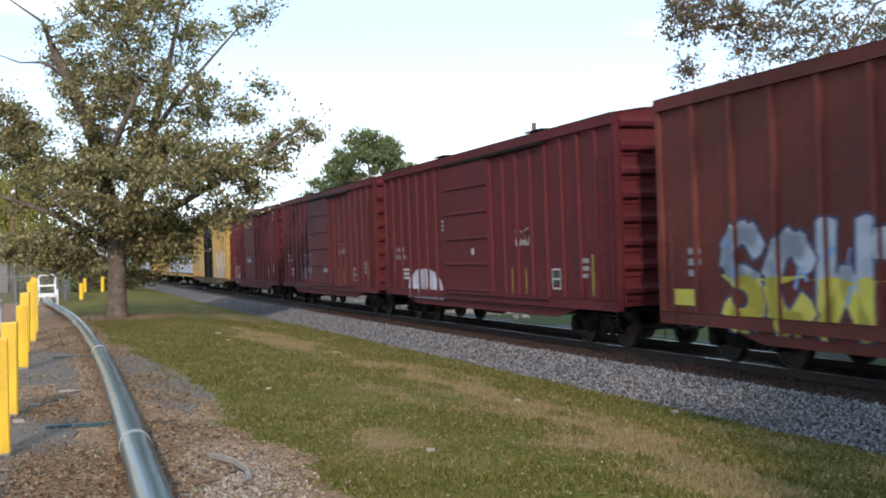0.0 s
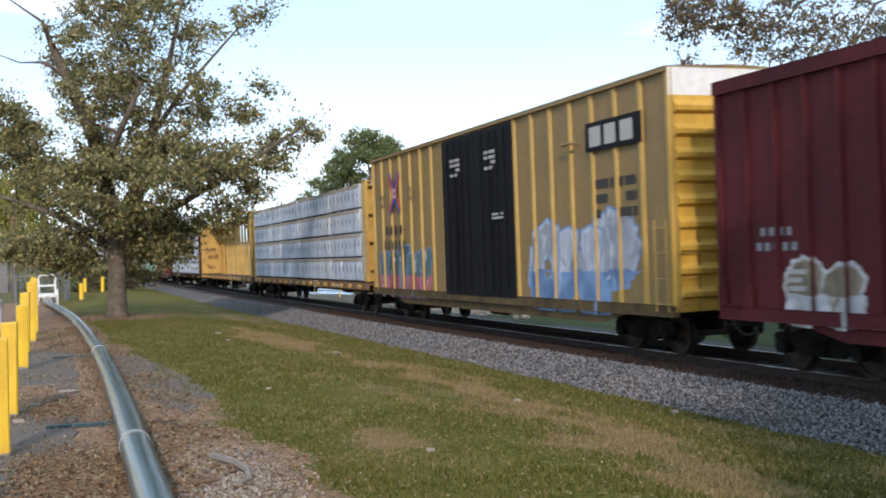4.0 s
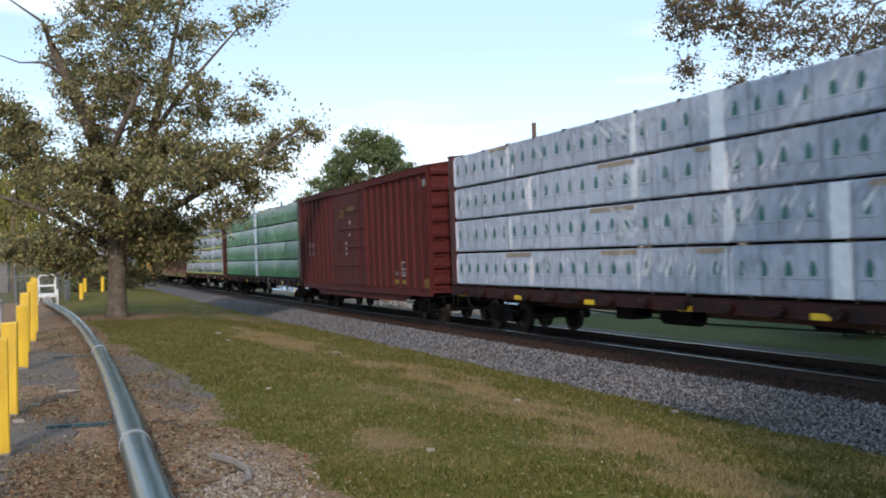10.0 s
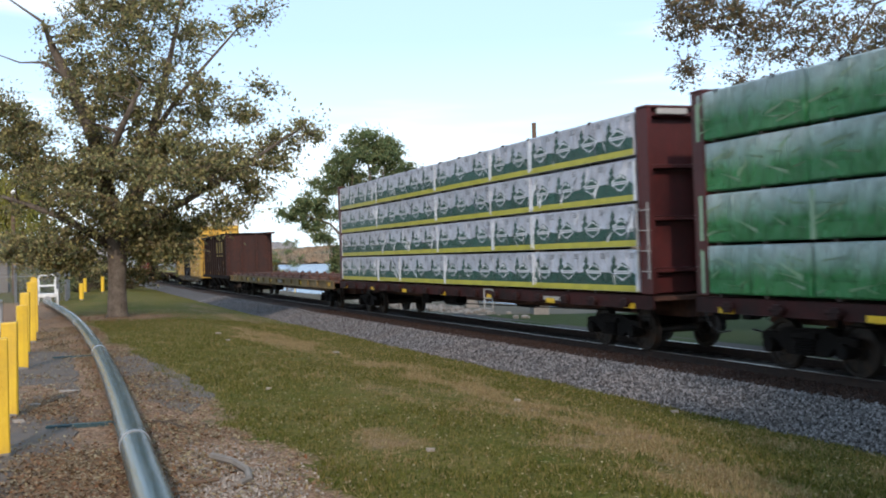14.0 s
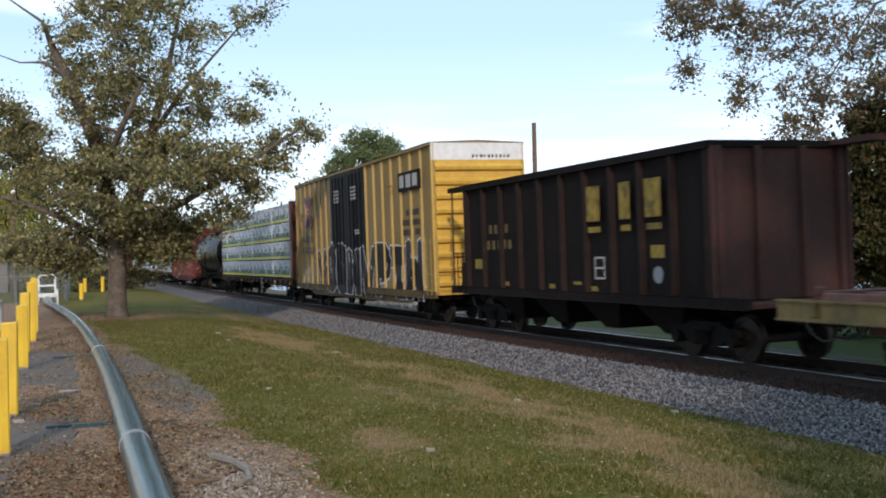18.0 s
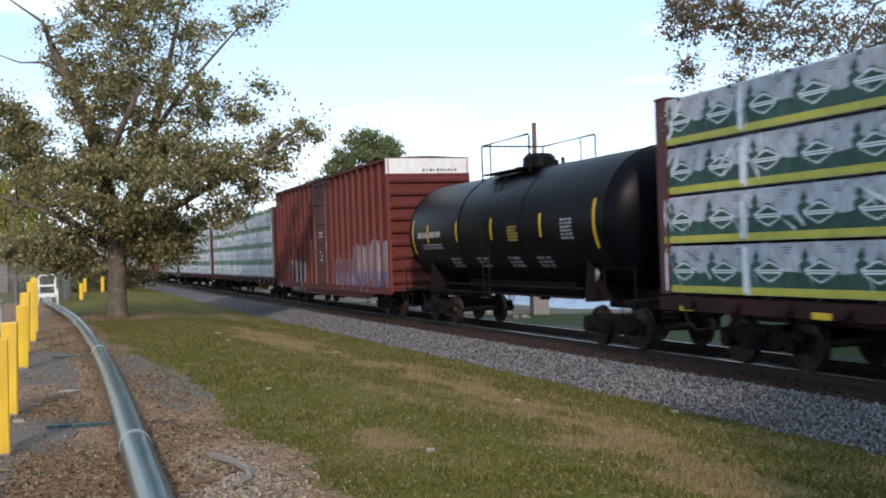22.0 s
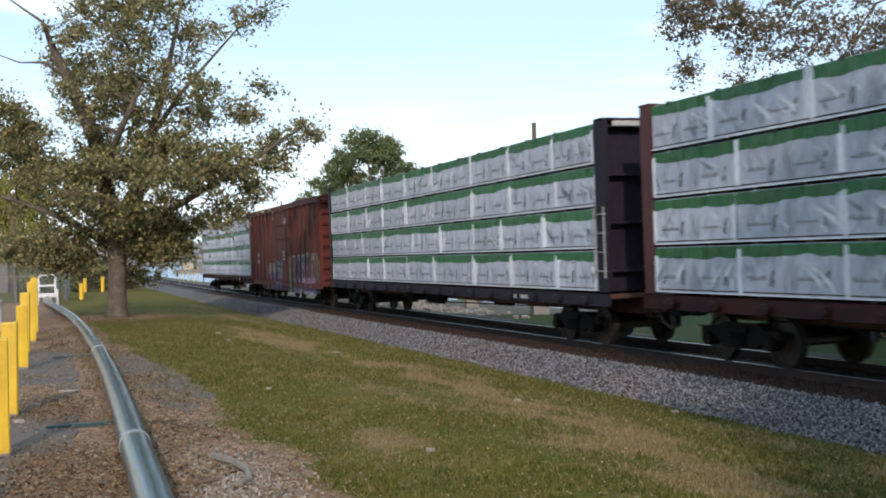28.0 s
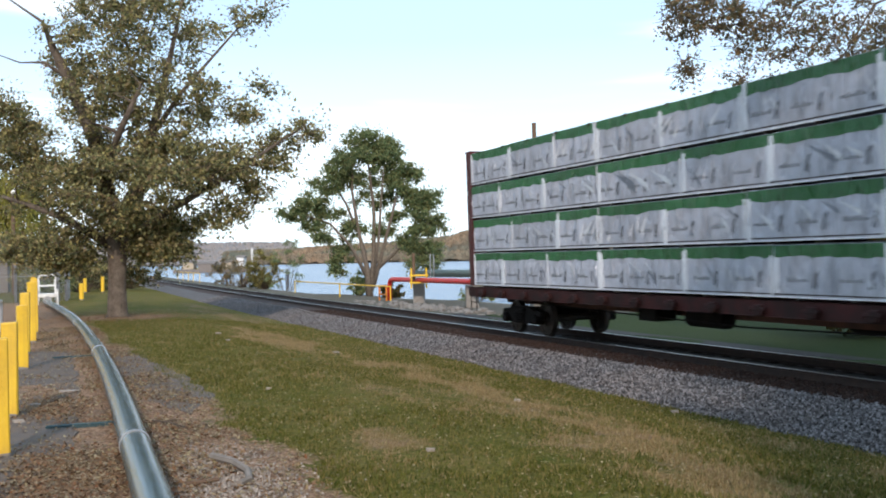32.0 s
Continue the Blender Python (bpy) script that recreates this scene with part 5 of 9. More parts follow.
def add_couplers(car, half):
    for sx in (1, -1):
        sh = Shape().box(0, 0.42, -0.09, 0.09, 0.76, 0.95, 0.02).box(0.30, 0.62, -0.16, 0.12, 0.70, 1.0, 0.03)
        c = part("coupler", sh, M["under"], car, m=pose(sx * (half - 0.05), 0, 0, 0, 0, 0 if sx > 0 else 180))
        hose = [(0.1, -0.35, 0.85), (0.22, -0.33, 0.60), (0.40, -0.24, 0.45), (0.60, -0.12, 0.50)]
        part("air_hose", Shape().tube(hose, 0.022, 6), M["letter_d"], c, "black rubber hose")


def ladder_shape(h, n, w=0.42):
    sh = Shape()
    for y in (-w / 2, w / 2):
        sh.box(y - 0.02, y + 0.02, -0.06, -0.045, 0, h)
    for i in range(n):
        z = 0.15 + (h - 0.3) * i / (n - 1)
        sh.tube([(-w / 2, 0.0, z), (-w / 2, -0.07, z), (w / 2, -0.07, z), (w / 2, 0.0, z)], 0.011, 6)
    return sh


def add_ladders(car, half, wy, z0, mat_key, tall, short=1.6):
    """Side ladders by two corners and on the ends."""
    for sx, sy in ((1, -1), (-1, 1), (-1, -1), (1, 1)):
        h = tall if sx * sy < 0 else short
        n = max(4, int(h / 0.42))
        me = shared(f"ladder_{mat_key}_{h:.2f}", lambda: ladder_shape(h, n), M[mat_key])
        part("side_ladder", me, None, car, m=pose(sx * (half - 0.32), sy * (wy + 0.01), z0, 0, 0, 0 if sy < 0 else 180))
        part("end_ladder", me, None, car, m=pose(sx * (half + 0.01), sy * (wy - 0.32), z0, 0, 0, 90 if sx > 0 else -90))
        st = shared("step", lambda: Shape().tube([(-0.2, 0, 0.05), (-0.2, -0.03, -0.42), (0.2, -0.03, -0.42), (0.2, 0, 0.05)], 0.016, 6).tube([(-0.2, -0.03, -0.2), (0.2, -0.03, -0.2)], 0.014, 6), M["under"])
        part("step", st, None, car, m=pose(sx * (half - 0.32), sy * (wy - 0.02), z0, 0, 0, 0 if sy < 0 else 180))


def add_brake_wheel(car, half, z, y=0.55):
    sh = Shape()
    ring = [(0, 0.26 * math.cos(a), 0.26 * math.sin(a)) for a in [2 * math.pi * i / 20 for i in range(21)]]
    sh.tube(ring, 0.016, 6)
    for i in range(5):
        a = i * 1.2566
        sh.tube([(0, 0, 0), (0, 0.26 * math.cos(a), 0.26 * math.sin(a))], 0.012, 5)
    sh.tube([(-0.16, 0, 0), (0.03, 0, 0)], 0.03, 8)
    part("brake_wheel", sh, M["under"], car, "round handbrake wheel", pose(-half - 0.17, y, z, 0, 0, 180))


def bars(car, x, z, w, h, rows, material, y, seed, name="lettering", fill=0.85, label=""):
    """Rows of small painted bars where unreadable stencils stand, on the camera's side (y) as seen."""
    rnd = random.Random(seed)
    sh = Shape()
    rh = h / rows
    for r in range(rows):
        zz = z + h - (r + 0.5) * rh
        cx = x - w / 2
        while cx < x + w / 2 - 0.03:
            bw = min(rnd.uniform(0.10, 0.42) * max(w, 0.6), x + w / 2 - cx)
            if rnd.random() < fill:
                sh.box(cx, cx + bw * 0.9, y - 0.004, y, zz - rh * 0.3, zz + rh * 0.3)
            cx += bw
    if sh.f:
        part(name, sh, M[material], car, label, kind="stuff")


def glyphs(car, x, z, w, h, n, material, y, label="painted mark", gap=0.28, name="marking", seed=1):
    """A row of n plain painted blocks where marks stand."""
    rnd = random.Random(seed)
    sh = Shape()
    cw = w / n
    for i in range(n):
        a = x - w / 2 + i * cw
        sh.box(a, a + cw * (1 - gap) * rnd.uniform(0.8, 1.05), y - 0.004, y, z + h * rnd.uniform(0, 0.06), z + h)
    return part(name, sh, M[material], car, label, kind="stuff")


def clip_strip(poly, x0, x1):
    """The part of a flat polygon of (x, z) between two uprights."""
    for lim, sgn in ((x0, 1), (x1, -1)):
        out = []
        for i, p in enumerate(poly):
            q = poly[i - 1]
            ip, iq = sgn * (p[0] - lim) >= 0, sgn * (q[0] - lim) >= 0
            if ip != iq:
                u = (lim - q[0]) / (p[0] - q[0])
                out.append((lim, q[1] + (p[1] - q[1]) * u))
            if ip:
                out.append(p)
        poly = out
        if len(poly) < 3:
            return []
    return poly


def graffiti(car, x, z, w, h, n, colours, strips, seed, lean=0.12, stroke=0.17, cut=0.42):
    """Sprayed block forms: thick bent strokes with an outline, laid over sheets and posts.
    colours: outline, fill, lower fill, accent; strips: (x0, x1, y)."""
    rnd = random.Random(seed)
    layers = {k: Shape() for k in range(5)}
    cw = w / n
    now = [0]

    def put(layer, poly):
        for x0, x1, y in strips:
            q = clip_strip(poly, x0, x1)
            if q:
                layers[layer].face([(p[0], y - 0.0012 * (layer + 1) - 0.0045 * now[0], p[1]) for p in q])

    def slab(layer, a, b, r, lim=None):
        """One straight stroke with blunt, slightly widened ends."""
        a, b = Vector(a), Vector(b)
        d = (b - a)
        if d.length < 1e-4:
            return
        d.normalize()
        e = Vector((-d.y, d.x)) * r
        a, b = a - d * r * 0.7, b + d * r * 0.7
        k = 1.0 + 0.22 * math.sin(a.x * 5 + b.y * 3)
        pts = [a - e, a - d * r * 0.3, a + e, b + e * k, b + d * r * 0.3, b - e * k]
        pts = [(p.x + lean * (p.y - z), max(p.y, z - 0.1)) for p in pts]
        if lim is not None:
            pts = [(p[0], min(p[1], lim + 0.05 * math.sin(p[0] * 9))) for p in pts]
        put(layer, pts)

    def bend(cx, cz, rx, rz, a0, a1, k=6):
        return [(cx + rx * math.cos(a0 + (a1 - a0) * i / k), cz + rz * math.sin(a0 + (a1 - a0) * i / k)) for i in range(k + 1)]

    for i in range(n):
        cx, hh = x - w / 2 + (i + 0.5) * cw, h * rnd.uniform(0.90, 1.06)
        now[0] = i % 2
        r = min(stroke * h * rnd.uniform(0.85, 1.15), cw * 0.26)
        lo, hi = z + r * 0.6, z + hh - r
        xl, xr = cx - cw * 0.34, cx + cw * 0.34
        mid = (lo + hi) / 2
        lines = {0: [[(xl, lo), (xl, hi)], bend(cx - cw * 0.1, mid + (hi - mid) * 0.45, cw * 0.42, (hi - mid) * 0.55, -1.5, 1.6)],
                 1: [[(xl, lo), (xl, hi)], [(xl, lo), (cx, mid), (xr, lo)], [(xr, lo), (xr, hi)]],
                 2: [bend(cx, mid, cw * 0.36, (hi - lo) * 0.5, 0.6, 5.6, 9)],
                 3: [[(xl, hi), (cx, lo), (xr, hi)]],
                 4: [[(xl, hi), (xr, hi)], [(cx, hi), (cx, lo)], [(cx, lo), (xr, lo)]],
                 5: [bend(cx, mid + (hi - mid) * 0.5, cw * 0.32, (hi - mid) * 0.5, 0.4, 4.5, 7), bend(cx, mid - (mid - lo) * 0.5, cw * 0.32, (mid - lo) * 0.5, 1.4, -2.6, 7)]}[rnd.randrange(6)]
        for line in lines:
            for a, b in zip(line, line[1:]):
                slab(0, a, b, r + min(0.055, r * 0.4))
                slab(1, a, b, r)
                if cut:
                    slab(2, a, b, r * 0.98, z + h * cut)
        for _ in range(3):
            qx, qz = cx + rnd.uniform(-0.36, 0.36) * cw, z + hh * rnd.uniform(0.15, 0.85)
            slab(3, (qx, qz), (qx + rnd.uniform(-0.12, 0.12), qz + rnd.uniform(0.05, 0.3)), rnd.uniform(0.018, 0.05))
    g = None
    for k in range(4):
        if layers[k].f:
            g2 = part("graffiti" if g is None else "paint_stroke", layers[k], M[colours[k]], g or car, "sprayed block-shaped graffiti" if g is None else "", kind="stuff")
            g = g or g2
    return g


def sprayed_dome(car, x, z, w, h, strips, seed):
    """A half-round patch of pale spray paint with drips and rust-brown strokes on it."""
    rnd = random.Random(seed)
    layers = [Shape() for _ in range(3)]

    def put(k, poly):
        for x0, x1, y in strips:
            q = clip_strip(poly, x0, x1)
            if q:
                layers[k].face([(p[0], y - 0.002 * (k + 1), p[1]) for p in q])

    n = 15
    rim = [(x - w / 2 * math.cos(math.pi * i / n), z + h * math.sin(math.pi * i / n) ** 0.8 * rnd.uniform(0.96, 1.04) + 0.002) for i in range(n + 1)]
    for a, b in zip(rim, rim[1:]):
        put(0, [(a[0], z - 0.06), (b[0], z - 0.06), b, a])
    for q, k in ((-0.30, 1), (-0.05, 2), (0.02, 2), (0.12, 1), (0.27, 1), (-0.18, 1), (0.40, 2)):
        cx = x + q * w
        hh = h * math.sqrt(max(1 - (2 * q) ** 2, 0.05))
        r = rnd.uniform(0.03, 0.07)
        z0, z1 = z + hh * rnd.uniform(0.05, 0.3), z + hh * rnd.uniform(0.75, 1.05)
        put(k, [(cx - r, z0), (cx + r * 1.3, z0 - 0.03), (cx + r, z1), (cx - r * 0.7, z1 + 0.04)])
    for _ in range(16):
        cx = x + rnd.uniform(-0.45, 0.45) * w
        r, z0 = rnd.uniform(0.03, 0.12), z + rnd.uniform(-0.04, 0.22)
        put(rnd.choice((1, 1, 2)), [(cx - r, z0), (cx + r, z0 - 0.02), (cx + r * 0.8, z0 + r), (cx - r, z0 + r * 1.2)])
    g = part("graffiti", layers[0], M["g_pale"], car, "pale half-round patch of spray paint", kind="stuff")
    part("paint_stroke", layers[1], M["g_white"], g, kind="stuff")
    part("paint_stroke", layers[2], M["rust_sill"], g, "rust-brown strokes", kind="stuff")


def start_car(name, label, category, s0, s1):
    """s0: front, s1: rear, metres along the track at the start."""
    car = thing(name, label, category, "cars of the freight train")
    TRAIN.append((car, (s0 + s1) / 2))
    return car, (s1 - s0) / 2


def box_car(s0, s1, paint, label, top=4.85, sill=1.0, wide_=1.55, door=(0.0, 1.6), door_kind="plug", posts=7, post_mat=None, door_mat=None, end_mat=None, end_rows=8,
            white_top=False, post_w=0.09, eave=0.13, sheet_in=0.07, bar_mat=None):
    car, H = start_car("box_car", label, "box car", s0, s1)
    W = wide_
    ys = W - sheet_in
    zf = top - eave
    pm, dm, em = M[post_mat or paint], M[door_mat or paint], M[end_mat or paint]
    dx, dw = door
    strips = []
    # side walls, each with an opening behind its door
    for sy in (-1, 1):
        for a, b in ((-H, dx - dw), (dx + dw, H)):
            part("side_wall", Shape().box(a, b, sy * (ys - 0.06), sy * ys, sill, zf), M[paint], car)
        part("door_header", Shape().box(dx - dw, dx + dw, sy * (ys - 0.06), sy * ys, zf - 0.16, zf), M[paint], car)
        part("door_threshold", Shape().box(dx - dw, dx + dw, sy * (ys - 0.06), sy * ys, sill, sill + 0.10), M[paint], car)
        sh = Shape().box(-H, H, sy * (ys - 0.02), sy * W, sill - 0.10, sill + 0.12, 0.012)
        sh.prism([(-H + 1.9, sill - 0.10), (H - 1.9, sill - 0.10), (H - 3.0, sill - 0.34), (-H + 3.0, sill - 0.34)], "y", sy * (ys - 0.05), sy * (ys - 0.01))
        part("side_sill", sh, M["yellow_sill" if paint == "yellow" else paint], car)
        sh = Shape().box(-H, H, sy * (ys - 0.03), sy * (W + 0.01), zf - (0.07 if white_top else 0.20), zf + 0.03, 0.012)
        part("eave_rail", sh, M[paint], car)
    hgt = zf - 0.10 - sill
    post = shared(f"post_{paint}_{hgt:.2f}_{post_w}_{sheet_in}", lambda: Shape().prism([(-post_w * 0.75, 0.02), (post_w * 0.75, 0.02), (post_w * 0.45, -sheet_in + 0.006), (-post_w * 0.45, -sheet_in + 0.006)], "z", 0, hgt), pm)
    xs = []
    for a, b in ((-H + 0.06, dx - dw - 0.05), (dx + dw + 0.05, H - 0.06)):
        k = max(2, int(round(posts * (b - a) / (2 * H - 2 * dw) * 2)) + 1)
        xs += [a + (b - a) * i / (k - 1) for i in range(k)]
    for x in xs:
        for sy in (-1, 1):
            part("side_post", post, None, car, m=pose(x, sy * ys, sill + 0.08, 0, 0, 0 if sy < 0 else 180))
    edges = sorted(xs)
    cur = -H
    for x in edges:
        if x - post_w > cur:
            strips.append((cur, x - post_w * 0.5, -ys))
        strips.append((x - post_w * 0.5, x + post_w * 0.5, -W + 0.004))
        cur = x + post_w * 0.5
    strips.append((cur, H, -ys))
    strips = [q for q in strips if q[1] <= dx - dw + 0.1 or q[0] >= dx + dw - 0.1] + [(dx - dw, dx + dw, -W - 0.018)]
    # doors
    leaves = 2 if door_kind == "double" else 1
    for sy in (-1, 1):
        for k in range(leaves):
            a = dx - dw + 2 * dw * k / leaves
            b = dx - dw + 2 * dw * (k + 1) / leaves
            cx, hw = (a + b) / 2, (b - a) / 2 - 0.015
            hz = zf - 0.12 - (sill + 0.06)
            sh = Shape().box(-hw, hw, -0.02, 0.05, 0, hz, 0.012)
            d = part("door", sh, dm, car, "sliding door", pose(cx, sy * (W - 0.005), sill + 0.06, 0, 0, 0 if sy < 0 else 180))
            if door_kind == "double":
                rib = shared(f"door_post_{paint}_{hz:.2f}", lambda: Shape().box(-0.03, 0.03, -0.055, -0.015, 0.1, hz - 0.1, 0.01), dm)
                for q in (-0.62, -0.2, 0.2, 0.62):
                    part("door_rib", rib, None, d, m=pose(q * hw, 0, 0))
            else:
                rib = shared(f"door_rib_{paint}_{hw:.2f}", lambda: Shape().box(-hw + 0.05, hw - 0.05, -0.055, -0.015, -0.035, 0.035, 0.012), dm)
                for q in range(6):
                    part("door_rib", rib, None, d, m=pose(0, 0, 0.12 + (hz - 0.24) * q / 5))
            for q in () if door_kind == "ribbed" else (-0.35, 0.35) if door_kind == "plug" else (-0.05,):
                rod = Shape()
                rod.tube([(q * hw * 2, -0.075, 0.05), (q * hw * 2, -0.075, hz - 0.08)], 0.016, 6)
                rod.box(q * hw * 2 - 0.06, q * hw * 2 + 0.06, -0.10, -0.05, hz * 0.36, hz * 0.41, 0.008)
                part("lock_bar", rod, M[bar_mat] if bar_mat else dm, d)
    if door_kind == "ribbed":
        for sy in (-1, 1):
            a, b = sorted((sy * (W - 0.01), sy * (W + 0.055)))
            # upper track takes a near-black colour for the shadow gap over the door
            part("door_track", Shape().box(dx - dw, dx + dw * 3.1, a, b, zf - 0.29, zf - 0.20, 0.01), M["under"], car, "overhead door track, dark for its shadow gap")
            part("door_track", Shape().box(dx - dw, dx + dw * 3.1, a, b, sill + 0.05, sill + 0.11, 0.01), M[paint], car, "lower door track")
        for x in xs:
            if x > H - 2.2 or x < -H + 1.0:
                part("corner_gusset", Shape().box(x - 0.10, x + 0.10, -W - 0.004, -W + 0.06, sill + 0.02, sill + 0.5, 0.01), M[paint], car)
    # ends with rows of horizontal corrugation
    for sx in (1, -1):
        sh = Shape().box(-0.06, 0.0, -W + 0.01, W - 0.01, sill, zf)
        sh.prism([(-W + 0.01, zf), (W - 0.01, zf), (W * 0.55, top - 0.03), (0, top + 0.03), (-W * 0.55, top - 0.03)], "x", -0.06, 0.0)
        e = part("end_wall", sh, em, car, m=pose(sx * H, 0, 0, 0, 0, 0 if sx > 0 else 180))
        rib = shared(f"end_rib_{end_mat or paint}_{W}", lambda: Shape().prism([(0.0, -0.12), (0.11, -0.07), (0.13, 0.02), (0.0, 0.13)], "y", -W + 0.12, W - 0.12), em)
        rib2 = rib
        for i in range(end_rows):
            z = sill + 0.35 + (zf - (0.75 if white_top else 0.2) - sill - 0.35) * i / (end_rows - 1)
            part("end_rib", rib2, None, e, m=Matrix(((1, 0, 0, 0), (0, 1, 0, 0), (0, 0, 1, z), (0, 0, 0, 1))))
        if white_top:
            part("white_band", Shape().box(0.0, 0.006, -W + 0.012, W - 0.012, zf - 0.52, zf), M["white"], e, "white high-clearance band")
            bars(e, 0, 0, 0.01, 0.01, 1, "letter_d", 0, 5)
            dark = Shape()
            rr = random.Random(7)
            for y in range(10):
                dark.box(0.006, 0.009, -0.2 + y * 0.13, -0.2 + y * 0.13 + rr.uniform(0.05, 0.11), zf - 0.45, zf - 0.36)
            part("lettering", dark, M["letter_d"], e)
    # roof: low peak with raised seams and a running board
    sh = Shape()
    ring = [(-W + 0.0, zf), (-W * 0.55, top - 0.03), (0, top + 0.03), (W * 0.55, top - 0.03), (W - 0.0, zf)] if eave > 0.1 else [(-W, zf), (0, top), (W, zf)]
    sh.rings([[(x, y, z) for y, z in ring] + [(x, y, z - 0.05) for y, z in ring[::-1]] for x in (-H, H)])
    roof = part("roof", sh, M[paint] if eave > 0.1 else M["galv"], car)
    seam = shared(f"roof_seam_{W}_{top}_{eave}_{paint}", lambda: Shape().rings([[(x, y, z + 0.03) for y, z in ring] + [(x, y, z - 0.03) for y, z in ring[::-1]] for x in (-0.04, 0.04)]), M[paint])
    for i in range(9):
        part("roof_seam", seam, None, roof, m=pose(-H + 0.04 + (2 * H - 0.08) * i / 8, 0, 0))
    if eave > 0.1:
        for x in (dx - dw - 0.6, dx + dw + 2.6) if door_kind == "ribbed" else ():
            part("roof_walk", Shape().box(x - 0.45, x + 0.45, -W + 0.12, -W + 0.5, zf + 0.10, zf + 0.13).box(x - 0.03, x + 0.03, -W + 0.2, -W + 0.3, zf - 0.02, zf + 0.12), M["under"], roof, "dark steel running board")
    sh = Shape().box(-H + 0.2, H - 0.2, -1.25, 1.25, sill - 0.14, sill - 0.02).box(-H, H, -0.32, 0.32, sill - 0.36, sill - 0.1)
    for i in range(7):
        x = -H + 2.4 + (2 * H - 4.8) * i / 6
        sh.box(x - 0.05, x + 0.05, -1.3, 1.3, sill - 0.26, sill - 0.1)
    sh.tube([(-1.2, -0.6, sill - 0.36), (-0.2, -0.6, sill - 0.36)], 0.17, 10).tube([(0.6, 0.5, sill - 0.33), (1.8, 0.5, sill - 0.33)], 0.20, 10)
    sh.tube([(-H + 2, -0.9, sill - 0.30), (H - 2, -0.9, sill - 0.28)], 0.02, 6)
    part("underframe", sh, M["under"], car, "grimy underframe with brake gear")
    add_trucks(car, (-H + 1.95, H - 1.95))
    add_couplers(car, H)
    add_ladders(car, H, W, sill, post_mat or paint, 1.75 if white_top else 3.3)
    add_brake_wheel(car, H, 2.6)
    return car, H, strips, W


# ---- lumber cars ----
def add_bulkhead(car, x, sx, paint, top, sill, W, thick=0.34):
    """An end wall with uprights and cross ribs, its smooth face to the load."""
    sh = Shape().box(-0.05, 0.05, -W, W, sill + 0.05, top, 0.01)
    b = part("bulkhead", sh, M[paint], car, m=pose(x, 0, 0, 0, 0, 0 if sx > 0 else 180))
    up = shared(f"bulk_post_{paint}_{top:.2f}", lambda: Shape().prism([(0.04, -0.07), (thick, -0.05), (thick, 0.05), (0.04, 0.07)], "z", sill + 0.05, top), M[paint])
    for y in (-W + 0.08, 0.0, W - 0.08):
        part("upright", up, None, b, m=pose(0, y, 0))
    rib = shared(f"bulk_rib_{paint}", lambda: Shape().prism([(0.04, -0.06), (thick * 0.8, -0.03), (thick * 0.8, 0.03), (0.04, 0.06)], "y", -W + 0.14, W - 0.14), M[paint])
    for i in range(4):
        part("cross_rib", rib, None, b, m=pose(0, 0, sill + 0.5 + (top - sill - 0.62) * i / 3))
    part("top_cap", Shape().box(-0.05, thick, -W, W, top, top + 0.05, 0.01), M[paint], b)
    part("white_plate", Shape().box(thick + 0.001, thick + 0.006, -W + 0.25, -W + 0.95, top - 0.12, top - 0.01), M["letter"], b, "small white stencilled strip")
    return b


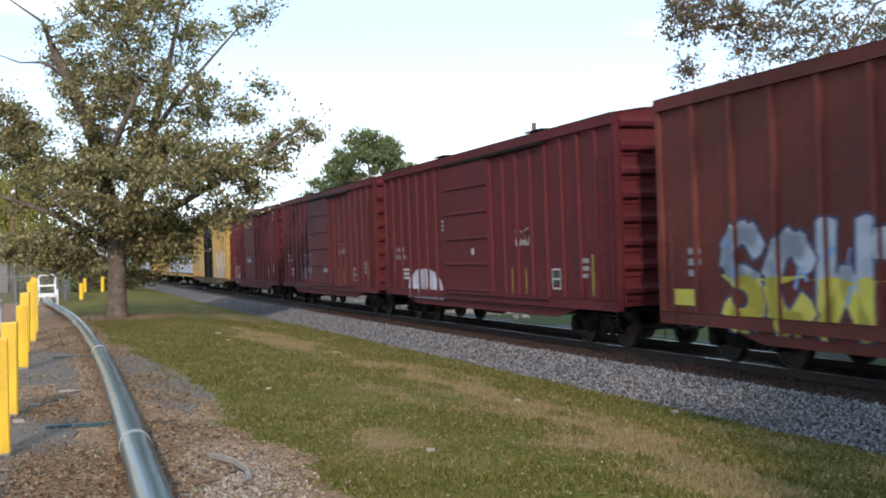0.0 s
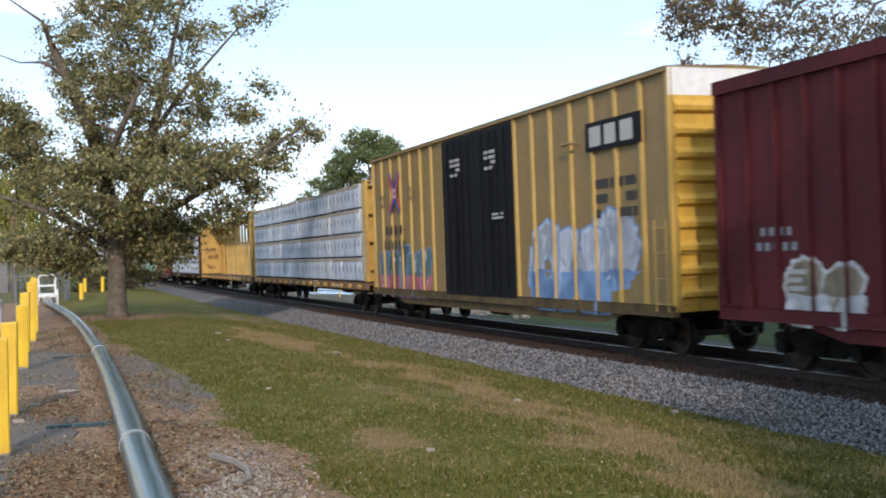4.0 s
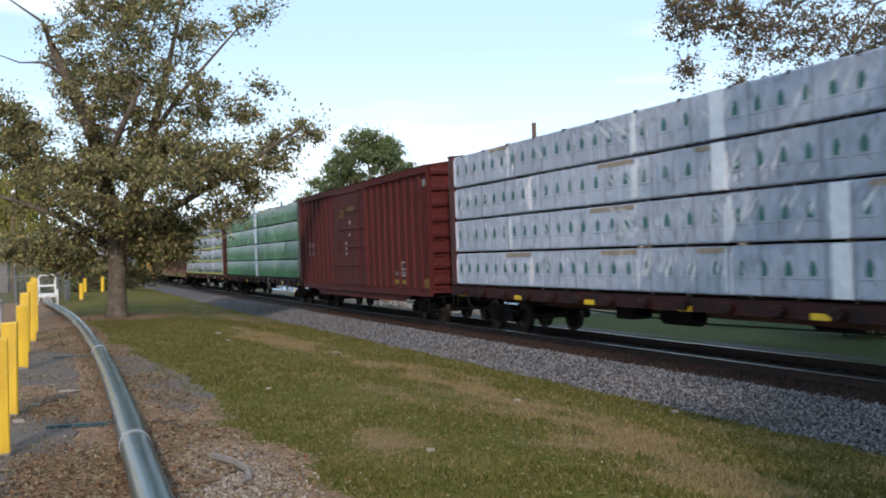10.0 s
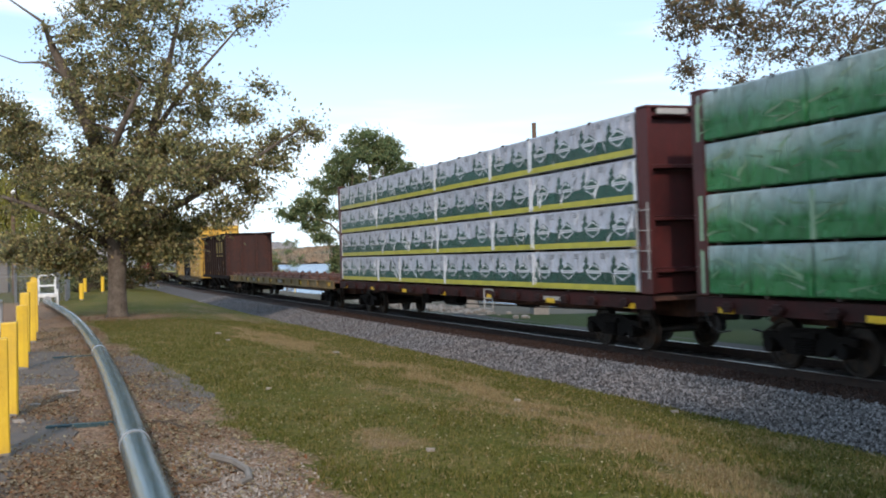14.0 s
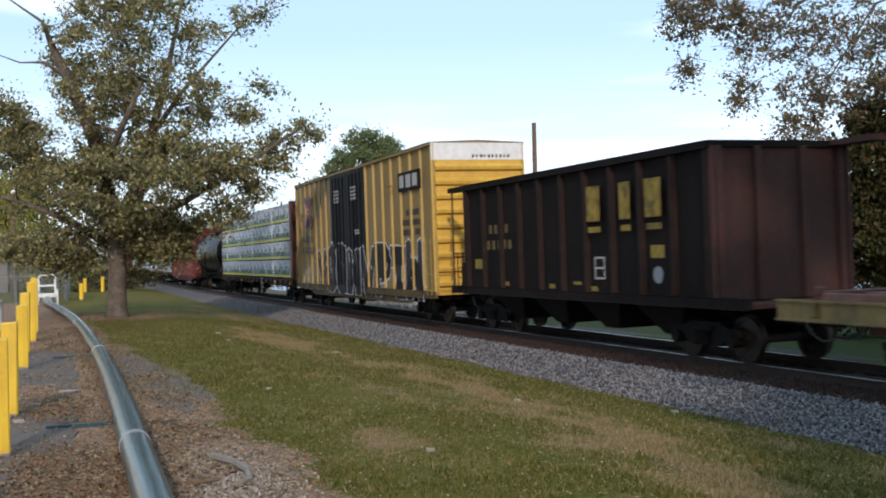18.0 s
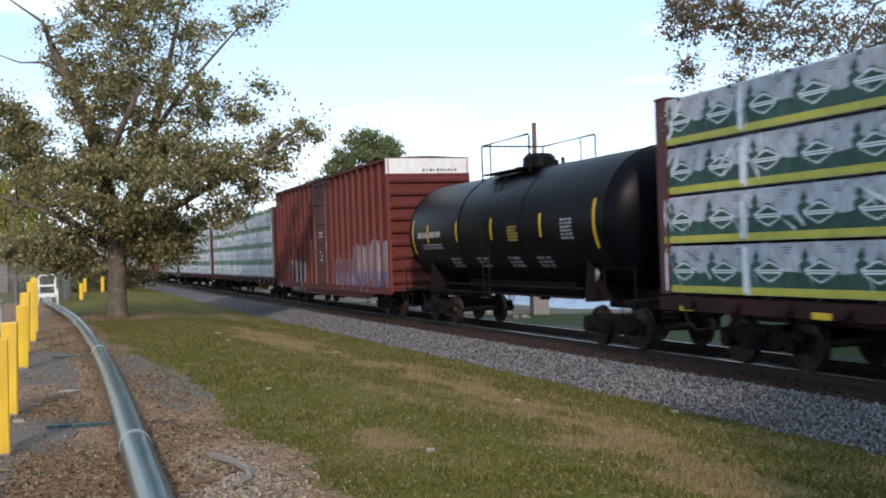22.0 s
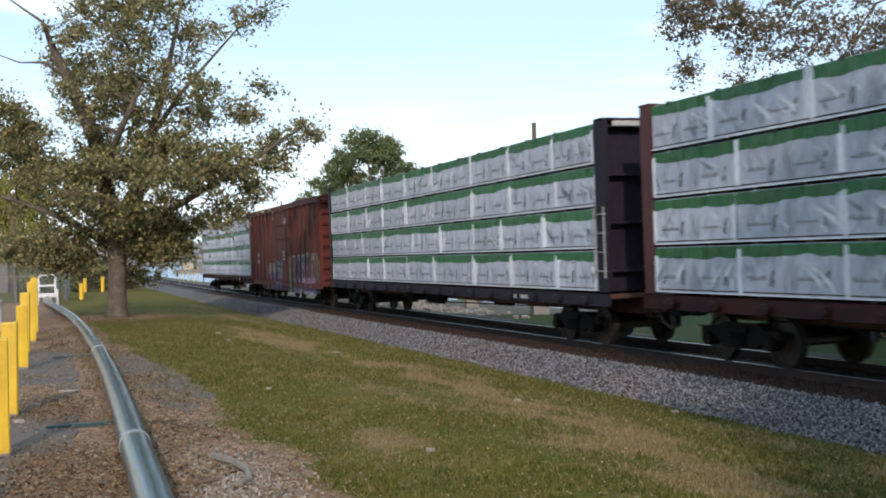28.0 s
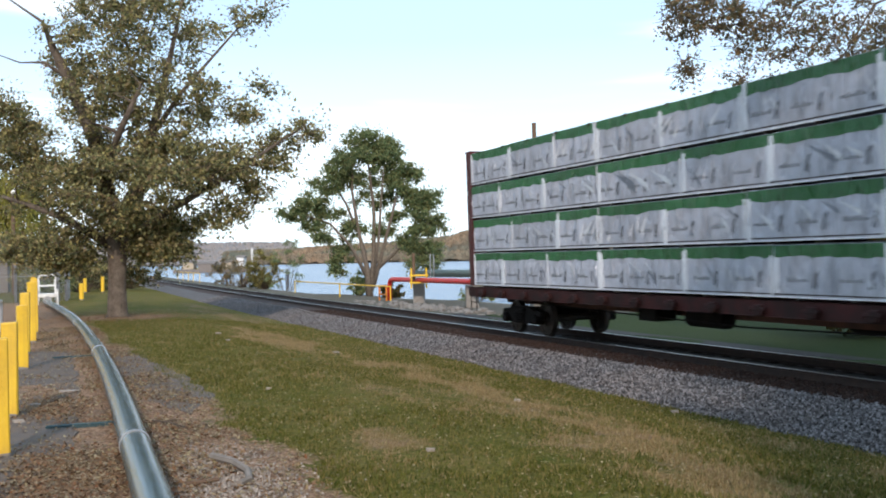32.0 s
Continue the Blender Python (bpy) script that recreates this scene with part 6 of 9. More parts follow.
def beam_car(s0, s1, paint, label, sill_paint, load=None, top=4.72, W=1.50, seed=1, load_span=None, reflectors=True, style_frame=True):
    """A centre-beam flat car: deck, beam down the middle, an end wall at each end; with or without wrapped lumber."""
    car, H = start_car("lumber_car", label, "flat car", s0, s1)
    dz = 1.20
    deck = Shape().box(-H, H, -W + 0.03, W - 0.03, dz - 0.09, dz, 0.01)
    deck.box(-H + 0.6, H - 0.6, -0.35, 0.35, 0.72, dz - 0.09)
    for i in range(16):
        x = -H + 1.2 + (2 * H - 2.4) * i / 15
        deck.box(x - 0.05, x + 0.05, -W + 0.06, W - 0.06, dz - 0.26, dz - 0.08)
    part("deck", deck, M["deck"], car, "rusty steel deck")
    for sy in (-1, 1):
        part("side_sill", Shape().box(-H, H, sy * (W - 0.05), sy * W, dz - 0.25, dz + 0.02, 0.01), M[sill_paint], car)
    win = shared(f"winch_{sill_paint}", lambda: Shape().box(-0.11, 0.11, -0.10, 0.0, -0.10, 0.08, 0.02).tube([(-0.17, -0.06, 0), (0.17, -0.06, 0)], 0.045, 8), M["beam" if sill_paint == "rust_sill" else sill_paint])
    n = 17
    for i in range(n):
        x = -H + 1.0 + (2 * H - 2.0) * i / (n - 1)
        part("strap_winch", win, None, car, m=pose(x, -W, dz - 0.13))
        part("strap_winch", win, None, car, m=pose(x, W, dz - 0.13, 0, 0, 180))
    if reflectors:
        for i in range(7):
            x = -H + 0.9 + (2 * H - 1.8) * i / 6
            part("reflector", Shape().box(-0.22, 0.22, -0.006, 0, -0.055, 0.055), M["reflector"], car, "yellow reflector strip", pose(x, -W - 0.002, dz - 0.20))
    hx = H - 0.36
    for sx in (1, -1):
        add_bulkhead(car, sx * hx, sx, paint, top + 0.02, dz, W + 0.01)
    # beam down the middle
    cw_ = 0.46 if load else 0.95
    part("top_chord", Shape().box(-hx, hx, -cw_, cw_, top - 0.06, top, 0.01), M[paint if load else "yellow_sill"], car)
    for a, b in ((-cw_, -cw_ + 0.03), (cw_ - 0.03, cw_)):
        part("chord_lip", Shape().box(-hx, hx, a, b, top - 0.14, top - 0.06), M[paint if load else "yellow_sill"], car)
    part("chord_web", Shape().box(-hx, hx, -0.13, 0.13, top - 0.24, top - 0.06), M[paint], car)
    zh = top - 1.35

    def column():
        sh = Shape()
        sh.rings([[(-w, -e, z), (w, -e, z), (w, e, z), (-w, e, z)] for z, w, e in ((dz, 0.185, 0.10), (dz + 0.4, 0.165, 0.08), (zh, 0.115, 0.06))])
        for q in (-1, 1):
            sh.rings([[(q * 0.115, -0.06, zh), (q * 0.045, -0.06, zh), (q * 0.045, 0.06, zh), (q * 0.115, 0.06, zh)],
                      [(q * 0.105, -0.06, zh + 0.24), (q * 0.045, -0.06, zh + 0.24), (q * 0.045, 0.06, zh + 0.24), (q * 0.105, 0.06, zh + 0.24)]])
        sh.rings([[(-w, -e, z), (w, -e, z), (w, e, z), (-w, e, z)] for z, w, e in ((zh + 0.24, 0.105, 0.06), (top - 0.2, 0.085, 0.055))])
        sh.tube([(0, -0.10, dz + 1.05), (0, 0.10, dz + 1.05)], 0.045, 8)
        return sh
    col = shared(f"beam_col_{paint}_{top:.2f}", column, M[paint])
    m_cols = 18
    panel = 0
    for i in range(m_cols):
        x = -hx + 1.0 + (2 * hx - 2.0) * i / (m_cols - 1)
        part("column", col, None, car, m=pose(x, 0, 0))
    pitch = (2 * hx - 2.0) / (m_cols - 1)
    for sx in (1, -1):
        a, b = sorted((sx * hx, sx * (hx - 1.0 - (2 if sx < 0 else 0) * pitch)))
        w = part("web_panel", Shape().box(a, b, -0.03, 0.03, dz, top - 0.1), M[paint], car)
        sh = Shape()
        k = max(1, int(round((b - a) / 0.78)))
        for q in range(1, k):
            x = a + (b - a) * q / k
            sh.box(x - 0.02, x + 0.02, -0.14, 0.14, dz, top - 0.1).box(x - 0.07, x + 0.07, -0.17, -0.14, dz, top - 0.1).box(x - 0.07, x + 0.07, 0.14, 0.17, dz, top - 0.1)
        part("stiffener", sh, M[paint], w, kind="stuff")
        for z in (dz + 1.2, dz + 2.35):
            part("cross_stiffener", Shape().box(a, b, -0.09, 0.09, z - 0.025, z + 0.025), M[paint], w)
    for x0, x1 in ((-hx + 1.0 + 4 * pitch, -hx + 1.0 + 6 * pitch), (hx - 1.0 - 4 * pitch, hx - 1.0 - 6 * pitch), (pitch * 2.0, pitch * 0.0), (-pitch * 3, -pitch * 1)):
        sh = Shape().tube([(x0, 0.0, top - 0.2), (x1, 0.0, dz + 0.1)], 0.045, 4)
        g = 0.30
        sh.prism([(x1 - g, dz), (x1 + g, dz), (x1 + 0.1, dz + 0.5), (x1 - 0.1, dz + 0.5)], "y", -0.03, 0.03)
        sh.prism([(x0 - 0.25, top - 0.2), (x0 + 0.25, top - 0.2), (x0 + 0.08, top - 0.62), (x0 - 0.08, top - 0.62)], "y", -0.03, 0.03)
        part("brace", sh, M[paint], car)
    sh = Shape().tube([(-2.2, -0.5, 0.72), (-1.0, -0.5, 0.72)], 0.18, 10).tube([(1.4, 0.4, 0.74), (2.4, 0.4, 0.74)], 0.2, 10)
    sh.tube([(-H + 3.0, -0.8, 0.80), (0, -0.85, 0.66), (H - 3.0, -0.8, 0.80)], 0.018, 6).box(-3.6, -2.9, -0.9, -0.4, 0.62, 0.9, 0.02)
    part("brake_gear", sh, M["under"], car)
    box = Shape()
    for q in ((-0.3, 0.3, 0.24, 0.27), (-0.3, 0.3, -0.27, -0.24), (-0.3, -0.27, -0.27, 0.27), (0.27, 0.3, -0.27, 0.27), (-0.27, 0.27, 0.0, 0.03)):
        box.box(q[0], q[1], -0.02, 0.0, q[2], q[3])
    if style_frame:
        part("stencil_frame", box, M["letter"], car, "white outlined stencil box", pose(H * 0.30, -W - 0.003, dz - 0.27))
    bars(car, H * 0.62, dz - 0.22, 1.3, 0.15, 1, "letter", -W - 0.003, seed + 5)
    add_trucks(car, (-H + 2.4, H - 2.4))
    add_couplers(car, H)
    lad = shared(f"beam_ladder_{paint}", lambda: ladder_shape(1.5, 4), M["letter"])
    for sx, sy in ((1, -1), (-1, 1)):
        part("grab_iron", lad, None, car, m=pose(sx * (H - 0.2), sy * (W + 0.01), dz + 0.35, 0, 0, 0 if sy < 0 else 180))
    st = shared("step", None, None)
    for sx in (1, -1):
        for sy in (1, -1):
            part("step", st, None, car, m=pose(sx * (H - 0.30), sy * (W - 0.02), dz - 0.2, 0, 0, 0 if sy < 0 else 180))
    if load:
        f0, f1 = load_span
        c = (s0 + s1) / 2
        stack_lumber(car, c - f1, c - f0, load, dz + 0.03, top, W, seed)
    return car, H


def bundle_face(rnd, w, h, style, x, y):
    """Printed marks on the outer face of one wrapped bundle, as (material, Shape)."""
    out = {}

    def put(key, x0, x1, z0, z1, lift=0.003):
        out.setdefault(key, Shape()).box(x0, x1, y - lift, y, z0, z1)

    def poly(key, pts, lift=0.004):
        s = out.setdefault(key, Shape())
        s.face([(p[0], y - lift, p[1]) for p in pts])
    cells = max(1, int(round(w / 1.22)))
    cw = w / cells
    if style in ("tree_mark", "tree_plain"):
        plain = style == "tree_plain"
        if plain and rnd.random() < 0.25:
            put("kraft", x + w * 0.7, x + w - 0.01, h * 0.86, h * 0.97, 0.004)
        if not plain:
            put("kraft", x + 0.01, x + w - 0.01, h * 0.83, h * 0.985, 0.004)
        for i in range(cells * 2):
            cx = x + (i + 0.5) * cw / 2 + rnd.uniform(-0.02, 0.02)
            a, b = (0.085, h * 0.30) if plain else (0.074, h * 0.28)
            z = h * 0.40
            poly("pine_print" if plain else "teal_print", [(cx - a * 0.8, z), (cx + a * 0.8, z), (cx + a, z + b * 0.25), (cx + a * 0.9, z + b * 0.6), (cx + a * 0.25, z + b), (cx - a * 0.25, z + b), (cx - a * 0.9, z + b * 0.6), (cx - a, z + b * 0.25)])
            u = cx - 0.22
            while u < cx + 0.2:
                q = rnd.uniform(0.03, 0.09)
                put("print_grey", u, u + q, h * 0.335, h * 0.352)
                u += q + 0.03
        u = rnd.uniform(0.3, 0.9)
        while u < w:
            put("dull_strap", u, u + 0.028, 0, h * 0.99, 0.007)
            u += 1.55
    elif style == "green":
        for i in range(cells):
            cx = x + (i + 0.5) * cw
            put("deep_green", cx - 0.26, cx + 0.26, h * 0.30, h * 0.325)
            put("deep_green", cx - 0.20, cx + 0.20, h * 0.35, h * 0.365)
    elif style == "mountain":
        band = [(x + w * i / 16, h * (0.45 + 0.035 * math.sin(i * 2.3) + rnd.uniform(-0.02, 0.02))) for i in range(17)]
        poly("dark_green", [(x, h * 0.15)] + [(x + w, h * 0.15)] + band[::-1], 0.002)
        put("yellow_print", x, x + w, h * 0.015, h * 0.16, 0.003)
        for i in range(cells):
            cx = x + (i + 0.5) * cw
            r = 0.34
            c0 = h * 0.47
            poly("dark_green", [(cx - r * 1.35, h * 0.44), (cx - r * 1.45, h * 0.60), (cx - r * 1.15, h * 0.66), (cx - r * 1.28, h * 0.74), (cx - r * 0.95, h * 0.90), (cx - r * 0.75, h * 0.74), (cx - r * 0.9, h * 0.68), (cx - r * 0.45, h * 0.58), (cx, h * 0.72), (cx + r * 0.75, h * 0.58), (cx + r * 1.25, h * 0.44)])
            poly("clear_wrap", [(cx - r * 1.08, c0 + h * 0.04), (cx, c0 + h * 0.20), (cx + r * 1.08, c0 + h * 0.04), (cx + r * 0.80, c0 - h * 0.08), (cx, c0 - h * 0.21), (cx - r * 0.80, c0 - h * 0.08)], 0.006)
            poly("dark_green", [(cx - r * 0.90, c0 + h * 0.035), (cx, c0 + h * 0.165), (cx + r * 0.90, c0 + h * 0.035)], 0.008)
            poly("dark_green", [(cx + r * 0.78, c0 - h * 0.04), (cx + r * 0.68, c0 - h * 0.08), (cx, c0 - h * 0.175), (cx - r * 0.68, c0 - h * 0.08), (cx - r * 0.78, c0 - h * 0.04)], 0.008)
            put("print_grey", cx - r * 0.85, cx + r * 0.85, c0 - h * 0.012, c0 + h * 0.010, 0.009)
            for q in range(3):
                put("print_grey", cx + cw * 0.26, cx + cw * rnd.uniform(0.36, 0.46), h * (0.80 + 0.05 * q), h * (0.825 + 0.05 * q))
    elif style == "green_top":
        ph = rnd.random() * 6
        k = max(12, int(w * 9))
        top = [(x + w * i / k, h * (0.75 + 0.05 * noise.noise((i * 0.31, ph, 0)) + 0.05 * noise.noise((i * 0.09, ph, 3)) + rnd.uniform(-0.014, 0.014))) for i in range(k + 1)]
        for a, b in zip(top, top[1:]):
            poly("deep_green", [(a[0], h * 0.985), a, b, (b[0], h * 0.985)], 0.003)
        put("gap_dark", x, x + w, h * 0.052, h * 0.075, 0.004)
        put("clear_wrap", x, x + w, h * 0.0, h * 0.028, 0.010)
        for i in range(cells):
            cx = x + (i + 0.5) * cw + rnd.uniform(-0.05, 0.05)
            u = cx - 0.36
            while u < cx + 0.12:
                q = rnd.uniform(0.04, 0.09)
                put("print_grey", u, u + q, h * 0.30, h * rnd.choice((0.35, 0.36, 0.39)))
                u += q + 0.014
            poly("print_dark", [(cx + 0.22, h * 0.18), (cx + 0.26, h * 0.20), (cx + 0.40, h * 0.52), (cx + 0.31, h * 0.46)])
            poly("print_dark", [(cx + 0.29, h * 0.16), (cx + 0.33, h * 0.18), (cx + 0.37, h * 0.34), (cx + 0.33, h * 0.30)])
            put("print_grey", cx + cw * 0.5 - 0.008, cx + cw * 0.5 + 0.004, h * 0.05, h * 0.72)
    return out


WRAP = dict(tree_mark="white_wrap", tree_plain="white_wrap", green="green_wrap", mountain="grey_wrap", green_top="grey_wrap")


def stack_lumber(car, x0, x1, style, z0, z1, W, seed):
    rnd = random.Random(seed)
    L = x1 - x0
    layers, gap = 4, 0.045
    lh = (z1 - z0 + 0.0) / layers
    patterns = [[4.88, 2.44, 4.27, 6.10, 4.88], [2.44, 4.88, 4.88, 6.10, 4.27], [3.66, 6.10, 3.05, 4.88, 4.88]]
    cuts = patterns[rnd.randrange(3)]
    if style == "green_top":
        cuts = [2.44, 2.44, 1.83, 2.44, 2.44, 3.05, 2.44, 2.44, 1.83]
    if style == "green":
        cuts = [2.9, 2.6, 2.9, 2.75, 2.85, 2.6, 2.9, 2.75]
    tot = sum(cuts)
    cuts = [c * L / tot for c in cuts]
    dep = W - 0.50
    for k in range(layers):
        z = z0 + k * lh
        for sy in (-1, 1):
            x = x0
            order = cuts if style == "green" or rnd.random() < 0.7 else cuts[::-1]
            for c in order:
                w, h = c - 0.03, lh - gap - 0.012 * (rnd.random())
                jut = rnd.uniform(0, 0.025)
                b = Shape().box(0, w, 0, dep, 0, h, 0.03)
                m = pose(x + (0 if sy < 0 else w), sy * (W - jut), z + gap, 0, 0, 0 if sy < 0 else 180)
                ob = part("lumber_pack", b, M[WRAP[style]], car, m=m)
                for key, sh in bundle_face(rnd, w, h, style, 0, -0.001).items():
                    part("wrap_print", sh, M[key], ob, kind="stuff")
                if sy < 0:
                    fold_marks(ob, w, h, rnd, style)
                    for q in range(int(w / 1.25)):
                        px = 0.5 + q * 1.25
                        part("dowel", shared("dowel", lambda: Shape().box(-0.04, 0.04, 0.02, 0.92, -gap, 0), M["gap_dark"]), None, ob, m=pose(px, 0, 0))
                x += c
    for sx in steps(x0 + 0.6, x1 - 0.3, 1.55):
        part("strap", shared("strap_" + style, lambda: Shape().box(-0.022, 0.022, -W + 0.0, W, z0 + 4 * lh, z0 + 4 * lh + 0.012).box(-0.03, 0.03, -W - 0.012, -W + 0.04, z0 + 4 * lh - 0.05, z0 + 4 * lh + 0.012), M["gap_dark"]), None, car, m=pose(sx, 0, 0))


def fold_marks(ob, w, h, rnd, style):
    """Folds of the plastic film coloured bright as highlights, some creases dark as shade, and taped seams."""
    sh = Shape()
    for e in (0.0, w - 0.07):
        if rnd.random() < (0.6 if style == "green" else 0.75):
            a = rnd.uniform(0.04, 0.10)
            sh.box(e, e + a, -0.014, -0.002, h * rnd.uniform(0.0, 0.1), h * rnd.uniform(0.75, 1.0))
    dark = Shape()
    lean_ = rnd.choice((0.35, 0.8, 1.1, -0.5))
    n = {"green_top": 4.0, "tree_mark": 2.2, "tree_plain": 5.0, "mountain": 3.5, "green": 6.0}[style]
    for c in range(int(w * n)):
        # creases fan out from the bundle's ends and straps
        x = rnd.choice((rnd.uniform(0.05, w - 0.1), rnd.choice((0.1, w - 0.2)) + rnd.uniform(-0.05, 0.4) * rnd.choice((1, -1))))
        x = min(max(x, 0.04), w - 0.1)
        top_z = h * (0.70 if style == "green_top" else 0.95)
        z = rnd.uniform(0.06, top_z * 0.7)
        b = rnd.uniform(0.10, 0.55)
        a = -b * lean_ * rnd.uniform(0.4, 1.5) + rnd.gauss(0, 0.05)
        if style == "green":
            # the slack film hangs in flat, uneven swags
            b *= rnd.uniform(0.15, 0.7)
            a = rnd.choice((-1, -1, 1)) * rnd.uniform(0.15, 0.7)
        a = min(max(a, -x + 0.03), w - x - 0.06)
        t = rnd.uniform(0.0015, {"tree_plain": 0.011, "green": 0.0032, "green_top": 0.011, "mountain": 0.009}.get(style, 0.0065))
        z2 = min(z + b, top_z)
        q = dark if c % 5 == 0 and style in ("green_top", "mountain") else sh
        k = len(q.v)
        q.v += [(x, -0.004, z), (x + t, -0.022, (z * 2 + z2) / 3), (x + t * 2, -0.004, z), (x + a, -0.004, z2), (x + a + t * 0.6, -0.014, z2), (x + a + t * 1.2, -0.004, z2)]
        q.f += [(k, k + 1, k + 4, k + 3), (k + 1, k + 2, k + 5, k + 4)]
    part("film_fold", sh, M["pale_green" if style == "green" else "clear_wrap"], ob, "film folds and seams, coloured bright as highlights", kind="stuff")
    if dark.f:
        part("film_crease", dark, M["deep_green" if style == "green" else "dull_strap"], ob, "film creases coloured dark as shade", kind="stuff")


# ---- the train, from its front to its rear ----
def reporting(car, H, x, z, y, mat_="letter", seed=1, rows=2, w=1.5, h=0.55):
    glyphs(car, x, z + h * 0.62, w * 0.8, h * 0.34, 4, mat_, y, "stencilled car marks", gap=0.45, seed=seed)
    glyphs(car, x, z + h * 0.04, w, h * 0.34, 5, mat_, y, "stencilled car marks", gap=0.45, seed=seed + 1)


def small_data(car, x, z, y, seed, w=0.8, h=0.7, rows=5, m_="letter"):
    bars(car, x, z, w, h, rows, m_, y, seed)


def between_posts(strips, x):
    """The middle of the sheet between two posts that lies nearest to x."""
    return min(((a + b) / 2 for a, b, y in strips if b - a > 0.35), key=lambda c: abs(c - x))


def stencil_box(car, x, z, y):
    sh = Shape()
    for q in ((-0.22, 0.22, 0.20, 0.24), (-0.22, 0.22, -0.24, -0.20), (-0.22, -0.18, -0.24, 0.24), (0.18, 0.22, -0.24, 0.24), (-0.18, 0.18, -0.02, 0.02)):
        sh.box(q[0], q[1], y - 0.004, y, z + q[2], z + q[3])
    part("stencil_box", sh, M["letter"], car, "white outlined service stencil", pose(x, 0, 0))


# leading box car with large graffiti
car, H, st, W = box_car(1.6, 17.6, "oxide", "weathered red box car with large white and yellow graffiti", 5.05, 0.80, door=(0.3, 1.5), posts=6, post_w=0.11, post_mat="oxide_post")
graffiti(car, -H + 4.9, 0.72, 6.2, 1.72, 5, ("g_outline", "g_pale", "g_yellow", "g_blue"), st, 15, 0.05, 0.13, 0.50)
small_data(car, -H + 1.1, 1.55, -W + 0.06, 1, 0.4, 0.6, 3, "print_grey")
part("yellow_patch", Shape().box(-0.35, 0.35, -W + 0.064, -W + 0.069, 1.05, 1.35), M["g_yellow"], car, "faded yellow stencil patch", pose(-H + 0.75, 0, 0))

reds = [(19.15, 35.0, "maroon", 3), (36.2, 52.45, "maroon", 4), (53.65, 69.6, "maroon", 5)]
for a, b, paint, sd in reds:
    c = (a + b) / 2
    dc = {3: 27.5, 4: 44.65, 5: 61.85}[sd]
    car, H, st, W = box_car(a, b, paint, "dark maroon box car with a ribbed sliding door and faded tags", 5.08, 0.96, door=(c - dc, 1.65), door_kind="ribbed", posts=8)
    y = -W + 0.062
    reporting(car, H, -H + 1.55, 2.0, y, "print_grey", seed=sd, w=1.1, h=0.42)
    small_data(car, -H + 2.0, 1.35, y, sd + 3, 0.7, 0.4, 3)
    small_data(car, c - dc - 1.9, 2.8, y, sd + 20, 0.32, 0.5, 4, "print_grey")
    stencil_box(car, between_posts(st, H - 2.6), 1.5, y)
    part("stencil_core", Shape().box(-0.15, 0.15, y - 0.003, y, 1.36, 1.66), M["letter_d"], car, "dark worn stencil field", pose(between_posts(st, H - 2.6), 0, 0))
    part("yellow_stripe", Shape().box(-0.05, 0.05, y - 0.004, y, 1.15, 2.05), M["letter_y"], car, "faded yellow upright stripe", pose(between_posts(st, H - 1.4) + 0.12, 0, 0))
    small_data(car, between_posts(st, H - 1.4) - 0.2, 1.5, y, sd + 9, 0.3, 0.5, 3, "print_grey")
    for q in (0.9, 2.3):
        part("yellow_stripe", Shape().box(-0.035, 0.035, y - 0.004, y, 1.12, 1.75), M["letter_y"], car, "faded yellow upright stripe", pose(between_posts(st, c - dc + 1.65 + q), 0, 0))
    if sd == 3:
        sprayed_dome(car, -4.15, 0.86, 3.3, 0.86, st, 33)
        part("round_decal", Shape().tube([(0, -W - 0.018, 0), (0, -W - 0.026, 0)], 0.10, 16), M["letter"], car, "small round white stencil", pose(0.1, 0, 2.2))
    elif sd == 5:
        graffiti(car, -H + 2.5, 0.9, 1.7, 0.95, 2, ("g_white", "kraft", "g_white", "kraft"), st, sd + 30)
    graffiti(car, H - 4.75 if sd != 5 else c - dc - 0.4, 2.35 if sd != 5 else 2.1, 0.75 if sd != 5 else 1.5, 0.34, 3, ("letter", "maroon", "letter", "maroon"), st, sd + 40)
    if sd == 4:
        graffiti(car, c - dc - 2.6, 1.3, 2.2, 1.0, 3, ("g_slate", "maroon", "g_slate", "maroon"), st, 77)
        graffiti(car, c - dc + 1.1, 1.6, 0.7, 0.28, 3, ("letter", "maroon", "letter", "maroon"), st, 78)


def x_emblem(car, x, z, y, r, blue="sign_blue", red="g_red"):
    """A crossed device: four arms, each half blue and half red, with a ring at the middle."""
    e = part("emblem", Shape().tube([(x, y, z), (x, y - 0.010, z)], r * 0.16, 18), M[red], car, "blue and red crossed emblem")
    part("emblem_ring", Shape().tube([(x, y, z), (x, y - 0.008, z)], r * 0.24, 18), M["white_wrap"], e)
    part("emblem_core", Shape().box(x - r * 0.02, x + r * 0.12, y - 0.013, y - 0.008, z - r * 0.11, z + r * 0.11), M[blue], e)
    for key, side in ((blue, 1), (red, -1)):
        sh = Shape()
        for sx in (1, -1):
            for sz in (1, -1):
                p = Vector((sx * 0.86, sz)).normalized()
                q = Vector((-p.y, p.x)) * r * 0.21
                if q.y * sz < 0:
                    q = -q
                q = q * side
                a, b = p * r * 0.12, p * r * 1.25
                sh.face([(x + a.x, y - 0.004, z + a.y), (x + b.x, y - 0.004, z + b.y), (x + b.x + q.x, y - 0.004, z + b.y + q.y), (x + a.x + q.x, y - 0.004, z + a.y + q.y)])
        part("emblem_arm", sh, M[key], e)


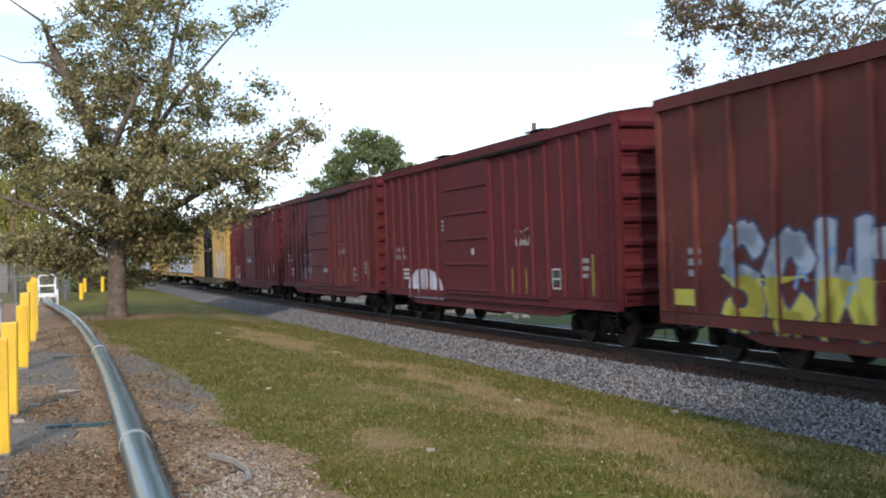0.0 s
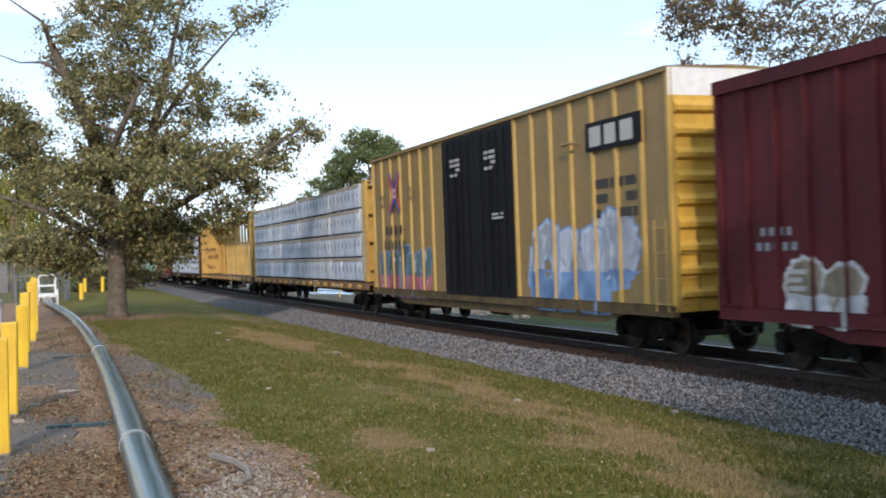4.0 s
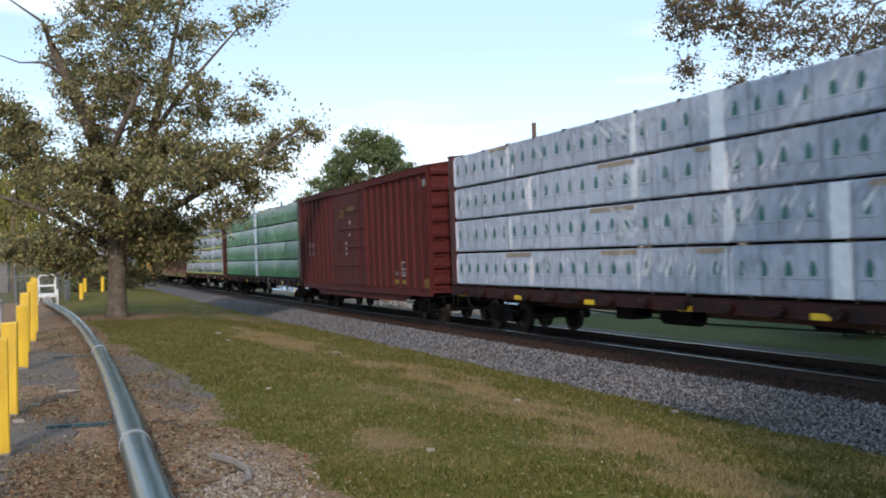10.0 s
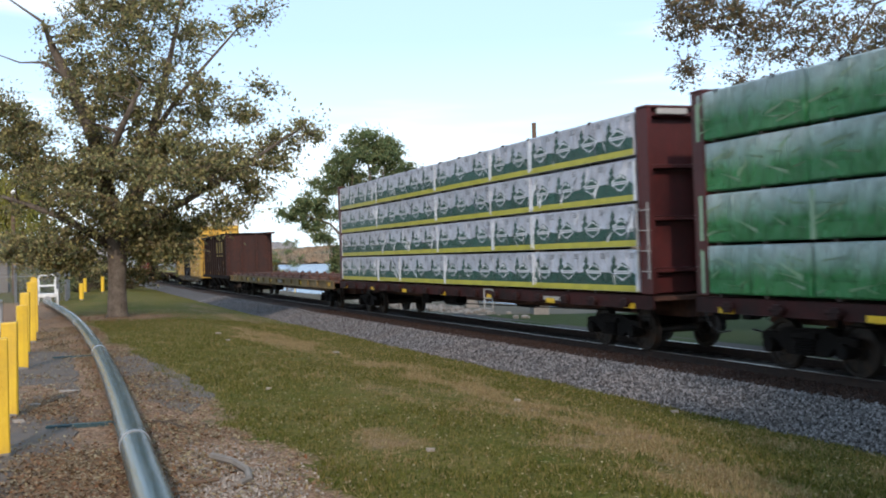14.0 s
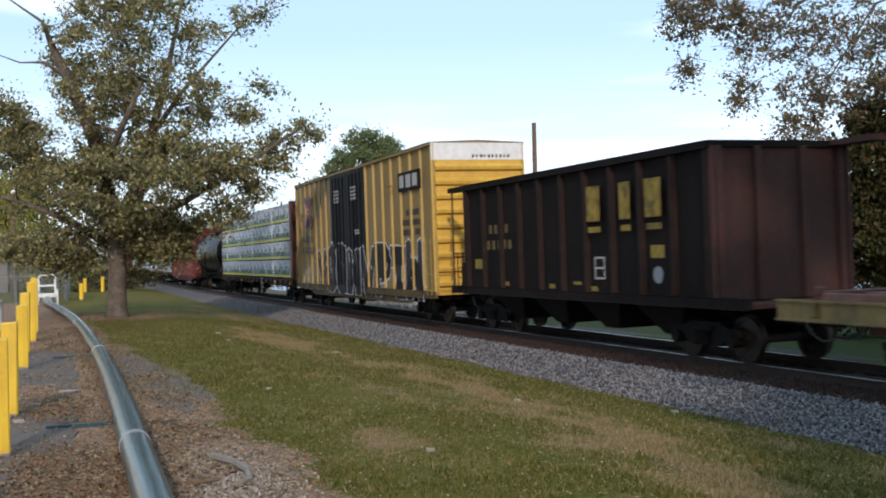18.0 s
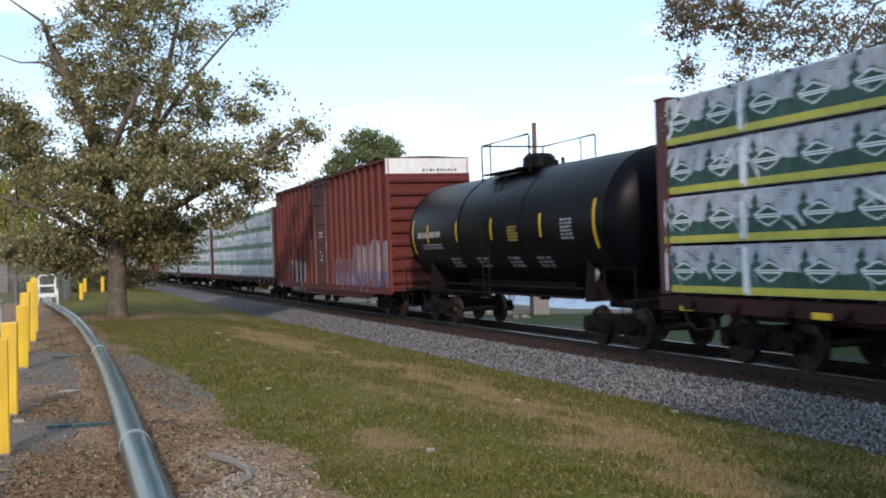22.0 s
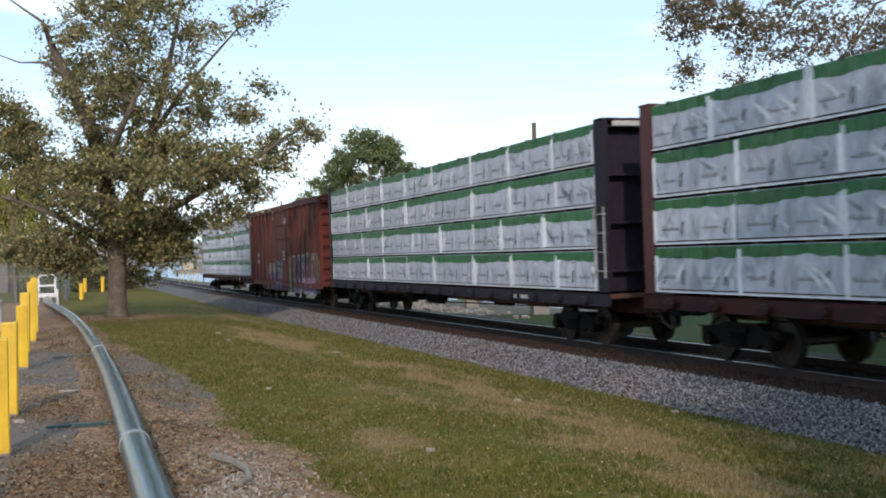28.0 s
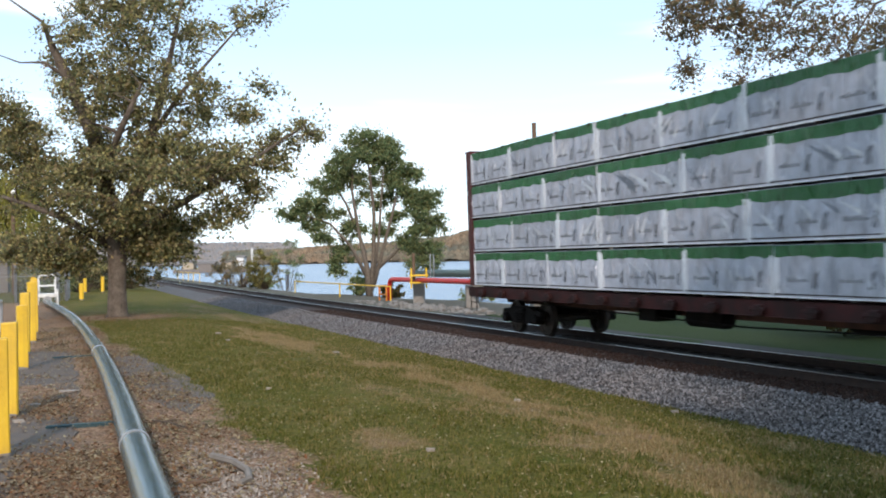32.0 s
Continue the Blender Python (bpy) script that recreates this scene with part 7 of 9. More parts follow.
def words(car, text, x, z, size, y, material):
    cu = bpy.data.curves.new("words", "FONT")
    cu.body, cu.size, cu.align_x = text, size, "CENTER"
    tmp = bpy.data.objects.new("words", cu)
    me = bpy.data.meshes.new_from_object(tmp)
    bpy.data.objects.remove(tmp)
    me.materials.clear()
    me.materials.append(M[material])
    ob = new("lettering", me)
    ob.parent = car
    ob.matrix_basis = Matrix.Translation((x, y, z)) @ Matrix.Rotation(math.pi / 2, 4, "X")
    tagged(ob, "dark stencilled words")


def yellow_high_cube(a, b, door_c, label, sd):
    c = (a + b) / 2
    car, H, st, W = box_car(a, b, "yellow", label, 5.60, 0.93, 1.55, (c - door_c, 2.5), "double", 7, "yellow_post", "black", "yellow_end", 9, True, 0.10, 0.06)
    y = -W + 0.06
    dx = c - door_c
    part("name_panel", Shape().box(-1.15, 1.15, -W - 0.006, -W - 0.002, 4.24, 4.86), M["black"], car, "black maker's panel", pose(H - 2.1, 0, 0))
    glyphs(car, H - 2.1, 4.34, 1.95, 0.42, 3, "letter", -W - 0.008, "white block marks on the panel", seed=sd)
    small_data(car, H - 2.2, 2.75, y, sd, 1.8, 0.95, 3, "letter_d")
    for q in (-1.3, 1.2):
        small_data(car, dx + q, 4.3, -W - 0.062, sd + 2, 0.75, 0.55, 4)
    small_data(car, dx + 1.6, 3.0, -W - 0.062, sd + 4, 0.7, 0.2, 2)
    x_emblem(car, -H + 2.57, 4.22, -W - 0.004, 0.68)
    glyphs(car, -H + 2.5, 2.85, 2.0, 0.30, 4, "letter_d", -W - 0.004, "dark stencilled marks", gap=0.52, seed=sd)
    glyphs(car, -H + 2.5, 2.36, 2.4, 0.30, 6, "letter_d", -W - 0.004, "dark stencilled marks", gap=0.52, seed=sd + 1)
    words(car, "next\nload", -H + 1.15, 4.1, 0.28, -W - 0.004, "letter_d")
    words(car, "any\nroad", -H + 4.15, 4.2, 0.28, -W - 0.004, "letter_d")
    part("door_stop", Shape().tube([(0, -0.02, 0), (0.0, -0.10, 0), (0.5, -0.10, 0.0), (0.5, -0.02, 0)], 0.035, 6), M["yellow"], car, m=pose(H - 4.2, -W, 4.5))
    return car, H, st, W, dx


car, H, st, W, dx = yellow_high_cube(71.0, 90.25, 80.6, "yellow high-cube box car with black doors and blue graffiti", 15)
graffiti(car, -H + 3.0, 0.85, 5.2, 1.5, 5, ("g_blue", "teal_print", "g_pink", "g_white"), st, 16)
graffiti(car, H - 4.0, 0.85, 4.8, 2.0, 3, ("g_blue", "white_wrap", "g_blue", "g_white"), st, 17)

WHITE_LOAD = "flat car stacked high with white-wrapped lumber bundles"
car, H = beam_car(91.3, 114.75, "beam", "yellow-ended " + WHITE_LOAD, "rust_sill", "tree_mark", 4.90, seed=3, load_span=(92.05, 114.2), reflectors=False)
car, H = beam_car(115.6, 139.35, "beam", "empty rust-streaked yellow centre-beam flat car with tapered columns", "rust_sill", None, 4.97, seed=4, reflectors=False)
for q, z in ((H - 3.1, 3.2), (H - 3.1, 2.3), (-H + 3.0, 3.7), (-H + 3.0, 2.9), (-H + 3.0, 1.8)):
    small_data(car, q, z, -0.032, int(z * 10), 0.42, 0.45, 6, "rust_sill")
for z, h_, n_, w_ in ((2.95, 0.34, 1, 0.5), (2.35, 0.3, 5, 0.8), (1.6, 0.25, 3, 0.5)):
    sh = Shape()
    for q in range(n_):
        u = z + h_ - h_ * (q + 0.5) / n_
        sh.box(-H + 0.36 + 0.053, -H + 0.36 + 0.057, -0.62 - w_ / 2, -0.62 + w_ / 2 * random.Random(q).uniform(0.5, 1), u - h_ / n_ * 0.3, u + h_ / n_ * 0.3)
    part("lettering", sh, M["rust_sill"], car, "faded brown stencils", kind="stuff")
for x, w_ in ((-H + 4.4, 1.0), (-H + 6.2, 1.2)):
    p = part("mark_plate", Shape().box(-w_ / 2, w_ / 2, -1.512, -1.502, 0.95, 1.17), M["black"], car, "black plate with white marks", pose(x, 0, 0))
    glyphs(p, 0, 0.99, w_ * 0.85, 0.14, 4, "letter", -1.514, "white marks", gap=0.42, seed=3)
rust = part("rust_patch", Shape(), M["deck"], car, "rust-brown worn patches", kind="stuff")
rs = Shape()
rr = random.Random(5)
for ctr, z in ((-1.15, 4.35), (-1.05, 2.95), (-0.95, 1.75), (-0.2, 3.9), (-0.3, 2.5)):
    for _ in range(26):
        y0, z0 = ctr + rr.gauss(0, 0.09), z + rr.gauss(0, 0.13)
        w_, h2 = rr.uniform(0.008, 0.045), rr.uniform(0.03, 0.22)
        rs.face([(-H + 0.36 + 0.0535, y0, z0), (-H + 0.36 + 0.0535, y0 + w_, z0 + 0.02), (-H + 0.36 + 0.0535, y0 + w_ * 0.8, z0 + h2), (-H + 0.36 + 0.0535, y0 + w_ * 0.1, z0 + h2 * 0.9)])
rust.data = rs.mesh("rust_patch", M["deck"])
wcar, H = beam_car(140.6, 164.45, "bulk_red", "maroon-ended " + WHITE_LOAD, "sill", "tree_plain", 4.88, seed=6, load_span=(141.35, 163.95), style_frame=False)

for k in range(4):
    z = 1.23 + k * (4.88 - 1.23) / 4
    part("film_panel", Shape().box(-0.22, 0.22, -1.535, -1.50, z + 0.05, z + 0.90, 0.015), M["clear_wrap"], wcar, "wide white film-wrapped bundle end", pose(1.22 if k > 1 else 4.21, 0, 0))

car, H, st, W = box_car(166.2, 183.4, "brown", "dark brown-red box car with many side posts", 5.02, 0.98, door=(174.8 - 175.25, 2.2), posts=9, post_w=0.08)
y = -W + 0.062
for q, z, w, h in ((-0.9, 3.7, 0.8, 0.3), (0.5, 3.9, 0.9, 0.2), (0.3, 2.9, 0.22, 0.7), (-0.3, 2.2, 0.22, 0.6)):
    small_data(car, q - 0.45, z, -W - 0.062, int(z * 7), w, h, 3, "letter_y" if z > 3 else "letter")
for q in (H - 3.4, H - 2.4):
    x = between_posts(st, q)
    part("yellow_patch", Shape().box(-0.2, 0.2, y - 0.004, y, 1.22, 1.36), M["letter_y"], car, "faded yellow stencil", pose(x, 0, 0))
    bars(car, x, 1.5, 0.4, 0.14, 2, "print_grey", y, int(q * 10))
reporting(car, H, -H + 1.6, 2.25, y, "print_grey", seed=12, w=1.2, h=0.6)
stencil_box(car, between_posts(st, H - 2.4), 1.72, y)
part("yellow_patch", Shape().box(-0.2, 0.2, -W + 0.058, -W + 0.066, 1.12, 1.42), M["letter_y"], car, "faded yellow stencil", pose(between_posts(st, H - 0.5), 0, 0))
part("data_plate", Shape().box(-0.13, 0.13, y - 0.006, y, 4.28, 4.5), M["print_grey"], car, "small pale plate", pose(between_posts(st, H - 0.8), 0, 0))

gcar, H = beam_car(184.05, 207.2, "bulk_red", "flat car stacked with lumber in creased bright green plastic wrap", "sill", "green", 4.86, seed=7, load_span=(184.6, 207.0))
for k in range(4):
    z = 1.23 + k * (4.86 - 1.23) / 4
    part("film_panel", Shape().box(-0.36, 0.36, -1.525, -1.50, z + 0.04, z + 0.90, 0.01), M["clear_wrap"], gcar, "wide white film-wrapped bundle end", pose(-0.1, 0, 0))
beam_car(208.65, 232.1, "bulk_red", "flat car with grey-white wrapped lumber printed dark green and yellow", "sill", "mountain", 4.88, seed=8, load_span=(209.15, 231.7))


def long_flat(s0, s1):
    car, H = start_car("flat_car", "long tan-yellow flat car with a rust-red deck and low stake brackets", "flat car", s0, s1)
    W = 1.52
    part("deck", Shape().box(-H, H, -W + 0.04, W - 0.04, 1.12, 1.20, 0.01).box(-H + 0.8, H - 0.8, -0.4, 0.4, 0.62, 1.12), M["deck"], car, "rust-red deck")
    for sy in (-1, 1):
        sh = Shape()
        sh.prism([(-H, 0.92), (H, 0.92), (H, 1.22), (-H, 1.22)], "y", sy * (W - 0.05), sy * W)
        sh.box(-H, H, sy * (W - 0.05), sy * (W + 0.05), 1.20, 1.24).box(-H, H, sy * (W - 0.05), sy * (W + 0.05), 0.90, 0.935)
        part("side_sill", sh, M["tan"], car, "tan-yellow side channel")
    pocket = shared("stake_pocket", lambda: Shape().box(-0.07, 0.07, -0.09, 0.0, -0.22, 0.02, 0.01), M["tan"])
    riser = shared("bolster", lambda: Shape().box(-0.14, 0.14, -1.46, 1.46, 0, 0.17, 0.02).box(-0.07, 0.07, -1.5, -1.36, 0.1, 0.25, 0.02).box(-0.07, 0.07, 1.36, 1.5, 0.1, 0.25, 0.02), M["deck"])
    board = shared("side_board", lambda: Shape().box(-0.9, 0.9, -0.05, 0.05, 0, 0.15, 0.01), M["flat_boards"])
    plank = shared("deck_plank", lambda: Shape().box(-0.82, 0.82, -0.14, 0.14, 0, 0.09, 0.012), M["flat_boards"])
    n = 15
    for i in range(n):
        x = -H + 0.9 + (2 * H - 1.8) * i / (n - 1)
        for sy in (-1, 1):
            part("stake_pocket", pocket, None, car, m=pose(x, sy * W, 1.20, 0, 0, 0 if sy < 0 else 180))
        part("load_bolster", riser, None, car, m=pose(x, 0, 1.20))
        if i < n - 1:
            rr_ = random.Random(i + 50)
            for k in range(5):
                part("deck_plank", plank, None, car, m=pose(x + (2 * H - 1.8) / (n - 1) / 2, -1.1 + k * 0.55 + rr_.uniform(-0.05, 0.05), 1.20 + rr_.uniform(0, 0.05), 0, rr_.uniform(-1, 1), rr_.uniform(-2, 2)))
            for sy in (-1, 1):
                part("side_board", board, None, car, m=pose(x + (2 * H - 1.8) / (n - 1) / 2, sy * (W - 0.12), 1.20, 0, 0, random.Random(i).uniform(-1, 1)))
    strut = Shape()
    for i in range(12):
        x = -H + 2.5 + (2 * H - 5) * i / 11
        strut.box(x - 0.06, x + 0.06, -W + 0.08, W - 0.08, 0.86, 1.12)
    strut.tube([(-3, -0.7, 0.70), (-1.6, -0.7, 0.70)], 0.2, 10)
    part("underframe", strut, M["under"], car)
    for x, w in ((-H + 8.3, 1.6), (2.6, 1.15)):
        p = part("mark_plate", Shape().box(-w / 2, w / 2, -W - 0.006, -W - 0.001, 0.97, 1.18), M["black"], car, "black plate with white marks", pose(x, 0, 0))
        glyphs(p, 0, 1.0, w * 0.88, 0.14, 9 if w > 1.2 else 3, "letter", -W - 0.008, "white marks", gap=0.42, seed=int(w * 10))
    for x in (-H + 6.6, -H + 10.2, 0.2, H - 0.7, 7.4):
        part("reflector", Shape().box(-0.2, 0.2, -W - 0.006, -W - 0.001, 1.03, 1.15), M["reflector"], car, "yellow reflector", pose(x, 0, 0))
    add_trucks(car, (-H + 2.9, H - 2.9))
    add_couplers(car, H)


long_flat(233.1, 260.45)


def coal_hopper(s0, s1):
    car, H = start_car("hopper_car", "rust-streaked black open hopper car with faded yellow block marks", "hopper car", s0, s1)
    W, sill, top = 1.55, 1.15, 3.93
    ys = W - 0.10
    B0, B1 = -H + 1.15, H - 0.95
    for sy in (-1, 1):
        part("side_wall", Shape().box(B0, B1, sy * (ys - 0.05), sy * ys, sill, top), M["hopper"], car)
        part("top_chord", Shape().box(-H, B1 + 0.05, sy * (ys - 0.06), sy * (W + 0.02), top - 0.04, top + 0.10, 0.015), M["hopper"], car)
        part("side_sill", Shape().box(-H, H, sy * (ys - 0.06), sy * W, sill - 0.12, sill + 0.08, 0.012), M["hopper"], car)
    rib = shared("hopper_rib", lambda: Shape().prism([(-0.09, 0.01), (0.09, 0.01), (0.06, -0.10), (-0.06, -0.10)], "z", sill, top), M["hopper_rib"])
    strips = []
    n = 11
    for i in range(n):
        x = B0 + 0.08 + (B1 - B0 - 0.16) * i / (n - 1)
        for sy in (-1, 1):
            part("side_rib", rib, None, car, m=pose(x, sy * ys, 0, 0, 0, 0 if sy < 0 else 180))
    for sx, bx in ((1, B1), (-1, B0)):
        ek = "hopper_end" if sx > 0 else "hopper_rib"
        part("end_wall", Shape().box(bx - 0.05 * sx, bx, -ys, ys, sill, top), M[ek], car, "rust-brown end wall")
        for y in (-ys + 0.1, -0.5, 0.5, ys - 0.1):
            part("end_post", shared("hopper_end_post_" + ek, lambda: Shape().box(-0.0, 0.10, -0.07, 0.07, sill, top, 0.012), M[ek]), None, car, m=pose(bx, y, 0, 0, 0, 0 if sx > 0 else 180))
        part("end_chord", Shape().box(min(bx, sx * (abs(bx) + 0.08)), max(bx, sx * (abs(bx) + 0.08)), -W, W, top - 0.02, top + 0.10), M["hopper"], car)
        for y in (-W + 0.06, W - 0.06):
            part("corner_post", Shape().box(-0.05, 0.05, -0.04, 0.04, sill, top), M[ek], car, m=pose(bx + sx * 0.06, y, 0))
        part("end_platform", Shape().box(min(bx, sx * H), max(bx, sx * H), -W + 0.05, W - 0.05, sill - 0.10, sill - 0.02), M[ek], car)
    part("corner_bar", Shape().box(B1, B1 + 1.15, 1.1, 1.55, top + 0.0, top + 0.09), M["hopper_end"], car, "rusty end bar")
    part("bar_tip", Shape().box(B1 + 0.35, B1 + 1.16, 1.09, 1.56, top - 0.01, top + 0.10), M["hopper_end"], car, "worn end of the bar")
    inside = Shape().box(B0 + 0.1, B1 - 0.1, -ys + 0.06, ys - 0.06, sill + 0.1, top - 0.5)
    part("coal_load", inside, M["black"], car, "dark load below the rim")
    for i in range(4):
        x = B0 + 2.2 + (B1 - B0 - 4.4) * i / 3
        bay = Shape().rings([[(x - w, -e, z), (x + w, -e, z), (x + w, e, z), (x - w, e, z)] for z, w, e in ((sill, 1.05, ys - 0.1), (0.42, 0.28, 0.95))])
        part("discharge_bay", bay, M["hopper"], car, "sloping discharge bay")
    part("centre_sill", Shape().box(-H, H, -0.3, 0.3, 0.72, sill - 0.1), M["under"], car)
    y = -W + 0.004
    for x0, x1, z0, z1 in ((1.40, 1.98, 2.75, 3.50), (2.80, 3.22, 2.75, 3.50), (3.78, 4.37, 2.75, 3.50)):
        part("marking", Shape().box(x0, x1, -W - 0.004, -W, z0, z1), M["chipped_yellow"], car, "faded yellow block mark")
        part("marking", Shape().box(x0 + 0.05, x1, -W - 0.004, -W, z0 - 0.24, z0 - 0.12), M["chipped_yellow"], car, "small yellow mark")
    reporting(car, H, B0 + 2.2, 2.2, -ys - 0.004, "faint_y", 3, w=1.7, h=0.7)
    for x, z in ((-3.16, 1.34), (-0.57, 1.32), (1.46, 1.3)):
        part("yellow_patch", Shape().box(-0.14, 0.14, -ys - 0.006, -ys, -0.05, 0.05), M["letter_y"], car, "small yellow stencil", pose(x, 0, z))
    part("yellow_patch", Shape().box(-0.24, 0.24, -ys - 0.006, -ys, 1.95, 2.2), M["letter_y"], car, "yellow square patch", pose(4.04, 0, 0))
    part("yellow_patch", Shape().box(-0.26, 0.26, -ys - 0.006, -ys, 1.72, 1.98), M["letter_y"], car, "yellow square patch", pose(B0 + 0.72, 0, 0))
    stencil_box(car, 1.73, 1.75, -ys)
    part("round_decal", Shape().tube([(0, -ys, 0), (0, -ys - 0.008, 0)], 0.17, 18), M["print_grey"], car, "pale round decal", pose(4.04, 0, 1.62))
    bars(car, B0 + 6.4, 1.35, 0.4, 0.12, 1, "letter_y", -ys, 3)
    add_trucks(car, (-H + 1.9, H - 1.9))
    add_couplers(car, H)
    add_brake_wheel(car, H - 0.3, 2.1)
    part("side_ladder", ladder_shape(1.15, 4), M["hopper"], car, m=pose(-H + 0.9, -W - 0.01, sill - 0.1))
    for sx, bx in ((-1, B0),):
        e = sx * (H - 0.12)
        part("slope_sheet", Shape().rings([[(bx, y_, 2.65), (bx, y_, 2.60), (e, y_, sill), (e, y_, sill + 0.05)] for y_ in (-1.3, 1.3)]), M["hopper_rib"], car, "rust-brown sloping end sheet")
        for y_ in (-W + 0.05, W - 0.05):
            part("end_rod", Shape().tube([(e, y_, sill - 0.05), (e, y_, top)], 0.028, 6), M["hopper_end"], car)
        part("air_reservoir", Shape().tube([(bx + sx * 0.45, -1.25, sill + 0.28), (bx + sx * 0.45, -0.35, sill + 0.28)], 0.21, 12).box(min(bx + sx * 0.2, bx + sx * 0.7), max(bx + sx * 0.2, bx + sx * 0.7), -1.4, -1.15, sill, sill + 0.75, 0.02), M["hopper_rib"], car, "rusty brake reservoir on the end platform")
        part("platform_rail", Shape().tube([(e, -W + 0.05, sill + 1.0), (e, W - 0.05, sill + 1.0)], 0.02, 6), M["hopper_end"], car)


coal_hopper(261.3, 275.0)

car, H, st, W, dx = yellow_high_cube(276.4, 295.3, 286.2, "yellow high-cube box car with black doors and black-and-white graffiti", 25)
graffiti(car, 1.3, 0.80, 14.0, 1.85, 8, ("g_white", "g_black", "g_black", "g_white"), st, 31, 0.03, 0.19, 0)
graffiti(car, -H + 0.75, 2.3, 0.8, 0.7, 2, ("g_black", "yellow", "g_black", "g_black"), st, 27, 0.0, 0.06, 0)
graffiti(car, -H + 0.75, 3.1, 0.7, 0.5, 2, ("g_black", "yellow", "g_black", "g_black"), st, 29, 0.0, 0.07, 0)
graffiti(car, -H + 2.5, 0.86, 3.4, 0.95, 4, ("spray_grey_green", "kraft", "spray_grey_green", "g_white"), st, 28, 0.0, 0.22, 0.3)

beam_car(296.6, 320.0, "bulk_red", "flat car with grey-white wrapped lumber printed dark green and yellow", "sill", "mountain", 4.90, seed=12, load_span=(297.2, 319.75))


def tank_car(s0, s1):
    car, H = start_car("tank_car", "glossy black tank car with yellow stripes and railed platform", "tank car", s0, s1)
    R, zc, half = 1.57, 2.79, (s1 - s0) / 2 - 0.5
    sh = Shape()
    prof = [(half - 0.55 + 0.60 * math.sin(a), R * math.cos(a)) for a in [math.pi / 2 * i / 10 for i in range(11)]]
    full = [(-x, r) for x, r in prof[::-1]] + prof
    sh.rings([[(x, max(r, 0.01) * math.cos(a), zc + max(r, 0.01) * math.sin(a)) for a in [2 * math.pi * j / 56 for j in range(56)]] for x, r in full])
    part("tank", sh, M["tank"], car, "glossy black riveted shell", smooth=True)
    for x in (-half + 0.5, half - 0.5, -2.1, 2.1):
        ring = [(x, (R + 0.004) * math.cos(a), zc + (R + 0.004) * math.sin(a)) for a in [2 * math.pi * j / 56 for j in range(57)]]
        part("weld_band", Shape().tube(ring, 0.012, 4), M["tank"], car)
    for i, x in enumerate((-half + 0.85, -half + 2.2, -2.2, 0.3, 3.26, 5.9)):
        st_ = Shape()
        z0, z1 = (-0.30, 0.26) if 0 < i < 5 else (-0.60, 0.45)
        n = 8
        for j in range(n):
            a0, a1 = math.asin((z0 + (z1 - z0) * j / n) / R), math.asin((z0 + (z1 - z0) * (j + 1) / n) / R)
            r = R + 0.016
            st_.face([(x - 0.045, -r * math.cos(a0), zc + r * math.sin(a0)), (x + 0.045, -r * math.cos(a0), zc + r * math.sin(a0)), (x + 0.045, -r * math.cos(a1), zc + r * math.sin(a1)), (x - 0.045, -r * math.cos(a1), zc + r * math.sin(a1))])
        part("stripe", st_, M["reflector"], car, "yellow reflective stripe")

    def mark(x, z, w, h, key, n, rows=1):
        k = Shape()
        rnd_ = random.Random(int(x * 10 + z * 7))
        for r_ in range(rows):
            for j in range(n):
                u0 = x - w / 2 + w * j / n
                u1 = u0 + w / n * rnd_.uniform(0.55, 0.9)
                zz = z + h * (r_ + 0.15) / rows
                z2 = z + h * (r_ + 0.8) / rows
                p = [(u, -math.sqrt(R * R - (q - zc) ** 2) - 0.008, q) for u, q in ((u0, zz), (u1, zz), (u1, z2), (u0, z2))]
                k.face(p)
        part("lettering", k, M[key], car)
    mark(-half + 2.3, 2.62, 2.0, 0.26, "letter", 10)
    mark(-half + 2.5, 2.30, 1.7, 0.18, "print_grey", 9, 2)
    mark(1.7, 2.42, 0.75, 0.40, "letter_y", 1, 5)
    for x in (-half + 4.0, -half + 6.0, 1.3, 3.0):
        mark(x, 1.75, 0.8, 0.30, "print_grey", 3, 3)
    mark(half - 2.2, 2.4, 0.6, 0.5, "print_grey", 3, 6)
    plac = Shape().box(-0.19, 0.19, -0.01, 0.01, -0.19, 0.19)
    part("placard", plac, M["letter"], car, "white diamond placard", pose(half - 1.75, -1.16, 1.62, 0, 45, 0))
    bx = Shape().tube([(0.1, 0, zc + R - 0.1), (0.1, 0, zc + R + 0.30), (0.1, 0, zc + R + 0.40)], [0.46, 0.44, 0.34], 18)
    d = part("manway", bx, M["tank"], car, "round manway housing")
    part("valve", Shape().tube([(0.95, 0, zc + R - 0.05), (0.95, 0, zc + R + 0.16)], 0.14, 10).tube([(1.3, 0.1, zc + R - 0.05), (1.3, 0.1, zc + R + 0.20)], 0.05, 8).tube([(-0.7, -0.2, zc + R - 0.05), (-0.7, -0.2, zc + R + 0.12)], 0.12, 8), M["under"], d)
    for a, b in ((-0.95, -0.45), (0.45, 0.95)):
        part("platform", Shape().box(-1.6, 1.5, a, b, zc + R - 0.06, zc + R - 0.02), M["tank"], car)
    rails = Shape()
    zr, zb = zc + R + 0.78, zc + R - 0.20
    for y_ in (-0.95, 0.95):
        rails.tube([(-1.6, y_, zb), (-1.6, y_, zr - 0.05), (-1.55, y_, zr), (1.45, y_, zr), (1.5, y_, zr - 0.05), (1.5, y_, zb)], 0.025, 6)
    rails.tube([(-1.6, -0.95, zr), (-1.6, 0.95, zr)], 0.025, 6).tube([(0.7, 0.95, zb), (0.7, 0.95, zr)], 0.02, 6).tube([(-1.0, -0.95, zb), (-1.0, -0.95, zr)], 0.02, 6)
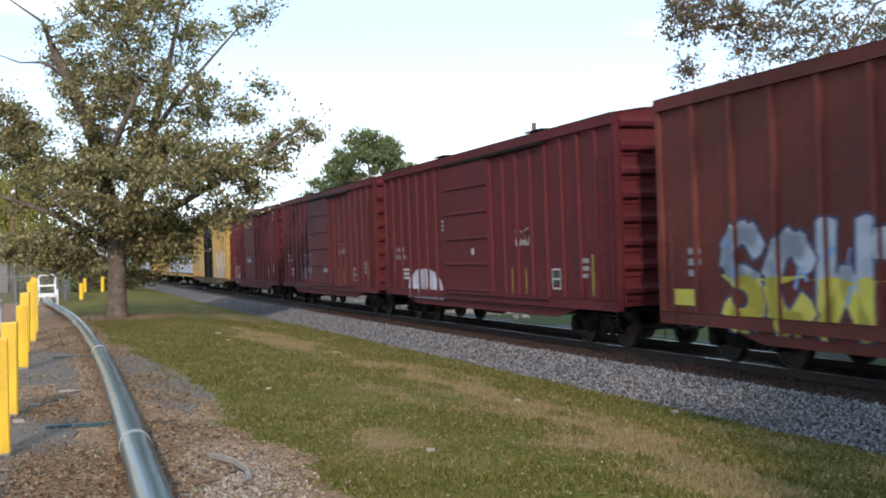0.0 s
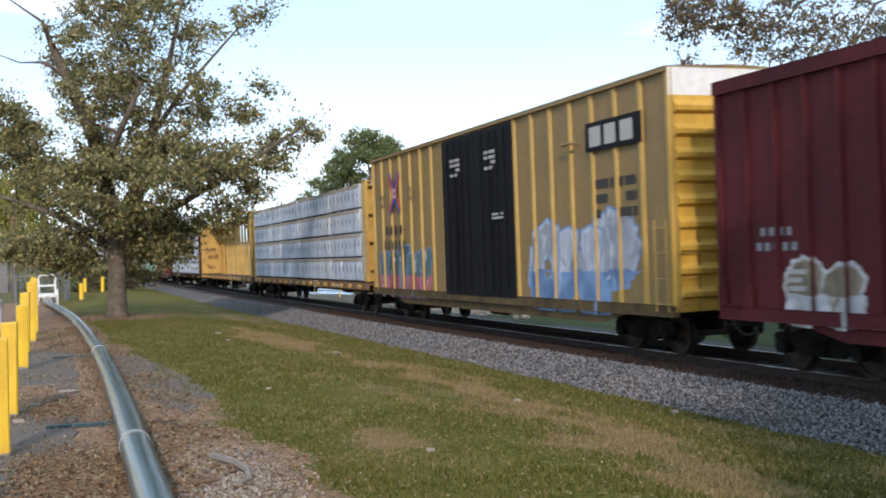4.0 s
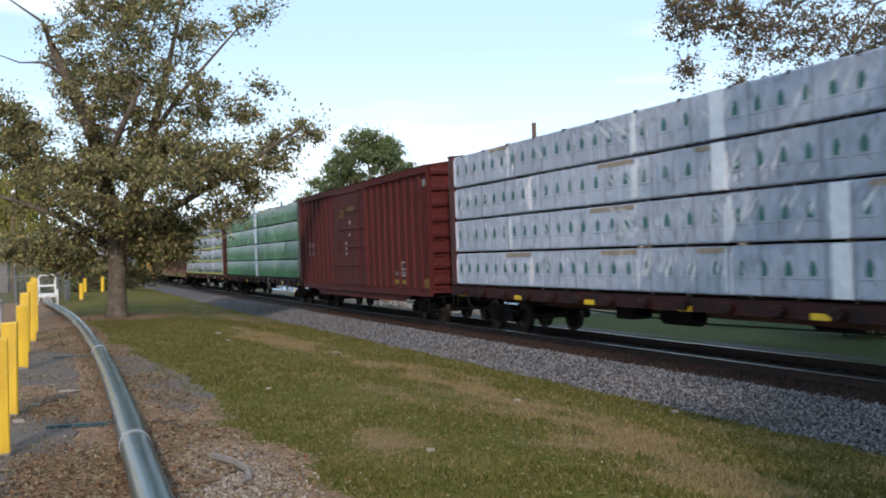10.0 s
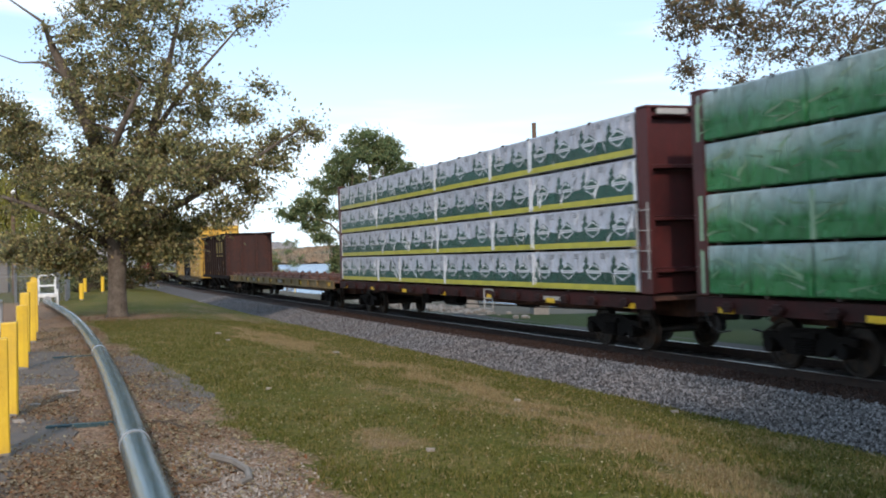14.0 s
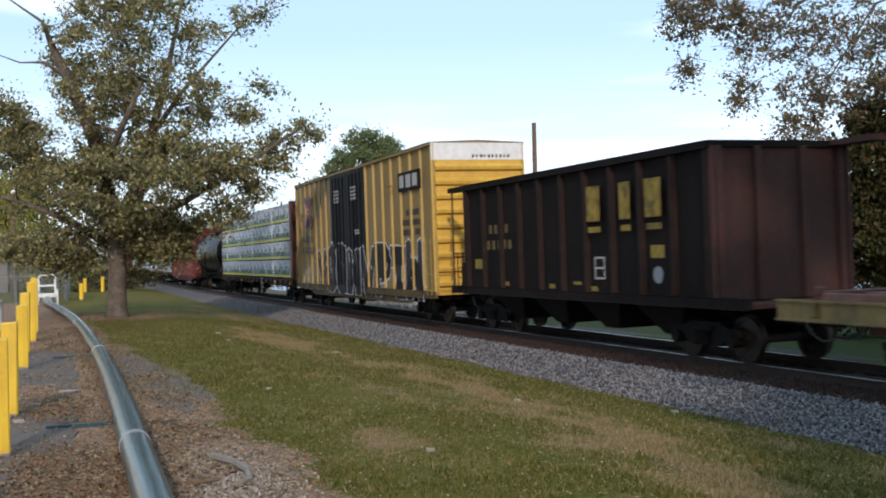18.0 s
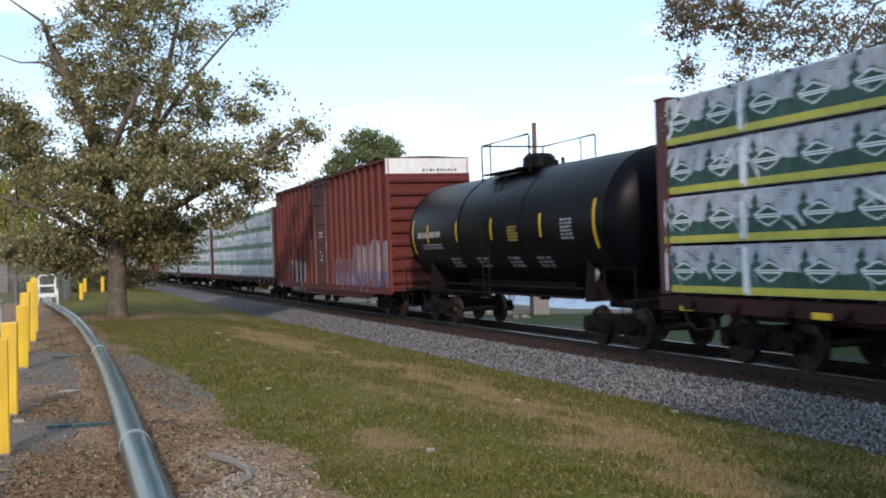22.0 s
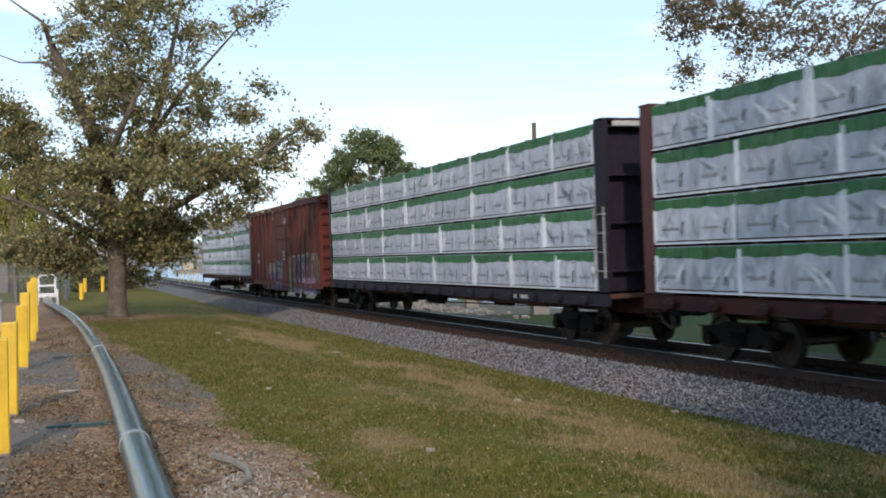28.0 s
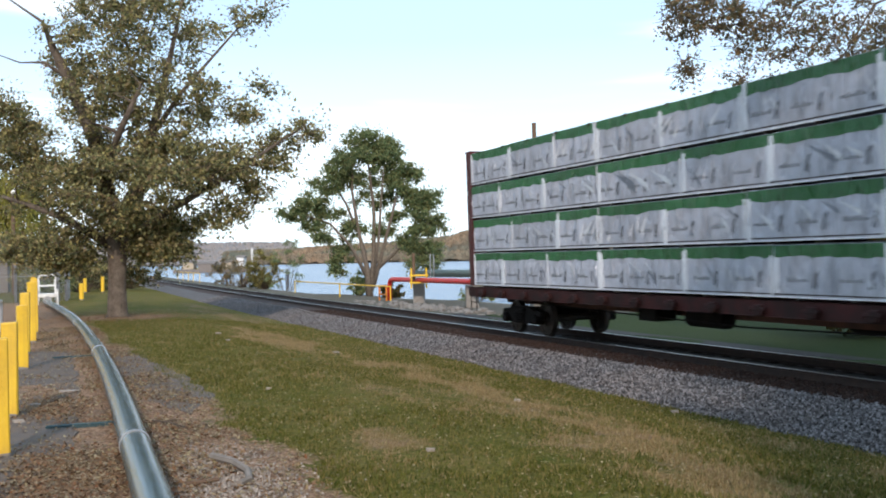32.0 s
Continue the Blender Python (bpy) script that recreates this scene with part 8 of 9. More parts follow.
    part("guard_rail", rails, M["under"], car)
    lad = Shape()
    for x in (-0.22, 0.22):
        lad.tube([(x, -R - 0.05, 1.0), (x, -R - 0.05, zc), (x, -R * 0.72, zc + R * 0.76), (x, -0.95, zc + R - 0.1)], 0.02, 6)
    for z in (1.2, 1.55, 1.9, 2.25, 2.6, 2.95):
        lad.tube([(-0.22, -R - 0.05, z), (0.22, -R - 0.05, z)], 0.014, 6)
    part("ladder", lad, M["under"], car, m=pose(0, 0, 0))
    for sx in (1, -1):
        part("stub_sill", Shape().box(min(sx * H, sx * (half - 2.6)), max(sx * H, sx * (half - 2.6)), -0.32, 0.32, 0.80, 1.30, 0.02), M["under"], car)
        part("end_platform", Shape().box(min(sx * H, sx * (H - 0.5)), max(sx * H, sx * (H - 0.5)), -1.45, 1.45, 1.0, 1.10, 0.01), M["under"], car)
        q = sx * (half - 1.75)
        part("saddle", Shape().rings([[(q, -w, z), (q + 0.1, -w, z), (q + 0.1, w, z), (q, w, z)] for z, w in ((1.0, 1.4), (2.0, 1.30))]), M["under"], car)
        for y in (-1.42, 1.42):
            part("handrail", Shape().tube([(sx * (H - 0.05), y, 1.05), (sx * (H - 0.05), y, 1.75), (sx * (H - 1.3), y, 1.75), (sx * (H - 1.3), y, 1.05)], 0.02, 6), M["under"], car)
            part("step", Shape().tube([(sx * (H - 0.2), y, 1.05), (sx * (H - 0.2), y, 0.5), (sx * (H - 0.6), y, 0.5), (sx * (H - 0.6), y, 1.05)], 0.016, 6), M["under"], car)
    part("piping", Shape().tube([(-half + 2, -0.95, 1.25), (half - 2, -0.95, 1.25)], 0.035, 6).tube([(0.2, 0, 1.4), (0.2, 0, 0.85)], 0.14, 10).tube([(-half + 2.4, -1.1, 1.05), (half - 2.4, -1.1, 1.05)], 0.03, 6), M["under"], car)
    part("belly_jacket", Shape().rings([[(x, 0.75 * math.cos(a), 1.30 + 0.36 * math.sin(a)) for a in [2 * math.pi * j / 16 for j in range(16)]] for x in (-half + 3.4, -half + 3.6, half - 3.6, half - 3.4)]), M["under"], car, "dark jacket under the tank's belly")
    add_trucks(car, (-H + 1.85, H - 1.85))
    add_couplers(car, H)


tank_car(321.0, 335.6)

car, H, st, W = box_car(337.0, 356.0, "oxide2", "faded red high-cube box car with white end band and tags", 5.56, 0.95, 1.55, (346.5 - 346.35, 1.4), "plug", 9, "oxide_worn_lit", None, "oxide2", 9, True, 0.10, 0.06, 0.10, "worn_bar")
graffiti(car, 3.4, 1.02, 3.0, 1.15, 3, ("spray_grey_green", "g_slate", "g_blue", "g_pale"), st, 35, 0.0, 0.20, 0.45)
graffiti(car, 6.9, 0.95, 4.4, 1.75, 4, ("g_slate", "g_pale", "g_blue", "g_pale"), st, 36, 0.05, 0.20, 0.4)
graffiti(car, 7.2, 0.98, 3.8, 1.15, 4, ("g_outline", "g_pale", "g_outline", "g_yellow"), st, 39, -0.08, 0.09, 0.5)
graffiti(car, -5.02, 0.80, 2.89, 1.25, 4, ("kraft", "g_pale", "clear_wrap", "kraft"), st, 37, 0.0, 0.2, 0)
graffiti(car, -7.37, 0.85, 1.7, 1.1, 2, ("oxide2", "g_purple", "g_red", "oxide2"), st, 38)
small_data(car, 0.2, 3.0, -W - 0.062, 4, 0.6, 0.3, 2)
small_data(car, 0.2, 2.0, -W - 0.062, 5, 0.4, 0.5, 3)

GREEN_TOP = "flat car stacked with white-wrapped lumber bundles with green upper edges"
beam_car(357.0, 380.55, "bulk_red", "maroon-ended " + GREEN_TOP, "sill", "green_top", 4.86, seed=17, load_span=(357.6, 380.15), reflectors=False, style_frame=False)
beam_car(381.5, 405.5, "bulk_red", "maroon-ended " + GREEN_TOP, "sill", "green_top", 4.86, seed=18, load_span=(382.45, 405.05), reflectors=False, style_frame=False)
beam_car(406.9, 430.2, "bulk_navy", "navy-ended " + GREEN_TOP, "bulk_navy", "green_top", 4.86, seed=19, load_span=(407.35, 429.7), reflectors=False, style_frame=False)

car, H, st, W = box_car(431.75, 448.2, "oxide", "rust-red box car with purple and white graffiti by its doors", 4.95, 0.95, door=(439.97 - 439.7, 1.9), posts=6, post_mat="oxide_post")
graffiti(car, 4.75, 0.62, 5.41, 1.75, 5, ("spray_grey_green", "spray_grey_green", "spray_grey_green", "oxide"), st, 49, 0.0, 0.24, 0)
graffiti(car, 4.75, 0.66, 4.91, 1.55, 5, ("g_white", "g_purple", "g_violet", "g_white"), st, 46, 0.0, 0.17, 0.4)
graffiti(car, -2.16, 0.72, 4.57, 1.3, 5, ("g_slate", "spray_grey_green", "g_purple", "oxide"), st, 47, 0.1, 0.12, 0.6)
graffiti(car, H - 0.75, 0.75, 1.1, 1.3, 1, ("deep_green", "spray_grey_green", "deep_green", "letter_y"), st, 48)
reporting(car, H, -H + 1.75, 1.95, -W + 0.062, seed=9, w=1.2, h=0.62)
small_data(car, 1.4, 3.9, -W - 0.062, 9, 0.6, 0.3, 3)
small_data(car, 0.9, 2.1, -W - 0.062, 10, 0.5, 0.5, 3)

beam_car(448.95, 471.9, "bulk_red", "maroon-ended " + GREEN_TOP, "sill", "green_top", 4.87, seed=23, load_span=(449.2, 471.5), reflectors=False, style_frame=False)


# ---- things on the near side ----
def patch(name, label, pts, material, lift=0.012, thick=0.05):
    """A low slab with a ragged outline; pts: (s, d)."""
    rnd_ = random.Random(len(pts) + int(pts[0][0]))
    ring = []
    for i, p in enumerate(pts):
        q = pts[(i + 1) % len(pts)]
        n = max(2, int(math.dist(p, q) / 0.25))
        for k in range(n):
            u = k / n
            ring.append((p[0] + (q[0] - p[0]) * u + rnd_.uniform(-0.09, 0.09), p[1] + (q[1] - p[1]) * u + rnd_.uniform(-0.07, 0.07)))
    sh = Shape().rings([[ground_at(s, d, z) for s, d in ring] for z in (-thick, lift)])
    me = sh.mesh(name, M[material])
    tagged(new(name, fix_normals(me)), label, "paving", kind="structure")


patch("pavement", "worn grey asphalt patch beside the pipe", [(14.4, 10.85), (16.2, 10.3), (20, 10.35), (25.5, 10.75), (26.5, 11.3), (21, 11.35), (16, 11.25)], "asphalt", 0.014)
patch("pavement", "cracked grey asphalt strip between the posts and the pipe", [(-4, 12.55), (12, 12.45), (18, 12.15), (26.5, 12.0), (27.5, 14.2), (27, 22), (-4, 22)], "asphalt", 0.012)


def bollard(s, d, h, r, label="yellow-painted steel bollard set in asphalt"):
    t = thing("bollard", label, "bollard", "row of yellow bollards", m=Matrix.Translation(ground_at(s, d)) @ pose(0, 0, 0, 0, 0, 0))
    sh = Shape()
    prof = [(r, -0.1), (r, h - 0.015), (r * 0.93, h)]
    sh.rings([[(q * math.cos(a), q * math.sin(a), z) for a in [2 * math.pi * j / 20 for j in range(20)]] for q, z in prof])
    part("post", sh, M["bollard"], t, smooth=False)
    part("scuff_band", Shape().rings([[((r + 0.002) * math.cos(a), (r + 0.002) * math.sin(a), z) for a in [2 * math.pi * j / 20 for j in range(20)]] for z in (0.0, 0.06)], True, False), M["concrete"], t, "dirt-stained foot")


def timber_post(s, d, h, w, turn, seed):
    """A square sawn post with worn edges and a slightly sloping top."""
    rnd_ = random.Random(seed)
    t = thing("timber_post", "yellow-painted square timber post set in asphalt", "post", "row of yellow posts",
              m=Matrix.Translation(ground_at(s, d)) @ pose(0, 0, 0, rnd_.uniform(-0.5, 0.5), rnd_.uniform(-0.7, 0.7), math.degrees(heading(s)) + turn))
    c, r = 0.016, w / 2
    ring = [(r - c, -r), (r, -r + c), (r, r - c), (r - c, r), (-r + c, r), (-r, r - c), (-r, -r + c), (-r + c, -r)]
    rows = []
    for z, k in ((-0.1, 1.0), (h * 0.35, rnd_.uniform(0.97, 1.02)), (h * 0.7, rnd_.uniform(0.98, 1.03)), (h - 0.02, 1.0), (h, 0.93)):
        tip = 0.06 if z > h - 0.05 else 0.0
        rows.append([(x * k, y * k, z + tip * x + rnd_.uniform(-0.004, 0.004)) for x, y in ring])
    part("post", Shape().rings(rows), M["post_paint"], t)
    part("scuffed_foot", Shape().rings([[(x * 1.012, y * 1.012, z + rnd_.uniform(-0.01, 0.02) * (z > 0)) for x, y in ring] for z in (-0.02, 0.05)], True, False), M["concrete"], t, "dirt-stained foot")


for i, (s, d, h) in enumerate(((12.16, 13.15, 1.25), (15.3, 13.11, 1.27), (22.4, 13.04, 1.26), (26.2, 13.04, 1.42), (30.2, 12.93, 1.62), (34.5, 12.90, 1.6), (39.0, 12.95, 1.62), (43.5, 13.03, 1.6), (48.5, 13.13, 1.6))):
    timber_post(s, d, h, 0.205, (4, -3, 6, -5, 3, 0, 5, -4, 2)[i], 300 + i)
for s, d, h in ((67, 10.8, 1.0), (86, 10.25, 1.1), (86.5, 8.95, 1.2)):
    bollard(s, d, h, 0.13, "yellow bollard standing in the lawn")
for s, d in ((58, 15.8), (60, 15.6)):
    bollard(s, d, 1.1, 0.14, "yellow bollard by the gate")


def long_pipe():
    t = thing("pipeline", "thick teal-painted steel pipe on low cross supports", "pipe")
    pts = [(-12, 12.7), (-4, 12.45), (2, 12.2), (8, 11.98), (11, 11.87), (14, 11.76), (18, 11.65), (24, 11.55), (32, 11.56), (40, 11.72), (48, 12.05), (54, 12.4), (59, 12.7)]

    def at(s):
        for (s0, d0), (s1, d1) in zip(pts, pts[1:]):
            if s <= s1:
                u = (s - s0) / (s1 - s0)
                return d0 + (d1 - d0) * u
        return pts[-1][1]
    ctr = [ground_at(s, at(s), 0.20) for s in steps(-12, 59, 0.7) + [59]]
    part("pipe", Shape().tube(ctr, 0.15, 28), M["pipe"], t, smooth=True)
    for s in (11.0, 23.2, 35.4, 47.6):
        a, b = ground_at(s - 0.05, at(s - 0.05), 0.20), ground_at(s + 0.05, at(s + 0.05), 0.20)
        part("collar", Shape().tube([a, b], 0.157, 28), M["galv"], t, "pale joint collar")
    for s in (1.5, 13.95, 24.6):
        d = at(s)
        c = ground_at(s, d + 0.2, 0.0)
        a = heading(s)
        m = Matrix.Translation(c) @ Matrix.Rotation(a, 4, "Z")
        part("cross_support", Shape().box(-0.72, 0.10, -0.03, 0.03, -0.02, 0.05, 0.01), M["pipe"], t, "teal steel cross bar", m)
    return ctr[-1]


long_pipe()


def white_frame():
    """The white tubular guard that stands over the far end of the pipe."""
    t = thing("pipe_stand", "white tubular metal stand over the pipe's end", "pipe stand", m=Matrix.Translation(ground_at(60, 12.65)) @ Matrix.Rotation(heading(60), 4, "Z") @ Matrix.Diagonal((1.15, 1.1, 1.2, 1)))
    for x in (-0.45, 0.45):
        sh = Shape().tube([(x, -0.5, 0), (x, -0.45, 0.62), (x, 0.0, 0.66), (x * 0.9, 0.35, 0.62), (x * 0.9, 0.4, 0)], 0.05, 8)
        part("side_leg", sh, M["white"], t)
    part("back_hoop", Shape().tube([(-0.36, 0.3, 0.2), (-0.36, 0.33, 1.2), (-0.28, 0.33, 1.32), (0.28, 0.33, 1.32), (0.36, 0.33, 1.2), (0.36, 0.3, 0.2)], 0.05, 8).tube([(-0.36, 0.32, 0.85), (0.36, 0.32, 0.85)], 0.045, 8), M["white"], t)
    part("seat_plate", Shape().box(-0.40, 0.40, -0.45, 0.30, 0.34, 0.52, 0.03), M["white"], t)
    part("clamp", Shape().tube([(0, -0.55, 0.22), (0, 0.3, 0.22)], 0.19, 14), M["galv"], t, "grey pipe clamp")


white_frame()


def chain_fence(name, label, pts, h, mesh_step=0.16):
    """pts: (s, d) corners; posts, top rail and woven wire."""
    t = thing(name, label, "fence")
    for i in range(len(pts) - 1):
        a, b = ground_at(*pts[i]), ground_at(*pts[i + 1])
        n = max(1, round((b - a).length / 2.6))
        for k in range(n + 1):
            p = a.lerp(b, k / n)
            part("fence_post", Shape().tube([p, p + Vector((0, 0, h + 0.06))], 0.06 if k % n else 0.10, 8), M["galv"], t)
        part("top_rail", Shape().tube([a + Vector((0, 0, h)), b + Vector((0, 0, h))], 0.03, 6), M["galv"], t)
        part("mid_rail", Shape().tube([a + Vector((0, 0, h * 0.5)), b + Vector((0, 0, h * 0.5))], 0.02, 6), M["galv"], t)
        w = Shape()
        L = (b - a).length
        m_ = int((L + h) / mesh_step)
        for k in range(m_):
            for sg in (1, -1):
                u0, u1 = k * mesh_step - h, k * mesh_step
                z0, z1 = 0, h
                c0, c1 = max(u0, 0), min(u1, L)
                if c1 <= c0:
                    continue
                f0, f1 = (c0 - u0) / h, (c1 - u0) / h
                p0, p1 = a.lerp(b, c0 / L), a.lerp(b, c1 / L)
                za, zb = (f0 * h, f1 * h) if sg > 0 else (h - f0 * h, h - f1 * h)
                w.tube([p0 + Vector((0, 0, za)), p1 + Vector((0, 0, zb))], 0.010, 3, False)
        part("wire_mesh", w, M["chainlink"], t, "woven wire", kind="stuff")


chain_fence("chain_link_fence", "tall grey chain-link fence with a gate", [(66.5, 16.6), (66, 14.4), (66.8, 12.1), (67, 11.65), (72, 11.5)], 3.0)


def rack():
    """Low grey tube railing behind the near bollards."""
    t = thing("tube_railing", "low grey tubular railing behind the bollards", "railing")
    for s in (26, 28.5, 31, 33.5, 36):
        p = ground_at(s, 13.9)
        part("upright", Shape().tube([p, p + Vector((0, 0, 1.0))], 0.06, 8), M["galv"], t)
    for z in (0.95,):
        part("top_tube", Shape().tube([ground_at(s, 13.9, z) for s in (25.5, 31, 36.5)], 0.055, 8), M["galv"], t)


rack()


def utility_pole(name, label, base, h, r, key="wood", lamp=False):
    t = thing(name, label, "pole", m=Matrix.Translation(base))
    part("shaft", Shape().tube([(0, 0, -0.3), (0, 0, h * 0.5), (0.0, 0, h)], [r, r * 0.9, r * 0.78], 12), M[key], t)
    if lamp:
        part("arm", Shape().tube([(0, 0, h - 0.3), (0.25, -0.4, h - 0.1)], 0.03, 6), M["galv"], t)
        part("lamp_head", Shape().tube([(0.25, -0.4, h - 0.18), (0.25, -0.4, h + 0.02), (0.25, -0.4, h + 0.10)], [0.20, 0.20, 0.06], 14), M["lamp_glass"], t, "round white lamp head")


utility_pole("lamp_pole", "brown wooden pole with a round white yard lamp", ground_at(84, 15.2), 7.6, 0.16, lamp=True)
utility_pole("wooden_pole", "brown wooden pole beyond the fence", ground_at(70, 16.8), 6.4, 0.16)
utility_pole("mooring_pole", "tall bare wooden pole by the river", ground_at(78, -24.0), 17.3, 0.22)


def shed(name, label, s, d, w, dep, h, key):
    t = thing(name, label, "building", m=Matrix.Translation(ground_at(s, d)) @ Matrix.Rotation(heading(s), 4, "Z"))
    part("wall", Shape().box(-w / 2, w / 2, -dep / 2, dep / 2, 0, h, 0.02), M[key], t)
    part("roof", Shape().prism([(-dep / 2 - 0.3, h), (dep / 2 + 0.3, h), (0, h + 1.1)], "x", -w / 2 - 0.3, w / 2 + 0.3), M["dock"], t, "grey pitched roof")
    part("window", Shape().box(-0.6, 0.6, -dep / 2 - 0.03, -dep / 2 + 0.02, h * 0.4, h * 0.75, 0.01), M["tank"], t, "dark window")


shed("small_building", "low tan building behind the fence", 108, 22.0, 8, 5, 3.0, "tan_wall")
shed("small_building", "weathered grey building behind the trees", 96, 18.6, 5, 4, 3.2, "dock")

# ---- things on the river side ----


def yellow_railing(label, pts, h=0.95):
    t = thing("yellow_railing", label, "railing", "yellow railings by the river")
    P = [ground_at(s, d) for s, d in pts]
    for p in P:
        part("rail_post", Shape().tube([p, p + Vector((0, 0, h))], 0.045, 8), M["bollard"], t)
    for z in (h,):
        part("rail_bar", Shape().tube([p + Vector((0, 0, z)) for p in P], 0.045, 8), M["bollard"], t)


yellow_railing("yellow pipe railing along the river side of the track", [(90, -6.8), (75, -7.0), (63, -7.2)])
yellow_railing("yellow pipe railing far along the track", [(150, -5.6), (158, -5.6), (166, -5.7), (175, -5.8), (186, -6)], 1.3)


def red_line():
    t = thing("red_pipeline", "bright red pipe rising from the ground beside a grey-green one", "pipe")
    s0, s1, d = 66.5, 18.0, -8.2
    part("red_pipe", Shape().tube([ground_at(s0, d, -0.1), ground_at(s0, d, 1.00), ground_at(s0 - 0.25, d, 1.28), ground_at(s0 - 0.7, d, 1.38), ground_at(50, d, 1.40), ground_at(43, d, 1.36)], 0.15, 16), M["red_pipe"], t, smooth=True)
    part("guard_frame", Shape().tube([ground_at(s0 + 0.3, d + 0.6, 0), ground_at(s0 + 0.3, d + 0.6, 0.95), ground_at(s0 - 1.3, d + 0.6, 0.95), ground_at(s0 - 1.3, d + 0.6, 0)], 0.06, 8).tube([ground_at(s0 + 0.3, d + 0.6, 0.4), ground_at(s0 - 1.3, d + 0.6, 0.4)], 0.05, 8), M["orange"], t, "orange guard frame")
    part("green_pipe", Shape().tube([ground_at(s0 - 0.6, d - 1.4, 1.75), ground_at(50, d - 1.4, 1.85), ground_at(43, d - 1.4, 1.85)], 0.22, 16), M["green_pipe"], t, "grey-green pipe", smooth=True)
    for s in (62.5, 53.5, 45):
        p = ground_at(s, d - 0.7)
        part("pier", Shape().box(p.x - 0.35, p.x + 0.35, p.y - 1.1, p.y + 1.1, p.z - 0.2, p.z + 1.2, 0.03), M["concrete"], t, "concrete pier")
    q = ground_at(60.4, d)
    fr = Shape()
    for dx in (-0.45, 0.45):
        for dy in (-0.4, 0.4):
            fr.tube([q + Vector((dx, dy, 0.9)), q + Vector((dx, dy, 2.1))], 0.05, 6)
    fr.box(q.x - 0.55, q.x + 0.55, q.y - 0.5, q.y + 0.5, q.z + 1.62, q.z + 1.72).box(q.x - 0.55, q.x + 0.55, q.y - 0.5, q.y + 0.5, q.z + 1.2, q.z + 1.28)
    part("valve_platform", fr, M["bollard"], t, "yellow valve platform")
    part("valve_stem", Shape().tube([q + Vector((-0.3, 0, 1.4)), q + Vector((-0.3, 0, 3.0))], 0.09, 8), M["wood"], t)
    part("ladder_rail", Shape().tube([q + Vector((0.7, -0.3, 1.2)), q + Vector((0.7, -0.3, 2.9)), q + Vector((0.9, 0.3, 2.9)), q + Vector((0.9, 0.3, 1.2))], 0.04, 6), M["galv"], t)


red_line()


def rubble(s, d, w, n, seed, label):
    rnd_ = random.Random(seed)
    t = thing("stone_pile", label, "stones", kind="stuff")
    sh = Shape()
    for _ in range(n):
        p = ground_at(s + rnd_.gauss(0, w), d + rnd_.gauss(0, 0.7), rnd_.uniform(-0.08, 0.12))
        r = rnd_.uniform(0.07, 0.2)
        sh.rings([[p + Vector((math.cos(a) * q * rnd_.uniform(0.8, 1.1), math.sin(a) * q * rnd_.uniform(0.8, 1.1), z)) for a in [6.283 * j / 6 for j in range(6)]] for q, z in ((r * 0.8, -r * 0.4), (r, 0.05), (r * 0.6, r * 0.55))])
    part("boulders", sh, M["concrete"], t, kind="stuff")


rubble(53, -5.9, 4.4, 260, 3, "pale riprap stones beside the track")

# pier, dolphins and light far out on the water
def pier(px, py, ang, L, w, label):
    t = thing("pier", label, "pier", m=Matrix.Translation((px, py, WATER_Z)) @ Matrix.Rotation(radians(ang), 4, "Z"))
    part("pier_deck", Shape().box(-L / 2, L / 2, -w / 2, w / 2, 1.6, 2.0, 0.03), M["dock"], t)
    n = int(L / 4)
    pile = shared("pile", lambda: Shape().tube([(0, 0, -2), (0, 0, 2.5)], 0.22, 8), M["dock"])
    for i in range(n + 1):
        for y in (-w / 2, w / 2):
            part("timber_post", pile, None, t, m=pose(-L / 2 + L * i / n, y, 0))
    return t


pier(22, 150, 8, 34, 3, "grey timber pier with piles in the river")
t = pier(12, 175, 0, 12, 6, "small timber landing with an open frame")
part("frame", Shape().tube([(-4, 0, 2), (-4, 0, 6), (4, 0, 6), (4, 0, 2)], 0.12, 6).tube([(-4, 2, 2), (-4, 2, 6), (4, 2, 6), (4, 2, 2)], 0.12, 6), M["dock"], t)
utility_pole("river_light", "pale post with a flat lamp cap by the river", Vector((18.6, 112.0, -3.6)), 9.2, 0.13, "galv")
part("lamp_cap", Shape().tube([(0, 0, 9.2), (0, 0, 9.45)], [0.75, 0.4], 12), M["galv"], bpy.data.objects["river_light"], "flat lamp cap")


def boat(px, py, ang, L, key, label):
    t = thing("boat", label, "boat", m=Matrix.Translation((px, py, WATER_Z)) @ Matrix.Rotation(radians(ang), 4, "Z"))
    rows = []
    for u, w, z in ((-0.5, 0.75, 0.8), (0.0, 1.0, 0.8), (0.3, 0.8, 0.95), (0.5, 0.06, 1.15)):
        x = u * L
        rows.append([(x, -w, z), (x, -w * 0.6, -0.2), (x, w * 0.6, -0.2), (x, w, z)])
    part("hull", Shape().rings(rows), M[key], t)
    part("cabin", Shape().rings([[(-0.25 * L, -0.6, z) if k == 0 else (0.12 * L - e, -0.6, z) if k == 1 else (0.12 * L - e, 0.6, z) if k == 2 else (-0.25 * L, 0.6, z) for k in range(4)] for z, e in ((0.8, 0.0), (1.7, 0.4))]), M["white"], t)
    part("rub_rail", Shape().tube([(-0.5 * L, -0.78, 0.8), (0, -1.02, 0.82), (0.3 * L, -0.82, 0.97), (0.5 * L, 0, 1.17)], 0.05, 6), M["wood"], t)


boat(91, 320, 10, 9, "bollard", "yellow and white boat moored by the bank")
boat(70, 310, 5, 8, "white", "white boat moored by the bank")
